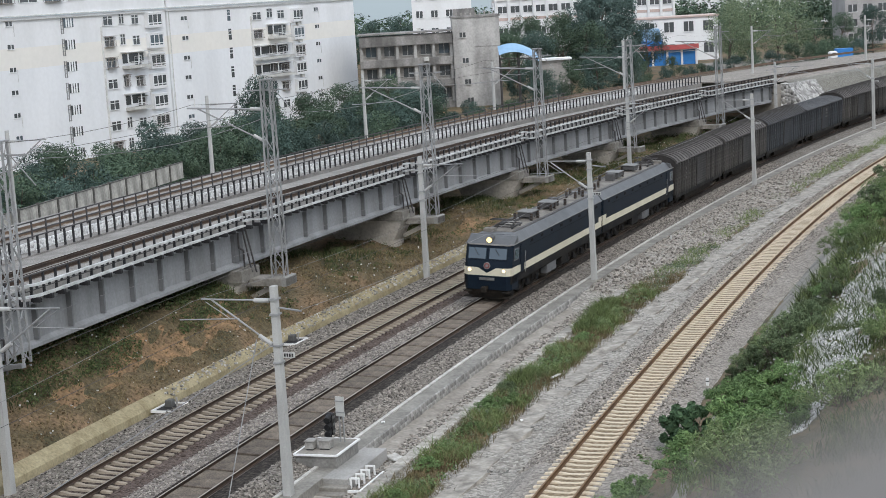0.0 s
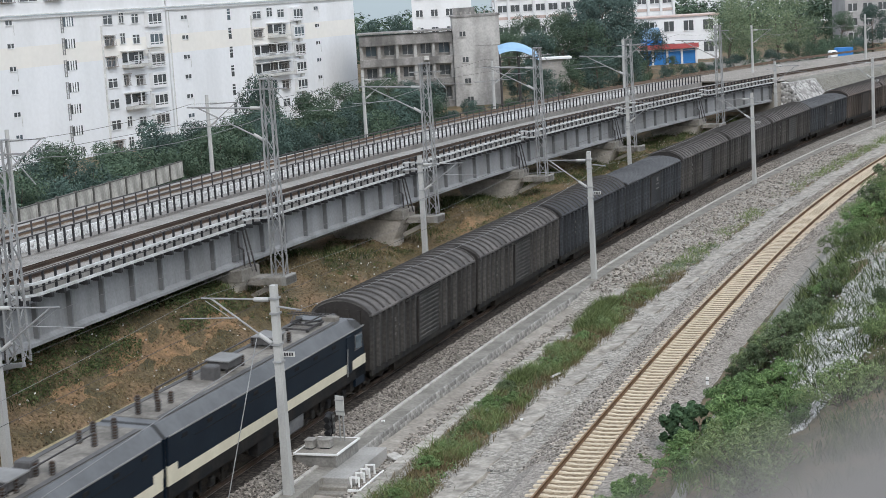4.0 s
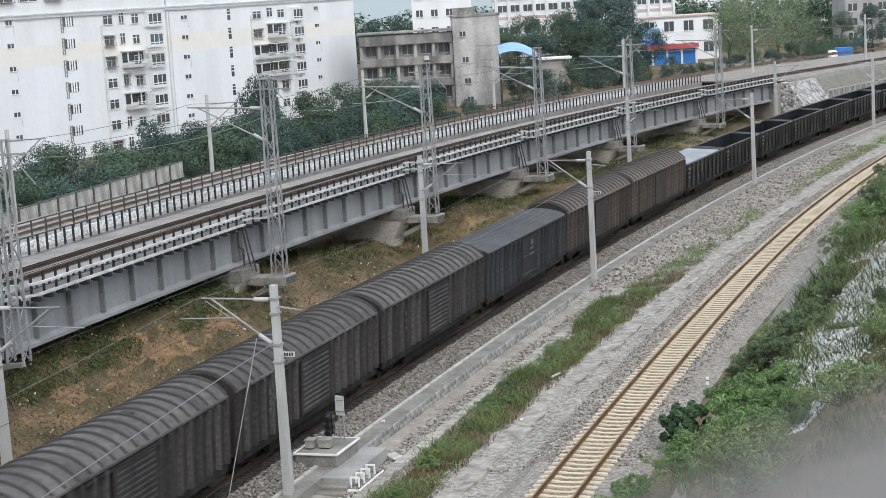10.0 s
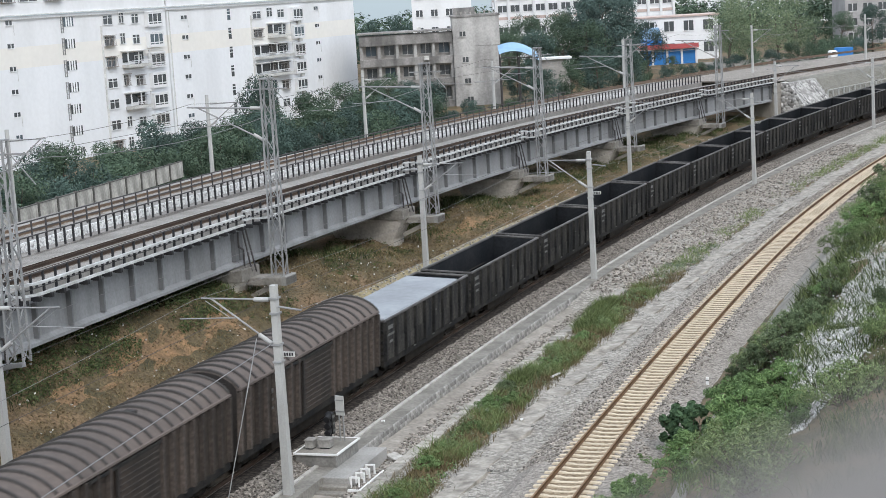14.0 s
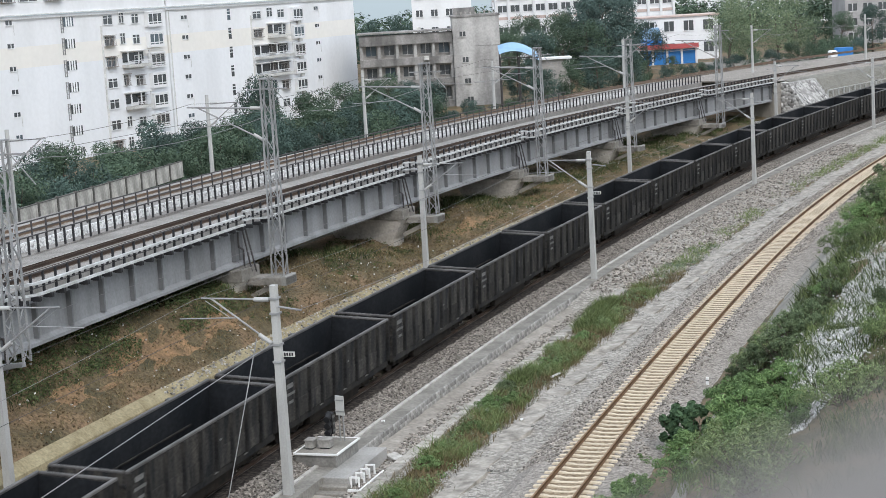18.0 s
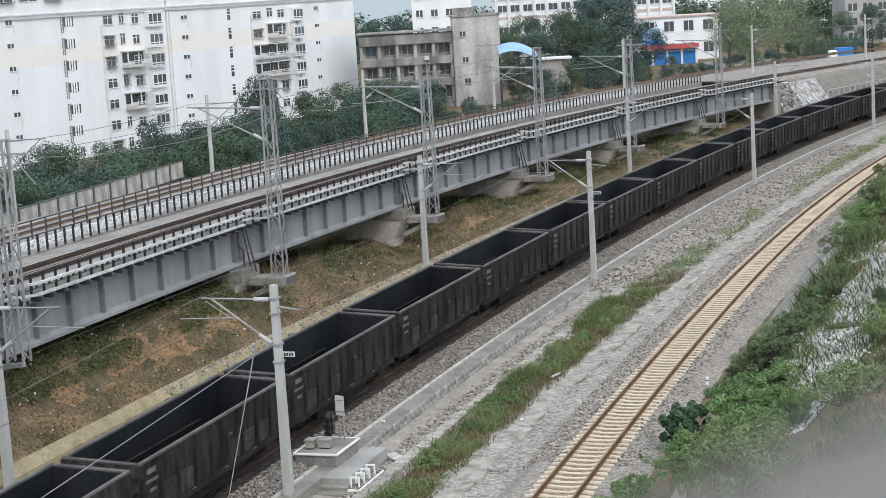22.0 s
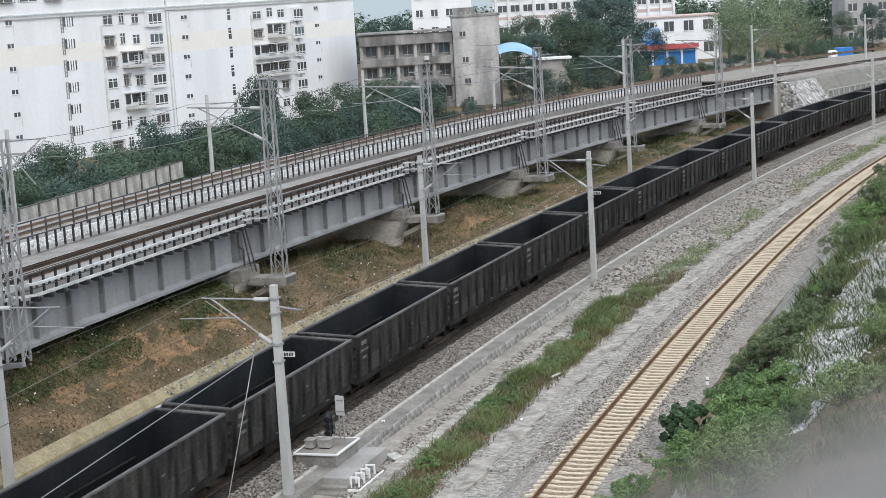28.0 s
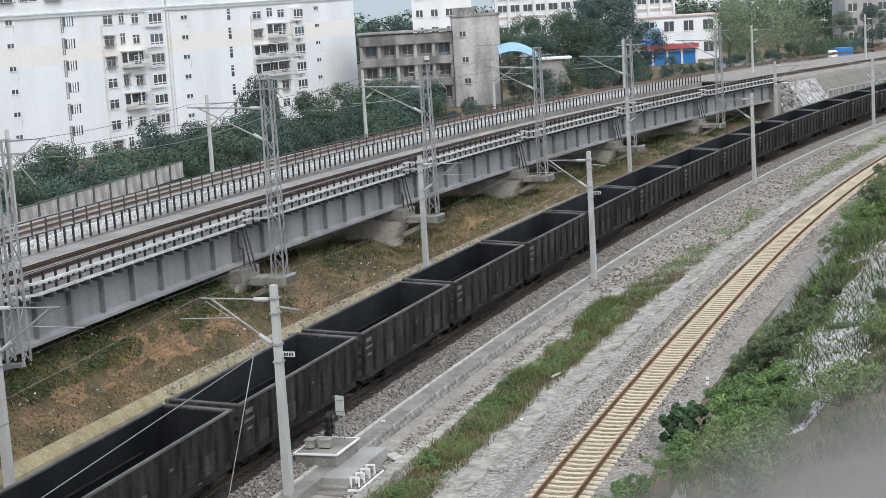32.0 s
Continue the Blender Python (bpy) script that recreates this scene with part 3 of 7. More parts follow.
def girder_span(a, b):
    t = thing("girder_span", "grey painted bridge girder with upright stiffeners", "bridge", group="bridge spans")
    for o in (-0.35, -4.4):
        g = part("girder", HIGH.sweep([(o - 1.1, 0), (o, 0), (o, 0.16), (o - 0.26, 0.34), (o - 0.26, 1.95), (o, 2.05), (o, 2.2), (o - 1.1, 2.2)], a + 0.05, b - 0.05, 3.0, True, high_z), M_GIRDER, t)
        if o < -1:
            continue
        rib = Shape().box((0, 0, 0), (0.27, 0.13, 1.72)).mesh("stiffener", M_STIFF_SHADE)
        wide = Shape().box((0, 0, 0), (0.27, 0.42, 1.72)).mesh("end_stiffener", M_STIFF_SHADE)
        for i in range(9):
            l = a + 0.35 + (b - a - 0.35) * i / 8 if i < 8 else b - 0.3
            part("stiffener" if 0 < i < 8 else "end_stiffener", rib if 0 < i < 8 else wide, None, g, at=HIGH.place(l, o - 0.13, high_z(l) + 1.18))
    # drainpipe at the joint
    d = part("drainpipe", Shape().tube((0, -0.35, 2.1), (0, -0.35, 1.2), 0.06, 8).tube((0, -0.35, 1.2), (0, 0.25, 0.95), 0.06, 8).tube((0, 0.25, 0.95), (0, 0.25, -0.6), 0.06, 8), M_DARKSTEEL, t, "dark drainpipe at the joint")
    d.matrix_basis = HIGH.place(b, 0.02 - 0.2, high_z(b))
    return t


def near_railing(a, b):
    """Walkway railing with two fat cable troughs on the outer side."""
    t = thing("walkway_railing", "dark railing posts carrying two pale cable troughs", "railing", group="bridge railings")
    n = int((b - a) / 1.13)
    post = Shape().box((0, 0, 0.62), (0.1, 0.11, 1.25)).mesh("post", M_BLACKPAINT)
    foot = Shape().slab((0, 0, 0), (0.36, 0.2, 0.22), 0.03).mesh("bracket", M_BLACKPAINT)
    clip = Shape().slab((0, 0, 0), (0.06, 0.16, 0.1), 0.02).mesh("clip", M_BLACKPAINT)
    for i in range(n):
        l = a + (i + 0.5) * (b - a) / n
        q = part("post", post, None, t, at=HIGH.place(l, -0.1, high_z(l) + 2.22))
        part("bracket", foot, None, t, at=HIGH.place(l, 0.16, high_z(l) + 2.31))
        part("clip", clip, None, t, at=HIGH.place(l, 0.2, high_z(l) + 2.90))
    # the troughs swing out round the mast at the span's start
    def trough(z, wd):
        sh = Shape()
        pts = []
        for k in range(0, 27):
            l = a + (b - a) * k / 26
            near = max(math.exp(-((l - a - 0.4) / 1.6) ** 2), 0)
            x, y, _ = HIGH.at(l, 0.1)
            pts.append((x, y, high_z(l) + z + 0.28 * near))
        return sh.path(pts, wd, 0.11)
    part("lower_trough", trough(2.46, 0.2), M_PIPE, t, "pale concrete cable trough")
    part("upper_trough", trough(2.98, 0.2), M_PIPE, t, "pale concrete cable trough")
    part("top_rail", HIGH.sweep([(-0.13, 3.42), (-0.07, 3.42), (-0.07, 3.48), (-0.13, 3.48)], a, b, 4.0, True, high_z), M_DARKSTEEL, t)
    part("mid_rail", HIGH.sweep([(-0.13, 2.72), (-0.07, 2.72), (-0.07, 2.76), (-0.13, 2.76)], a, b, 4.0, True, high_z), M_DARKSTEEL, t)


def far_railing(name, label, a, b, off, z0, tall, pitch, w, m, m_top):
    t = thing(name, label, "railing", group=name + "s")
    n = int((b - a) / pitch)
    post = Shape().box((0, 0, tall / 2), (w, w, tall)).mesh("post", m)
    for i in range(n):
        l = a + (i + 0.5) * (b - a) / n
        part("post", post, None, t, at=HIGH.place(l, off(l), high_z(l) + z0))
    for z in (tall, tall * 0.5):
        sh = Shape()
        k = 8
        pts = [(*HIGH.at(a + (b - a) * i / k, off(a + (b - a) * i / k))[:2], high_z(a + (b - a) * i / k) + z0 + z) for i in range(k + 1)]
        sh.path(pts, 0.07, 0.07)
        if z == tall or name == "outer_railing":
            part("top_rail" if z == tall else "mid_rail", sh, m_top, t)


def drawn(profile, l0, l1, step, off):
    """A profile drawn along the high line at an offset that changes along it."""
    sh, n = Shape(), len(profile)
    k = int((l1 - l0) / step)
    vs = []
    for i in range(k + 1):
        l = l0 + (l1 - l0) * i / k
        for o, z, free in profile:
            x, y, _ = HIGH.at(l, off(l) + o)
            vs.append((x, y, z if free else high_z(l) + z))
    fs = [(i * n + j, i * n + (j + 1) % n, (i + 1) * n + (j + 1) % n, (i + 1) * n + j) for i in range(k) for j in range(n)]
    return sh.add(vs, fs + [tuple(range(n - 1, -1, -1)), tuple(k * n + j for j in range(n))])


def edge_off(l):
    return -7.15 - 0.022 * l


def lattice_mast(l, off, z0, top):
    t = thing("lattice_mast", "tall grey steel lattice catenary mast on a pier bracket", "mast", HIGH.place(l, off, z0), "lattice masts")
    h, w0, w1 = top - z0, 0.38, 0.28
    corner = lambda sx, sy, z: Vector((sx * (w0 + (w1 - w0) * z / h), sy * (w0 + (w1 - w0) * z / h) * 0.8, z))
    for sx in (-1, 1):
        for sy in (-1, 1):
            part("leg", Shape().bar(corner(sx, sy, 0), corner(sx, sy, h), 0.085, 0.085), M_STEEL, t)
    n = 11
    for f, (p0, p1) in enumerate((((-1, -1), (1, -1)), ((1, -1), (1, 1)), ((1, 1), (-1, 1)), ((-1, 1), (-1, -1)))):
        part("bracing", Shape().path([corner(*((p0, p1)[i % 2]), h * i / n) for i in range(n + 1)], 0.045, 0.045), M_STEEL, t)
    part("cap", Shape().box((0, 0, h), (0.75, 0.6, 0.08)), M_STEEL, t)
    part("cantilever", Shape().tube((-0.3, 0, h - 1.7), (-5.2, 0, h - 1.5), 0.05, 8), M_STEEL, t)
    part("cantilever_strut", Shape().tube((-0.3, 0, h - 3.6), (-4.5, 0, h - 1.55), 0.045, 8).tube((-2.4, 0, h - 2.6), (-5.9, 0, h - 2.75), 0.03, 6), M_STEEL, t)
    part("insulator", Shape().tube((-0.35, 0, h - 1.7), (-1.1, 0, h - 1.66), 0.1, 10).tube((-0.35, 0, h - 3.57), (-1.0, 0, h - 3.22), 0.1, 10), M_INSUL_PALE, t)
    part("crossarm", Shape().bar((-1.2, 0, h - 0.6), (1.3, 0, h - 0.6), 0.08, 0.08).bar((0.5, 0, h - 0.6), (1.6, 0, h - 1.9), 0.04, 0.04), M_STEEL, t)


def pier(l, bracket=True):
    t = thing("bridge_pier", "weathered concrete bridge pier with a flared head", "pier", HIGH.place(l, -2.9 if bracket else -4.4, 0), "bridge piers")
    zt = high_z(l) - 0.05
    part("cap", Shape().slab((0, 0, zt - 0.35), (6.4, 2.5, 0.7), 0.05), M_PIERCAP, t, "dark stained pier cap")
    # the head narrows downwards
    vs = []
    for z, hx, hy in ((-1.5, 2.2, 0.95), (zt - 2.2, 2.3, 0.95), (zt - 0.7, 3.1, 1.15)):
        vs += [(-hx, -hy, z), (hx, -hy, z), (hx, hy, z), (-hx, hy, z)]
    fs = [(3, 2, 1, 0), (8, 9, 10, 11)] + [(r + i, r + (i + 1) % 4, r + 4 + (i + 1) % 4, r + 4 + i) for r in (0, 4) for i in range(4)]
    part("stem", Shape().add(vs, fs), M_PIER, t)
    part("bearing", Shape().box((1.9, -0.6, zt + 0.02), (0.5, 0.5, 0.1)).box((1.9, 0.6, zt + 0.02), (0.5, 0.5, 0.1)), M_BLACKPAINT, t)
    part("far_column", Shape().slab((-8.5, 0, zt / 2 + 0.2), (1.4, 1.6, zt + 3.6), 0.05), M_PIER, t)
    if not bracket:
        part("steel_bracket", Shape().bar((2.6, -0.6, zt - 0.2), (6.5, -2.05, zt + 0.4), 0.22, 0.2).bar((2.6, -0.6, zt - 0.6), (6.1, -1.9, zt + 0.3), 0.12, 0.12), M_STEEL, t)
        return
    b = part("mast_bracket", Shape().slab((4.0, 0.6, zt - 0.85), (3.0, 1.5, 0.45), 0.04), M_PIERCAP, t, "stained bracket slab for the mast")
    part("bracket_end", Shape().slab((5.35, 0.6, zt - 0.82), (0.3, 1.55, 0.55), 0.05), M_CONC, b, "pale concrete end block")
    part("brace", Shape().bar((2.6, 0.3, zt - 2.0), (4.6, 0.4, zt - 1.1), 0.3, 0.3), M_CONC_DARK, t)
    part("stay", Shape().bar((3.2, 0.2, zt - 0.3), (2.75, 0.2, zt + 2.3), 0.08, 0.08).bar((3.5, 0.2, zt - 0.3), (2.95, 0.2, zt + 2.3), 0.08, 0.08), M_DARKSTEEL, t, "dark diagonal stay rods")


def high_line():
    for a, b in zip(JOINTS, JOINTS[1:]):
        girder_span(a, b)
        near_railing(a, b)
        far_railing("inner_railing", "dark posts of the bridge's inner railing", a, b, lambda l: edge_off(l) + 0.05, 2.66, 0.95, 0.95, 0.1, M_BLACKPAINT, M_DARKSTEEL)
    for a, b in ((-55, -25), (-25, 5), (5, 35), (35, 65), (65, 95)):
        far_railing("outer_railing", "thin rusty posts of the farther railing", a, b, lambda l: edge_off(l) - 1.95 - 0.012 * l, 3.0, 1.0, 1.55, 0.075, M_DARKSTEEL, M_DARKSTEEL)
    thing("deck", "grimy ballasted bridge deck", "bridge deck", kind="structure",
          shape=HIGH.sweep([(-6.9, 2.2), (-0.3, 2.2), (-0.3, 2.26), (-1.05, 2.26), (-1.1, 2.62), (-1.6, 2.72), (-4.4, 2.72), (-5.3, 2.6), (-6.9, 2.55)], -60, 130, 1.5, True, high_z, 0.03), material=M_DECK)
    thing("deck_kerb", "pale kerb holding the bridge ballast", "kerb", kind="structure",
          shape=HIGH.sweep([(-1.12, 2.26), (-0.95, 2.26), (-0.95, 2.66), (-1.12, 2.66)], -60, 130, 3, True, high_z), material=M_CONC)
    thing("far_deck", "concrete side and grimy ballast of the farther track bed", "bridge deck", kind="structure",
          shape=drawn([(-10.0, 2.0, False), (0.0, 2.0, False), (0.0, 2.64, False), (-0.8, 2.64, False), (-1.5, 2.6, False), (-2.6, 2.75, False), (-8.2, 2.75, False), (-10.0, 2.2, False)], -60, 130, 2.0, edge_off), material=M_DECK)
    thing("parapet", "low whitewashed rubble parapet between the high tracks", "wall", kind="structure",
          shape=drawn([(-1.0, 2.6, False), (-0.8, 2.6, False), (-0.8, 3.12, False), (-1.0, 3.12, False)], -60, 112, 2.0, edge_off), material=M_PARAPET)
    track("high_track", "rusted rails on a ballasted bridge", HIGH, -3.0, 0.0, -50, 220, M_RUST, M_SLEEPER_DARK, fall=lambda l: high_z(l) + 2.92, pitch=0.62, single=0)
    for o in (-0.5, 0.5, 0.98):
        thing("guard_rail", "rusted inner guard rail on the bridge", "rail", shape=HIGH.sweep(rail_profile(-3.0 + o, 2.9), -55, 135, 3.0, True, high_z), material=M_RUST)
    t = thing("far_track", "rusted rails of the farther high track", "railway track", kind="structure")
    for side in (-G, G):
        part("rail", drawn([(side - 0.075, 2.72, False), (side + 0.075, 2.72, False), (side + 0.037, 2.92, False), (side - 0.037, 2.92, False)], -60, 250, 3.0, far_off), M_RAILBROWN, t)
    sh = sleeper_shape()
    rest = Shape()
    for i in range(330):
        l = -40 + i * 0.62
        rest.add(sh.v, sh.f, HIGH.place(l, far_off(l), high_z(l) + 2.78))
    tagged(part("sleepers", rest, M_SLEEPER_DARK, t), kind="stuff")
    for l in JOINTS[1:-1]:
        pier(l, l > -1)
    for l, top in ((-28.05, 13.5), (0.6, 14.2), (27.2, 13.5), (52.6, 13.3), (77.6, 12.8), (106.0, 12.9)):
        lattice_mast(l, 1.9, high_z(l) + (0.45 if l < -20 else -0.68), top)
    # abutment and the embankment behind it
    thing("abutment", "grey concrete bridge abutment", "abutment", kind="structure",
          shape=HIGH.sweep([(-8.5, -4.5), (0.3, -4.5), (0.3, 2.2), (-8.5, 2.2)], 130, 131.2, 0.6, True, high_z), material=M_CONC_DARK)
    thing("embankment", "embankment with pale stone-pitched side and ballast on top", "embankment", kind="structure",
          shape=drawn([(-32.0, -1.5, True), (5.3, -1.2, True), (1.2, 2.1, False), (0.4, 2.45, False), (-1.0, 2.6, False), (-17.0, 2.6, False)], 133, 330, 2.0, lambda l: 0.0), material=M_EMBANK)
    thing("slope_pitching", "white rubble pitching beside the abutment", "embankment", kind="structure",
          shape=drawn([(5.5, -1.25, True), (1.35, 2.15, False), (0.3, 2.3, False), (0.3, -1.4, True)], 131.2, 141, 1.0, lambda l: 0.0), material=M_PITCHING)
    thing("embankment_ballast", "pale ballast on the embankment's crown", "ballast", kind="structure", shape=drawn([(-16.8, 2.58, False), (0.3, 2.45, False), (-0.2, 2.62, False), (-1.0, 2.7, False), (-16.5, 2.7, False)], 131, 330, 2.0, lambda l: 0.0), material=M_BALLAST_WARM)
    t = thing("slope_railing", "row of pale posts with a rail on the embankment's side", "railing")
    post = Shape().box((0, 0, 0.5), (0.16, 0.16, 1.0)).mesh("post", M_CONC_POLE)
    pts = []
    for i in range(34):
        l = 141 + i * 2.0
        x, y, _ = HIGH.at(l, 3.0)
        z = -1.2 + (high_z(l) + 3.3) * 0.56
        part("post", post, None, t, at=pose(x, y, z - 0.1, 0, 0, -30))
        pts.append((x, y, z + 0.85))
    part("rail", Shape().path(pts, 0.08, 0.1), M_CONC_POLE, t)
    # concrete masts of the farther track
    for x, y, top in ((-28.1, 110.85, 11.3), (-18.2, 135.8, 11.5), (-6.75, 162.9, 11.3), (6.6, 186.6, 10.7), (24.05, 213.3, 11.3), (44.8, 237.2, 11.4), (66.0, 258.0, 11.4)):
        t = thing("concrete_mast", "slim concrete catenary mast behind the farther track", "mast", pose(x, y, 4.6, 0, 0, -22), "concrete masts")
        h = top - 4.6
        part("shaft", Shape().tube((0, 0, 0), (0, 0, h), 0.19, 8, 0.14), M_CONC_POLE, t)
        arm(t, 1, h - 0.7, 3.0)
    span_wire("carrier_wire", "thin sagging carrier wire above the high track", HIGH, -3.0, 9.6, 0.5, (-52, -25.6, 0.6, 27.2, 52.6, 77.6, 106.0, 135, 190), 0.012, high_z)
    span_wire("contact_wire", "thin contact wire above the high track", HIGH, -3.0, 8.5, 0.02, (-52, -25.6, 0.6, 27.2, 52.6, 77.6, 106.0, 135, 190), 0.012, high_z)
    span_wire("feeder_wire", "thin pale feeder wire along the lattice masts", HIGH, 2.6, 9.0, 0.6, (-52, -25.6, 0.6, 27.2, 52.6, 77.6, 106.0, 135, 190), 0.014, high_z, M_WIRE)


high_line()

# ---- concrete panel fence behind the farther track ----
M_FENCEPOST = mat("mouldy_fence_post", (0.12, 0.115, 0.105), tint=(0.07, 0.068, 0.06), scale=1.5, fine=8, var=0.3)
M_FENCE = mat("mouldy_fence_panel", (0.50, 0.485, 0.445), tint=(0.22, 0.213, 0.19), scale=0.9, fine=5, var=0.25, streak=0.4)


def panel_fence():
    t = thing("panel_fence", "weathered concrete panel fence", "fence")
    a, b = Vector((-33.0, 92.0, 4.55)), Vector((-21.3, 140.6, 4.55))
    n = 17
    turn = -math.degrees(math.atan2(b.x - a.x, b.y - a.y))
    post = Shape().slab((0, 0, 0.7), (0.2, 0.22, 1.5), 0.03).mesh("post", M_FENCEPOST)
    coping = Shape().slab((0, 0, 0), (0.16, 2.7, 0.08), 0.02).mesh("coping", M_FENCEPOST)
    panel = Shape().slab((0, 0, 0.6), (0.08, 2.84, 1.3), 0.02).mesh("panel", M_FENCE)
    for i in range(n):
        m = pose(*(a + (b - a) * i / n), 0, 0, turn)
        part("post", post, None, t, at=m)
        part("panel", panel, None, t, at=m @ pose(0, 1.47, 0.05))
        part("coping", coping, None, t, at=m @ pose(0, 1.47, 1.34))


panel_fence()

# ---- train ----
M_WAGON = mat("sooty_wagon_paint", (0.016, 0.017, 0.0185), rough=0.75, tint=(0.06, 0.056, 0.05), scale=2.2, fine=8, var=0.55, streak=0.22, rnd=0.35, spec=0.1)
M_POST = mat("wagon_post_paint", (0.015, 0.0155, 0.017), rough=0.75, tint=(0.036, 0.034, 0.031), scale=1.8, fine=8, var=0.4, streak=0.25, rnd=0.2, spec=0.1)
M_RIM = mat("scuffed_wagon_rim", (0.115, 0.11, 0.107), rough=0.6, tint=(0.06, 0.058, 0.057), scale=0.7, fine=8, var=0.25)
M_COALBED = mat("coal_dust_floor", (0.015, 0.0157, 0.0172), rough=0.9, tint=(0.027, 0.0267, 0.0275), scale=0.6, fine=6, var=0.4)
M_INNER = mat("sooty_wagon_inside", (0.0105, 0.0122, 0.0148), rough=0.8, tint=(0.021, 0.0225, 0.025), scale=0.4, fine=5, var=0.3, rnd=0.3, spec=0.08)
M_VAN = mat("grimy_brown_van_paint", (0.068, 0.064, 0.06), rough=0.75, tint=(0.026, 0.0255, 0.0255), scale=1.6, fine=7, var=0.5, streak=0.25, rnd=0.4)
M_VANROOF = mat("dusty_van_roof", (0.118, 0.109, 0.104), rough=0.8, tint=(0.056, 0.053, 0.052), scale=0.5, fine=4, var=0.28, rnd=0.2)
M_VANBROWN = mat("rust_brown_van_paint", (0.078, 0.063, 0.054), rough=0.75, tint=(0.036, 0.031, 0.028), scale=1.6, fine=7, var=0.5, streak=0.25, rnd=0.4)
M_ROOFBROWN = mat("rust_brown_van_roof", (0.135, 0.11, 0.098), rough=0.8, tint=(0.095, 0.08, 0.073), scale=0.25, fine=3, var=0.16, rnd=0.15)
# Wall panels are darker than the ribs that stand on them.
M_VANPANEL = mat("darker_van_panel", (0.042, 0.04, 0.038), rough=0.75, tint=(0.022, 0.021, 0.02), scale=0.9, fine=6, var=0.4, streak=0.25)
M_BROWNPANEL = mat("rusty_van_panel", (0.055, 0.042, 0.034), rough=0.75, tint=(0.03, 0.025, 0.021), scale=0.9, fine=6, var=0.4, streak=0.25)
M_DARKPANEL = mat("blue_black_van_panel", (0.022, 0.024, 0.028), rough=0.65, tint=(0.012, 0.013, 0.015), scale=0.9, fine=6, var=0.4, streak=0.25)
# Rib shadows across the roof are carried by this darker rib colour.
M_ROOFRIB_SHADE = mat("shade_dark_roof_rib", (0.058, 0.053, 0.05), rough=0.8, scale=0.6, fine=5, var=0.2)
M_VANDARK = mat("blue_black_van_paint", (0.045, 0.05, 0.057), rough=0.65, tint=(0.014, 0.016, 0.019), scale=1.6, fine=7, var=0.5, streak=0.25, rnd=0.35)
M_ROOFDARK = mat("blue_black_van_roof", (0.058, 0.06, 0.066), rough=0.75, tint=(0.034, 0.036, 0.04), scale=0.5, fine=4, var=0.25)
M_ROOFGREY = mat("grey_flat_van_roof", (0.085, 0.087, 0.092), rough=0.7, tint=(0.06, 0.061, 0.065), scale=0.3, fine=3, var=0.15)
M_ARCH = mat("dark_van_end", (0.038, 0.034, 0.032), rough=0.8, scale=0.6, fine=5, var=0.3)
M_BOGIE = mat("oily_black_steel", (0.014, 0.013, 0.012), rough=0.75, metal=0.0, tint=(0.03, 0.025, 0.02), scale=2, fine=12, var=0.35, spec=0.08)
M_WHEEL = mat("worn_wheel_steel", (0.05, 0.043, 0.038), rough=0.55, metal=0.5, fine=12)
M_MARK = mat("faded_white_stencil", (0.15, 0.15, 0.146), rough=0.8, scale=3, fine=20, var=0.3)
M_COVER = mat("pale_sheet_cover", (0.29, 0.31, 0.335), rough=0.6, tint=(0.22, 0.235, 0.255), scale=0.4, fine=3, var=0.1)
M_NAVY = mat("navy_locomotive_paint", (0.0055, 0.0105, 0.019), rough=0.5, tint=(0.009, 0.016, 0.026), scale=0.5, fine=6, var=0.12, bump=0.02, spec=0.12)
M_CREAM = mat("cream_stripe_paint", (0.62, 0.58, 0.46), rough=0.45, tint=(0.55, 0.51, 0.40), scale=0.6, fine=5, var=0.06, bump=0.02)
M_SLOPE = mat("blue_grey_roof_edge", (0.12, 0.125, 0.132), rough=0.5, tint=(0.08, 0.083, 0.088), scale=0.4, fine=4, var=0.12, bump=0.03)
M_LOCOROOF = mat("dusty_locomotive_roof", (0.24, 0.222, 0.198), rough=0.85, tint=(0.13, 0.12, 0.107), scale=0.9, fine=5, var=0.3)
M_LOCOBOX = mat("grey_roof_box", (0.095, 0.092, 0.092), rough=0.7, fine=6)
M_LOCOLID = mat("pale_box_lid", (0.235, 0.233, 0.23), rough=0.7, tint=(0.17, 0.168, 0.165), fine=5, var=0.1)
M_SKIRT = mat("dark_underframe_paint", (0.015, 0.016, 0.018), rough=0.65, tint=(0.026, 0.024, 0.022), scale=0.9, fine=6, spec=0.06)
M_CASING = mat("dusty_grey_casing", (0.14, 0.145, 0.15), rough=0.6, tint=(0.10, 0.10, 0.105), fine=6)
M_SCREEN = glass("blue_tinted_windscreen", (0.055, 0.08, 0.105), 0.1)
M_LAMP = lit("lit_headlamp", (1.0, 0.78, 0.34), 1.1)
M_LAMP2 = lit("lit_marker_lamp", (1.0, 0.76, 0.52), 1.2)
M_RED = mat("red_enamel", (0.2, 0.06, 0.06), rough=0.4, fine=10, var=0.1)


def wheelset(parent, y):
    part("wheelset", Shape().tube((-0.95, y, 0.42), (0.95, y, 0.42), 0.08, 8).tube((-0.815, y, 0.42), (-0.685, y, 0.42), 0.42, 18).tube((0.685, y, 0.42), (0.815, y, 0.42), 0.42, 18), M_WHEEL, parent)


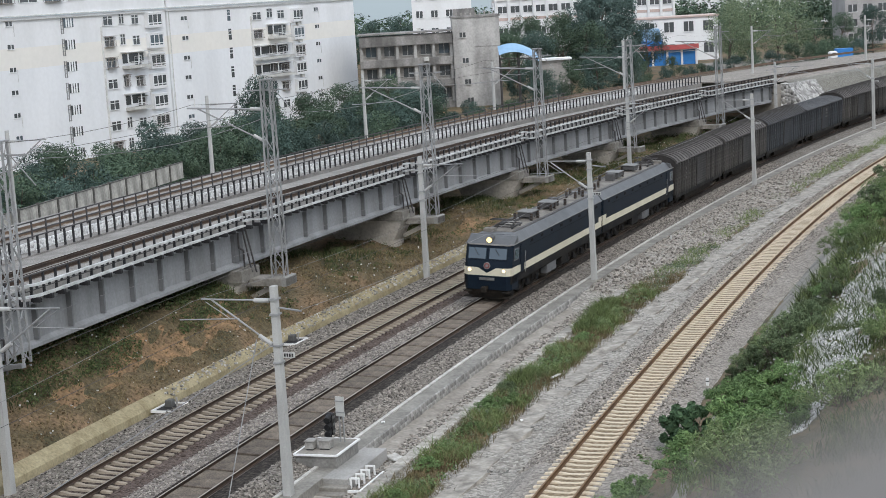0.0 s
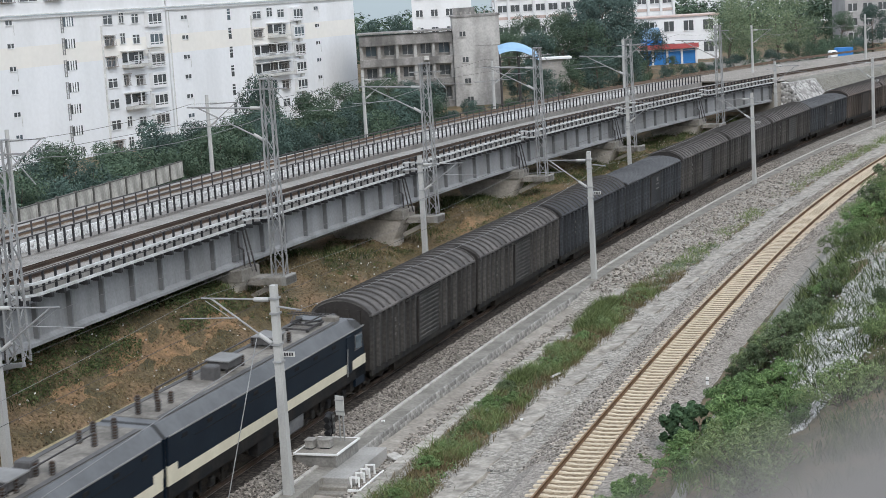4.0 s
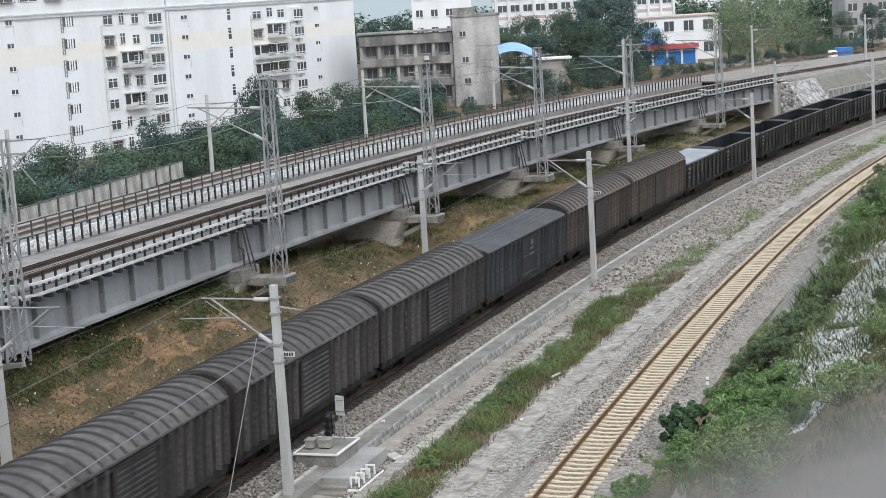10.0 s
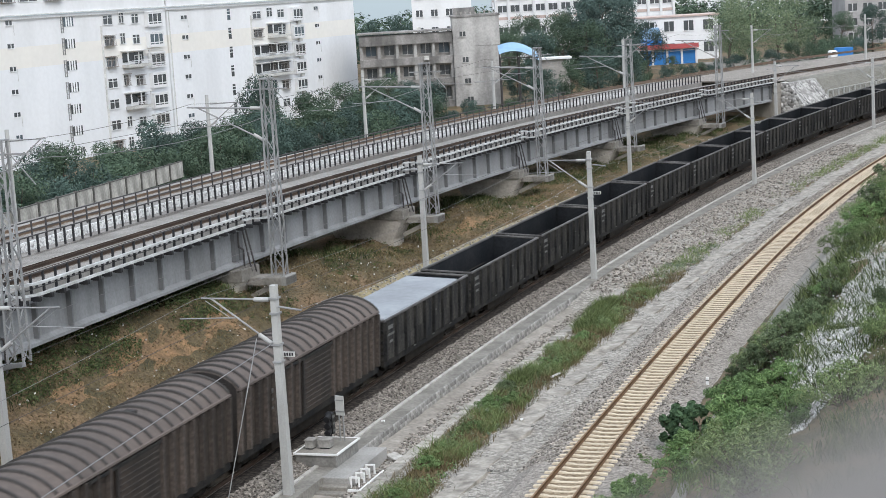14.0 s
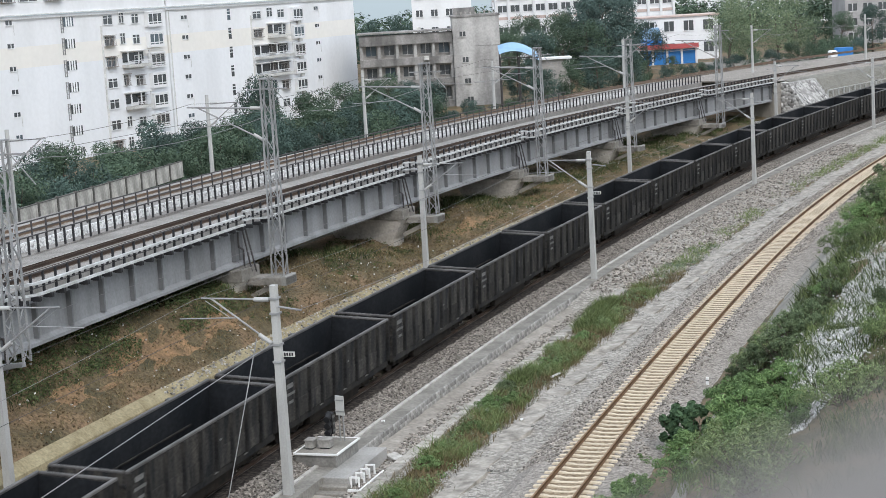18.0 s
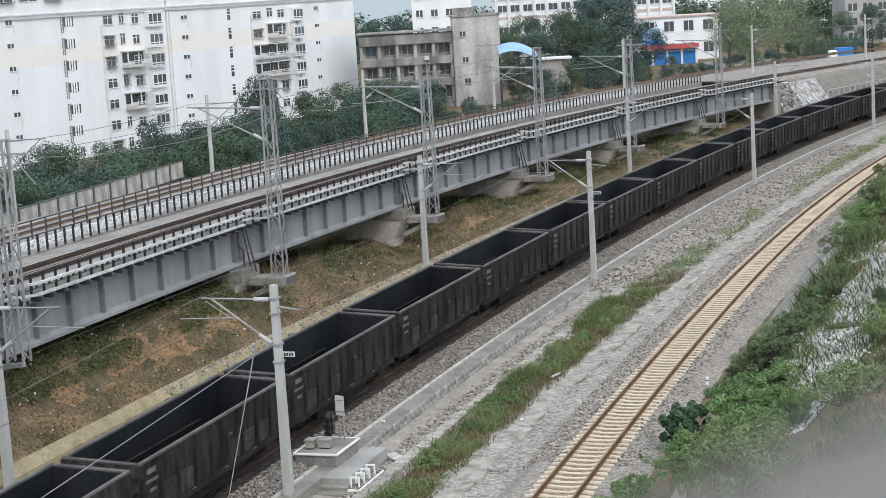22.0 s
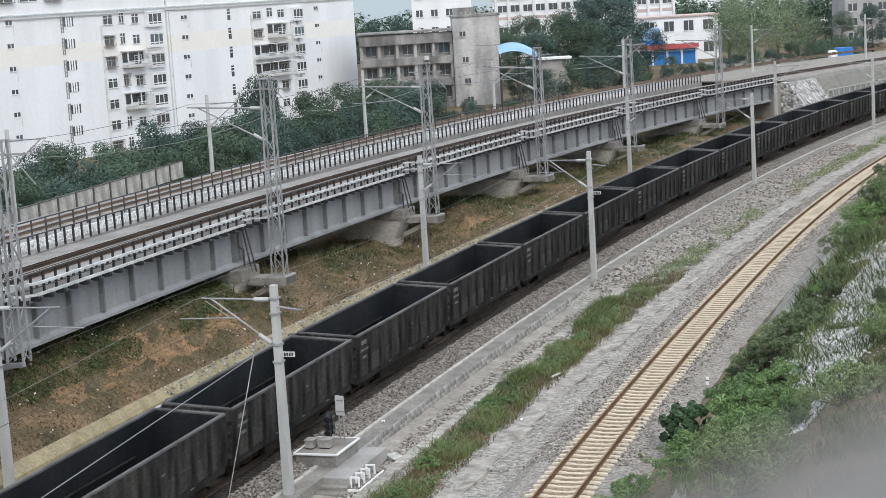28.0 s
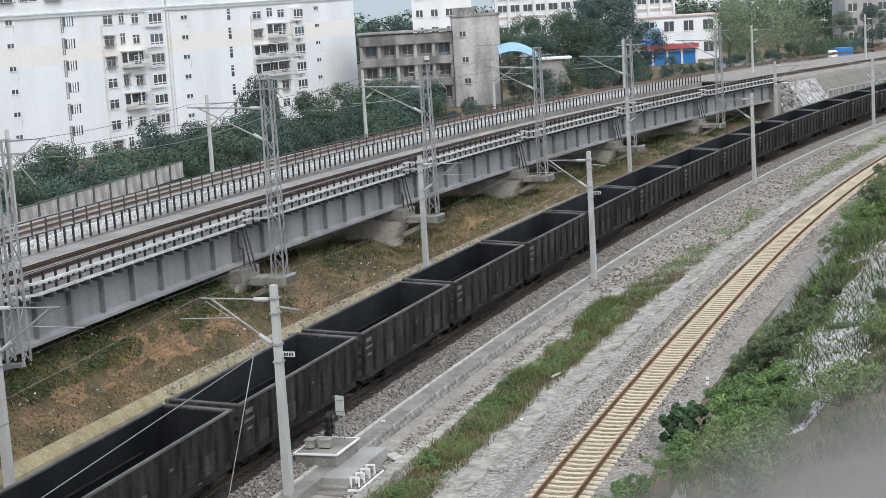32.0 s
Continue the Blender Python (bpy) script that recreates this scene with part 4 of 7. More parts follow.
def bogie(parent, y, base=1.75):
    """A cast three-piece goods bogie with two wheelsets."""
    b = part("bogie", Shape().slab((0, y, 0.62), (2.0, 0.45, 0.3), 0.05), M_BOGIE, parent)
    for x in (-1.02, 1.02):
        sh = Shape()
        sh.prism([(x - 0.07, 0.3), (x + 0.07, 0.3), (x + 0.07, 0.85), (x - 0.07, 0.85)], y - 0.35, y + 0.35)
        for d in (-1, 1):
            sh.bar((x, y + d * 0.3, 0.75), (x, y + d * base / 2, 0.62), 0.13, 0.2)
            sh.bar((x, y + d * 0.3, 0.35), (x, y + d * base / 2, 0.55), 0.13, 0.12)
            sh.box((x, y + d * base / 2, 0.52), (0.17, 0.34, 0.34))
        part("side_frame", sh, M_BOGIE, b)
    for d in (-1, 1):
        wheelset(b, y + d * base / 2)
    return b


def coupler(parent, y, d):
    sh = Shape().box((0, y, 0.88), (0.16, 0.7, 0.2)).slab((0, y + d * 0.42, 0.88), (0.32, 0.3, 0.34), 0.06)
    part("coupler", sh, M_BOGIE, parent)


def marks(parent, x, y0, rows, z0):
    """Stencilled lettering, too small to read: plain bars."""
    sh = Shape()
    for i, (w, h, dy) in enumerate(rows):
        sh.box((x, y0 + dy, z0 - i * 0.36), (0.012, w, h))
    if rows:
        part("stencil", sh, M_MARK, parent, "faded white lettering too small to read")


def gondola():
    t = thing("gondola", "sooty black open steel goods wagon with pale rim, empty inside", "goods wagon", group="train wagons")
    half, w, lo, hi = 6.3, 1.46, 1.06, 3.05
    for x in (-1, 1):
        part("side_wall", Shape().box((x * w, 0, (lo + hi) / 2), (0.05, 2 * half, hi - lo)), M_WAGON, t)
        part("top_rim", Shape().slab((x * (w + 0.01), 0, hi + 0.045), (0.135, 2 * half + 0.08, 0.1), 0.03), M_RIM, t, "scuffed pale steel rim")
        part("side_sill", Shape().slab((x * (w - 0.05), 0, lo - 0.14), (0.18, 2 * half, 0.28), 0.02), M_POST, t)
        # Bulk added to keep the space under the wagon dark; its gear is unseen.
        part("brake_gear", Shape().slab((x * 1.15, 0, 0.55), (0.3, 5.8, 0.56), 0.05).box((x * 1.2, 0, 0.24), (0.06, 4.8, 0.06)), M_BOGIE, t, "dark brake-gear bulk added under the side sill")
        post = None
        for i in range(10):
            y = -half + 0.08 + i * (2 * half - 0.16) / 9
            if post is None:
                post = Shape().add([(-0.09, -0.11, -0.98), (-0.09, 0.11, -0.98), (0.09, 0.07, -0.98), (0.09, -0.07, -0.98), (-0.09, -0.11, 0.98), (-0.09, 0.11, 0.98), (0.06, 0.06, 0.98), (0.06, -0.06, 0.98)],
                                   [(0, 3, 7, 4), (1, 5, 6, 2), (2, 6, 7, 3), (0, 4, 5, 1), (0, 1, 2, 3), (4, 7, 6, 5)]).mesh("side_post", M_POST)
            part("side_post", post, None, t, at=pose(x * (w + 0.09), y, (lo + hi) / 2, 0, 0, 0 if x > 0 else 180))
        for i in range(9):
            if i in (0, 4, 8):
                continue
            y = -half + 0.08 + (i + 0.5) * (2 * half - 0.16) / 9
            part("drop_door", Shape().slab((x * (w + 0.045), y, lo + 0.45), (0.05, 1.08, 0.8), 0.02), M_WAGON, t)
    for d in (-1, 1):
        e = part("end_wall", Shape().box((0, d * half, (lo + hi) / 2), (2 * w, 0.06, hi - lo)), M_WAGON, t)
        sh = Shape()
        for z in (1.5, 2.05, 2.6):
            sh.slab((0, d * (half + 0.06), z), (2 * w, 0.1, 0.14), 0.03)
        part("end_rib", sh, M_POST, e)
        part("end_rim", Shape().slab((0, d * half, hi + 0.04), (2 * w - 0.16, 0.12, 0.09), 0.03), M_RIM, t)
        bogie(t, d * 4.3)
        coupler(t, d * 6.45, d)
    inner = Shape()
    for d in (-1, 1):
        inner.box((d * (w - 0.04), 0, (lo + hi) / 2 + 0.05), (0.02, 2 * half - 0.06, hi - lo - 0.15))
        inner.box((0, d * (half - 0.05), (lo + hi) / 2), (2 * w - 0.1, 0.02, hi - lo - 0.12))
    part("inner_lining", inner, M_INNER, t, "soot-black inside")
    part("inner_ledge", Shape().bar((-w + 0.09, -3.6, lo + 0.62), (-w + 0.09, 4.4, lo + 0.62), 0.09, 0.06).bar((-0.5, -4.6, lo + 0.11), (-0.5, 2.8, lo + 0.11), 0.1, 0.06), M_POST, t, "dark ledge and floor beam")
    part("floor", Shape().box((0, 0, lo + 0.03), (2 * w - 0.06, 2 * half - 0.1, 0.1)), M_COALBED, t, "black coal-dusted steel floor")
    part("underframe", Shape().box((0, 0, 0.86), (0.5, 2 * half, 0.3)).box((0, 0, 0.96), (2.3, 9.5, 0.1)).box((0.85, 0.6, 0.7), (0.45, 1.5, 0.4)), M_BOGIE, t)
    for x, f in ((1, 1), (-1, -1)):
        marks(t, x * (w + 0.035), -f * (half - 0.85), [(0.62, 0.2, 0), (0.9, 0.12, 0.05), (0.45, 0.12, 0.1)], 2.65)
        marks(t, x * (w + 0.035), f * 1.0, [(0.5, 0.08, 0)], 2.2)
        tip = Shape()
        for y in (-2.2, 0.6, 3.3):
            tip.box((x * (w + 0.1), y, lo - 0.02), (0.03, 0.34, 0.05))
        part("door_latches", tip, M_MARK, t, "small white-tipped door latches")
    return t


def boxcar(name, label, m_side, m_panel, m_roof, flat):
    t = thing(name, label, "goods van", group="train wagons")
    half, w, lo, eave = 7.75, 1.42, 1.02, 3.72
    crown = 0.28 if flat else 0.62
    for x in (-1, 1):
        part("side_wall", Shape().box((x * w, 0, (lo + eave) / 2), (0.06, 2 * half, eave - lo)), m_panel, t)
        part("side_sill", Shape().slab((x * (w + 0.02), 0, lo - 0.1), (0.14, 2 * half, 0.3), 0.02), M_POST, t)
        # Unseen gear, filled in here to darken the gap below the van.
        part("brake_gear", Shape().slab((x * 1.15, 0, 0.54), (0.3, 8.6, 0.56), 0.05).box((x * 1.2, 0, 0.23), (0.06, 7.0, 0.06)), M_BOGIE, t, "dark brake-gear bulk added under the side sill")
        part("gutter", Shape().slab((x * (w + 0.07), 0, eave + 0.0), (0.16, 2 * half + 0.1, 0.1), 0.02), m_roof, t, "pale dusty gutter along the eave")
        rib = Shape().add([(-0.05, -0.13, -1.27), (-0.05, 0.13, -1.27), (0.13, 0.08, -1.27), (0.13, -0.08, -1.27), (-0.05, -0.13, 1.27), (-0.05, 0.13, 1.27), (0.13, 0.08, 1.27), (0.13, -0.08, 1.27)],
                          [(0, 3, 7, 4), (1, 5, 6, 2), (2, 6, 7, 3), (0, 1, 2, 3), (4, 7, 6, 5)]).mesh("side_rib", m_side)
        for d in (-1, 1):
            for i in range(8):
                y = d * (1.95 + i * (half - 2.0) / 7)
                part("side_rib", rib, None, t, at=pose(x * (w + 0.06), y, (lo + eave) / 2 - 0.02, 0, 0, 0 if x > 0 else 180))
        door = part("sliding_door", Shape().slab((x * (w + 0.08), 0.2, (lo + eave) / 2 - 0.05), (0.07, 3.1, 2.5), 0.02), m_panel, t)
        slat = Shape()
        n = 3 if flat else 11
        for i in range(n):
            slat.slab((x * (w + 0.13), 0.2, lo + 0.25 + i * 2.2 / (n - 1)), (0.05, 2.9, 0.08), 0.02)
        part("door_ribs", slat, m_side, door)
        part("door_rail", Shape().box((x * (w + 0.14), -0.8, eave - 0.18), (0.08, 5.2, 0.1)), M_POST, t)
        part("door_edge", Shape().box((x * (w + 0.13), -1.42, (lo + eave) / 2 - 0.05), (0.1, 0.16, 2.5)), M_ARCH, t, "dark door post")
        if flat:
            marks(t, x * (w + 0.15), 0.2 + x * 0.3, [(0.5, 0.3, 0), (0.7, 0.12, 0), (0.9, 0.12, 0)], 3.1)
        else:
            marks(t, x * (w + 0.09), -x * 4.4, [(0.55, 0.2, 0), (0.7, 0.11, 0.1), (0.35, 0.11, -0.1)], 2.9)
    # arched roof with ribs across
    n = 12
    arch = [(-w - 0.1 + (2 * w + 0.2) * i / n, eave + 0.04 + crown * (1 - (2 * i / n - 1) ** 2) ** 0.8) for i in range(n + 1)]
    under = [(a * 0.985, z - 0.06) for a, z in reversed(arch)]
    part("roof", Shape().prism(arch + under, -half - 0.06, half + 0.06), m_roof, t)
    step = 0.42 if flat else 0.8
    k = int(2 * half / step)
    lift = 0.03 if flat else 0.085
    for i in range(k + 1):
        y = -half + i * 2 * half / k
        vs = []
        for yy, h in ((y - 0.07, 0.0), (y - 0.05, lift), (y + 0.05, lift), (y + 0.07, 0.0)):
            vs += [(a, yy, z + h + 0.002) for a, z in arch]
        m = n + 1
        part("roof_rib", Shape().add(vs, [(r * m + j, r * m + j + 1, (r + 1) * m + j + 1, (r + 1) * m + j) for r in range(3) for j in range(n)]), m_roof if flat else M_ROOFRIB_SHADE, t)
    for d in (-1, 1):
        outline = [(-w, lo), (w, lo)] + [(a * 0.97, z - 0.05) for a, z in reversed(arch)]
        e = part("end_wall", Shape().prism(outline, d * half - 0.04, d * half + 0.04), M_ARCH, t, "dark sooty end wall")
        sh = Shape()
        for xx in (-0.9, -0.3, 0.3, 0.9):
            sh.box((xx, d * (half + 0.07), 2.5), (0.14, 0.1, 2.9))
        part("end_post", sh, M_ARCH, e)
        bogie(t, d * 5.7)
        coupler(t, d * 7.95, d)
    if not flat:
        part("roof_vent", Shape().slab((0.15, 2.2, eave + crown + 0.06), (0.45, 0.35, 0.12), 0.04), M_ARCH, t)
    part("underframe", Shape().box((0, 0, 0.84), (0.5, 2 * half, 0.3)).box((0, 0, 0.93), (2.4, 2 * half - 0.3, 0.1)).box((0.8, 0.4, 0.68), (0.5, 1.8, 0.42)), M_BOGIE, t)
    return t


def disc(c, r, d, n=20):
    return Shape().tube(c, (c[0], c[1] + d, c[2]), r, n)


def locomotive(label, boxes):
    """One section; the cab looks towards -y."""
    t = thing("locomotive", label, "locomotive", group="locomotive sections")
    w, back, front = 1.5, 10.15, -10.0
    rake = 0.35
    # side walls: skirt, stripe, upper panel
    for x in (-1, 1):
        part("lower_panel", Shape().box((x * (w - 0.04), 0.05, 1.38), (0.08, back - front - 0.1, 0.5)), M_SKIRT, t)
        part("stripe", Shape().box((x * (w - 0.035), 0.05, 1.85), (0.08, back - front - 0.1, 0.43)), M_CREAM, t, "cream painted stripe")
        part("upper_panel", Shape().box((x * (w - 0.045), 0.3, 2.76), (0.08, back - front - 0.7, 1.39)), M_NAVY, t)
        part("stripe_patch", Shape().box((x * (w - 0.032), back - 0.42, 2.22), (0.08, 0.8, 0.32)), M_CREAM, t)
        for i in range(8):
            p_ = part("louvre", Shape().slab((x * (w - 0.01), -6.0 + i * 2.1, 3.22), (0.05, 0.42, 0.16), 0.02), M_SKIRT, t)
        part("body_seam", Shape().box((x * (w + 0.0), 0.6, 2.98), (0.03, 14.5, 0.02)), M_SKIRT, t)
        cabdoor = part("cab_door", Shape().slab((x * (w + 0.005), -7.9, 2.45), (0.05, 0.65, 1.75), 0.02), M_NAVY, t)
        part("handrail", Shape().tube((x * (w + 0.08), -7.5, 1.5), (x * (w + 0.08), -7.5, 2.8), 0.02, 6), M_STEEL, cabdoor)
        part("side_window", Shape().slab((x * (w + 0.01), -9.05, 2.85), (0.05, 0.75, 0.62), 0.02), M_SCREEN, t, "small cab side window")
        part("window_frame", Shape().box((x * (w + 0.0), -9.05, 2.85), (0.05, 0.87, 0.74)), M_SLOPE, t)
        part("eave_line", Shape().box((x * (w + 0.0), 0.1, 3.47), (0.06, back - front - 0.4, 0.05)), M_LOCOLID, t)
        # underfloor boxes and frames
        for y, l in ((-1.6, 2.0), (1.4, 1.6)):
            part("equipment_box", Shape().slab((x * 1.22, y, 0.82), (0.42, l, 0.62), 0.03), M_CASING if l > 1.8 else M_SKIRT, t)
    # roof: sloped shoulders and a flat top
    roof = [(-w, 3.48), (-w + 0.42, 3.92), (-w + 0.52, 3.95), (w - 0.52, 3.95), (w - 0.42, 3.92), (w, 3.48), (w - 0.1, 3.42), (-w + 0.1, 3.42)]
    part("roof_shoulder", Shape().prism(roof, front + 1.2, back), M_SLOPE, t, "blue-grey sloping roof edge")
    part("roof_deck", Shape().box((0, 0.9, 3.965), (2 * w - 1.04, back - front - 2.7, 0.03)), M_LOCOROOF, t, "dusty flat roof")
    for x in (-1, 1):
        part("roof_walkway", Shape().box((x * (w - 0.62), 0.9, 3.99), (0.22, back - front - 3.0, 0.03)), M_LOCOBOX, t)
    # cab front: lower nose, stripe, windscreen band, brow
    def front_band(name, z0, z1, y0, y1, m, label="", inset=0.0):
        c = 0.28
        ring = lambda y, z: [(-w + inset, y + c, z), (-w + c, y, z), (w - c, y, z), (w - inset, y + c, z), (w - inset, front + 1.3, z), (-w + inset, front + 1.3, z)]
        vs = ring(y0, z0) + ring(y1, z1)
        n = 6
        fs = [(i, (i + 1) % n, n + (i + 1) % n, n + i) for i in range(n)] + [tuple(range(n - 1, -1, -1)), tuple(range(n, 2 * n))]
        return part(name, Shape().add(vs, fs), m, t, label)

    f = front - 0.15
    front_band("nose", 0.75, 1.62, f + 0.05, f, M_NAVY)
    front_band("front_stripe", 1.62, 2.1, f - 0.004, f - 0.004, M_CREAM, "cream front stripe with a pointed dip")
    front_band("cab_front", 2.1, 3.42, f, f + rake, M_NAVY)
    front_band("brow", 3.42, 3.5, f + rake - 0.06, f + rake - 0.04, M_LOCOLID, "pale line under the roof")
    front_band("cab_roof", 3.5, 3.92, f + rake, f + 1.15, M_SLOPE, "", 0.0)
    # the dark point that dips into the stripe
    part("stripe_point", Shape().add([(-0.62, f - 0.008, 2.12), (0.62, f - 0.008, 2.12), (0, f - 0.008, 1.78), (-0.62, f + 0.1, 2.12), (0.62, f + 0.1, 2.12), (0, f + 0.1, 1.78)], [(0, 2, 1), (3, 4, 5), (0, 1, 4, 3), (1, 2, 5, 4), (2, 0, 3, 5)]), M_NAVY, t)
    for x in (-0.66, 0.66):
        m = Matrix.Translation((x, f + 0.21, 2.93)) @ Matrix.Rotation(-math.atan2(rake, 1.32), 4, "X")
        wf = part("windscreen_frame", Shape().slab((0, 0, 0), (1.24, 0.05, 0.78), 0.02, m), M_NAVY, t)
        part("windscreen", Shape().box((0, -0.02, 0), (1.1, 0.05, 0.66), m), M_SCREEN, wf, "pale reflecting windscreen")
        part("wiper", Shape().bar((x - 0.2, f + 0.17, 3.26), (x + 0.1, f + 0.06, 2.85), 0.02, 0.02), M_BLACKPAINT, wf)
    for x in (-1.08, 1.08):
        lamp = part("headlamp_ring", disc((x, f - 0.06, 1.96), 0.16, 0.1), M_CREAM, t)
        part("headlamp", disc((x, f - 0.075, 1.96), 0.1, 0.05), M_LAMP2, lamp, "lit marker headlamp")
    lamp = part("roof_lamp_housing", Shape().tube((0, f + 0.42, 3.72), (0, f + 0.95, 3.78), 0.21, 18), M_LOCOBOX, t)
    part("roof_lamp", Shape().tube((0, f + 0.40, 3.72), (0, f + 0.43, 3.72), 0.165, 18), M_LAMP, lamp, "lit warm roof headlamp")
    em = part("emblem", disc((0, f - 0.02, 2.22), 0.21, 0.06), M_LOCOLID, t, "round red and white emblem")
    part("emblem_ring", disc((0, f - 0.03, 2.22), 0.17, 0.04), M_RED, em)
    part("emblem_core", disc((0, f - 0.04, 2.22), 0.09, 0.04), M_LOCOLID, em)
    part("number_plate", Shape().box((0, f - 0.01, 1.42), (0.95, 0.04, 0.16)), M_MARK, t, "pale plate too blurred to read")
    part("snow_plough", Shape().add([(-1.35, f + 0.1, 0.75), (1.35, f + 0.1, 0.75), (1.2, f + 0.3, 0.18), (-1.2, f + 0.3, 0.18), (-1.35, f + 0.4, 0.75), (1.35, f + 0.4, 0.75), (1.2, f + 0.45, 0.18), (-1.2, f + 0.45, 0.18)],
                                    [(0, 3, 2, 1), (4, 5, 6, 7), (0, 1, 5, 4), (3, 7, 6, 2), (0, 4, 7, 3), (1, 2, 6, 5)]), M_BOGIE, t)
    for x in (-1, 1):
        part("buffer_step", Shape().slab((x * 1.2, f + 0.15, 0.62), (0.5, 0.4, 0.08), 0.02).slab((x * 1.2, f + 0.15, 0.3), (0.5, 0.4, 0.08), 0.02), M_BOGIE, t)
    # rear bellows wall
    part("rear_wall", Shape().box((0, back, 2.25), (2 * w - 0.1, 0.06, 2.35)), M_NAVY, t)
    part("gangway", Shape().slab((0, back + 0.1, 2.2), (0.95, 0.2, 2.1), 0.05), M_BLACKPAINT, t)
    part("underframe", Shape().box((0, 0.1, 1.08), (2.7, back - front - 0.2, 0.16)).box((0, 0.1, 0.9), (1.0, back - front - 0.6, 0.3)), M_BOGIE, t)
    coupler(t, front - 0.25, -1)
    coupler(t, back + 0.0, 1)
    for c in (-6.0, 6.0):
        b = part("bogie_frame", Shape().box((-1.06, c, 0.72), (0.14, 5.2, 0.3)).box((1.06, c, 0.72), (0.14, 5.2, 0.3)).box((0, c, 0.75), (2.1, 0.5, 0.25)), M_BOGIE, t)
        for y in (-1.9, 0.0, 1.9):
            ws = part("wheelset", Shape().tube((-0.95, c + y, 0.55), (0.95, c + y, 0.55), 0.1, 8), M_BOGIE, b)
            for x in (-0.75, 0.75):
                part("wheel", Shape().tube((x - 0.07, c + y, 0.62), (x + 0.07, c + y, 0.62), 0.62, 20), M_WHEEL, ws)
            for x in (-1, 1):
                part("axlebox", Shape().slab((x * 1.16, c + y, 0.6), (0.2, 0.36, 0.36), 0.05), M_SKIRT, b)
        for y in (-0.95, 0.95):
            for x in (-1, 1):
                part("damper", Shape().tube((x * 1.2, c + y, 0.45), (x * 1.2, c + y, 1.0), 0.06, 8), M_SKIRT, b)
    part("sand_box", Shape().slab((1.2, -8.6, 0.85), (0.3, 0.5, 0.6), 0.03).slab((-1.2, -8.6, 0.85), (0.3, 0.5, 0.6), 0.03), M_SKIRT, t)
    # roof clutter: covered boxes, insulators, conductor rods, folded pantograph
    for y, l in boxes:
        bx = part("roof_box", Shape().slab((0.05, y, 4.3), (0.92, l, 0.3), 0.02), M_LOCOBOX, t)
        part("box_lid", Shape().slab((0.05, y, 4.48), (1.06, l + 0.14, 0.06), 0.02), M_LOCOLID, bx, "pale flat lid")
        for fx in (-0.3, 0.4):
            for fy in (-l / 2 + 0.12, l / 2 - 0.12):
                part("box_leg", Shape().box((fx, y + fy, 4.06), (0.08, 0.08, 0.2)), M_LOCOBOX, bx)
        part("box_base", Shape().slab((0.05, y, 4.0), (0.9, l * 0.8, 0.1), 0.02), M_LOCOROOF, bx)
    part("breaker_box", Shape().slab((-0.1, 3.6, 4.25), (0.6, 0.55, 0.55), 0.05), M_LOCOBOX, t)
    part("horn_box", Shape().slab((-0.55, -8.0, 4.08), (0.7, 0.5, 0.22), 0.04), M_LOCOROOF, t)
    for x, y in ((0.62, -3.4), (-0.5, -3.3), (0.6, -2.0), (0.55, 1.0), (-0.35, 1.2), (0.5, 1.9), (0.2, 3.6), (0.65, 3.9), (0.4, 7.2), (-0.3, 7.4), (0.6, 8.3), (-0.4, 8.6), (0.1, 9.2)):
        ins = part("insulator", Shape().tube((x, y, 3.95), (x, y, 4.42), 0.09, 10), M_RUST, t)
        sh = Shape()
        for i in range(4):
            sh.tube((x, y, 4.02 + i * 0.1), (x, y, 4.05 + i * 0.1), 0.13, 10)
        part("insulator_shed", sh, M_LOCOBOX, ins)
    part("conductor_rod", Shape().bar((0.6, -3.4, 4.45), (0.55, 1.9, 4.45), 0.05, 0.05).bar((0.5, 1.9, 4.45), (0.4, 7.2, 4.45), 0.05, 0.05), M_DARKSTEEL, t)
    frame_ = Shape()
    for x in (-0.55, 0.55):
        frame_.bar((x, -7.1, 4.12), (x, -5.2, 4.12), 0.09, 0.08)
    for y in (-7.05, -6.2, -5.25):
        frame_.bar((-0.6, y, 4.12), (0.6, y, 4.12), 0.09, 0.08)
    for x in (-0.5, 0.5):
        for y in (-6.9, -5.4):
            frame_.tube((x, y, 3.96), (x, y, 4.1), 0.08, 8)
    pan = part("pantograph", frame_, M_DARKSTEEL, t, "dark folded pantograph")
    for x in (-0.5, 0.5):
        part("lower_arm", Shape().bar((x, -7.1, 4.2), (x * 0.7, -5.5, 4.36), 0.07, 0.07), M_DARKSTEEL, pan)
        part("upper_arm", Shape().bar((x * 0.7, -5.5, 4.36), (x * 1.4, -6.8, 4.5), 0.05, 0.05), M_DARKSTEEL, pan)
    for y in (-6.9, -6.5):
        part("contact_strip", Shape().bar((-0.95, y, 4.52), (0.95, y, 4.52), 0.06, 0.05), M_DARKSTEEL, pan)
    return t


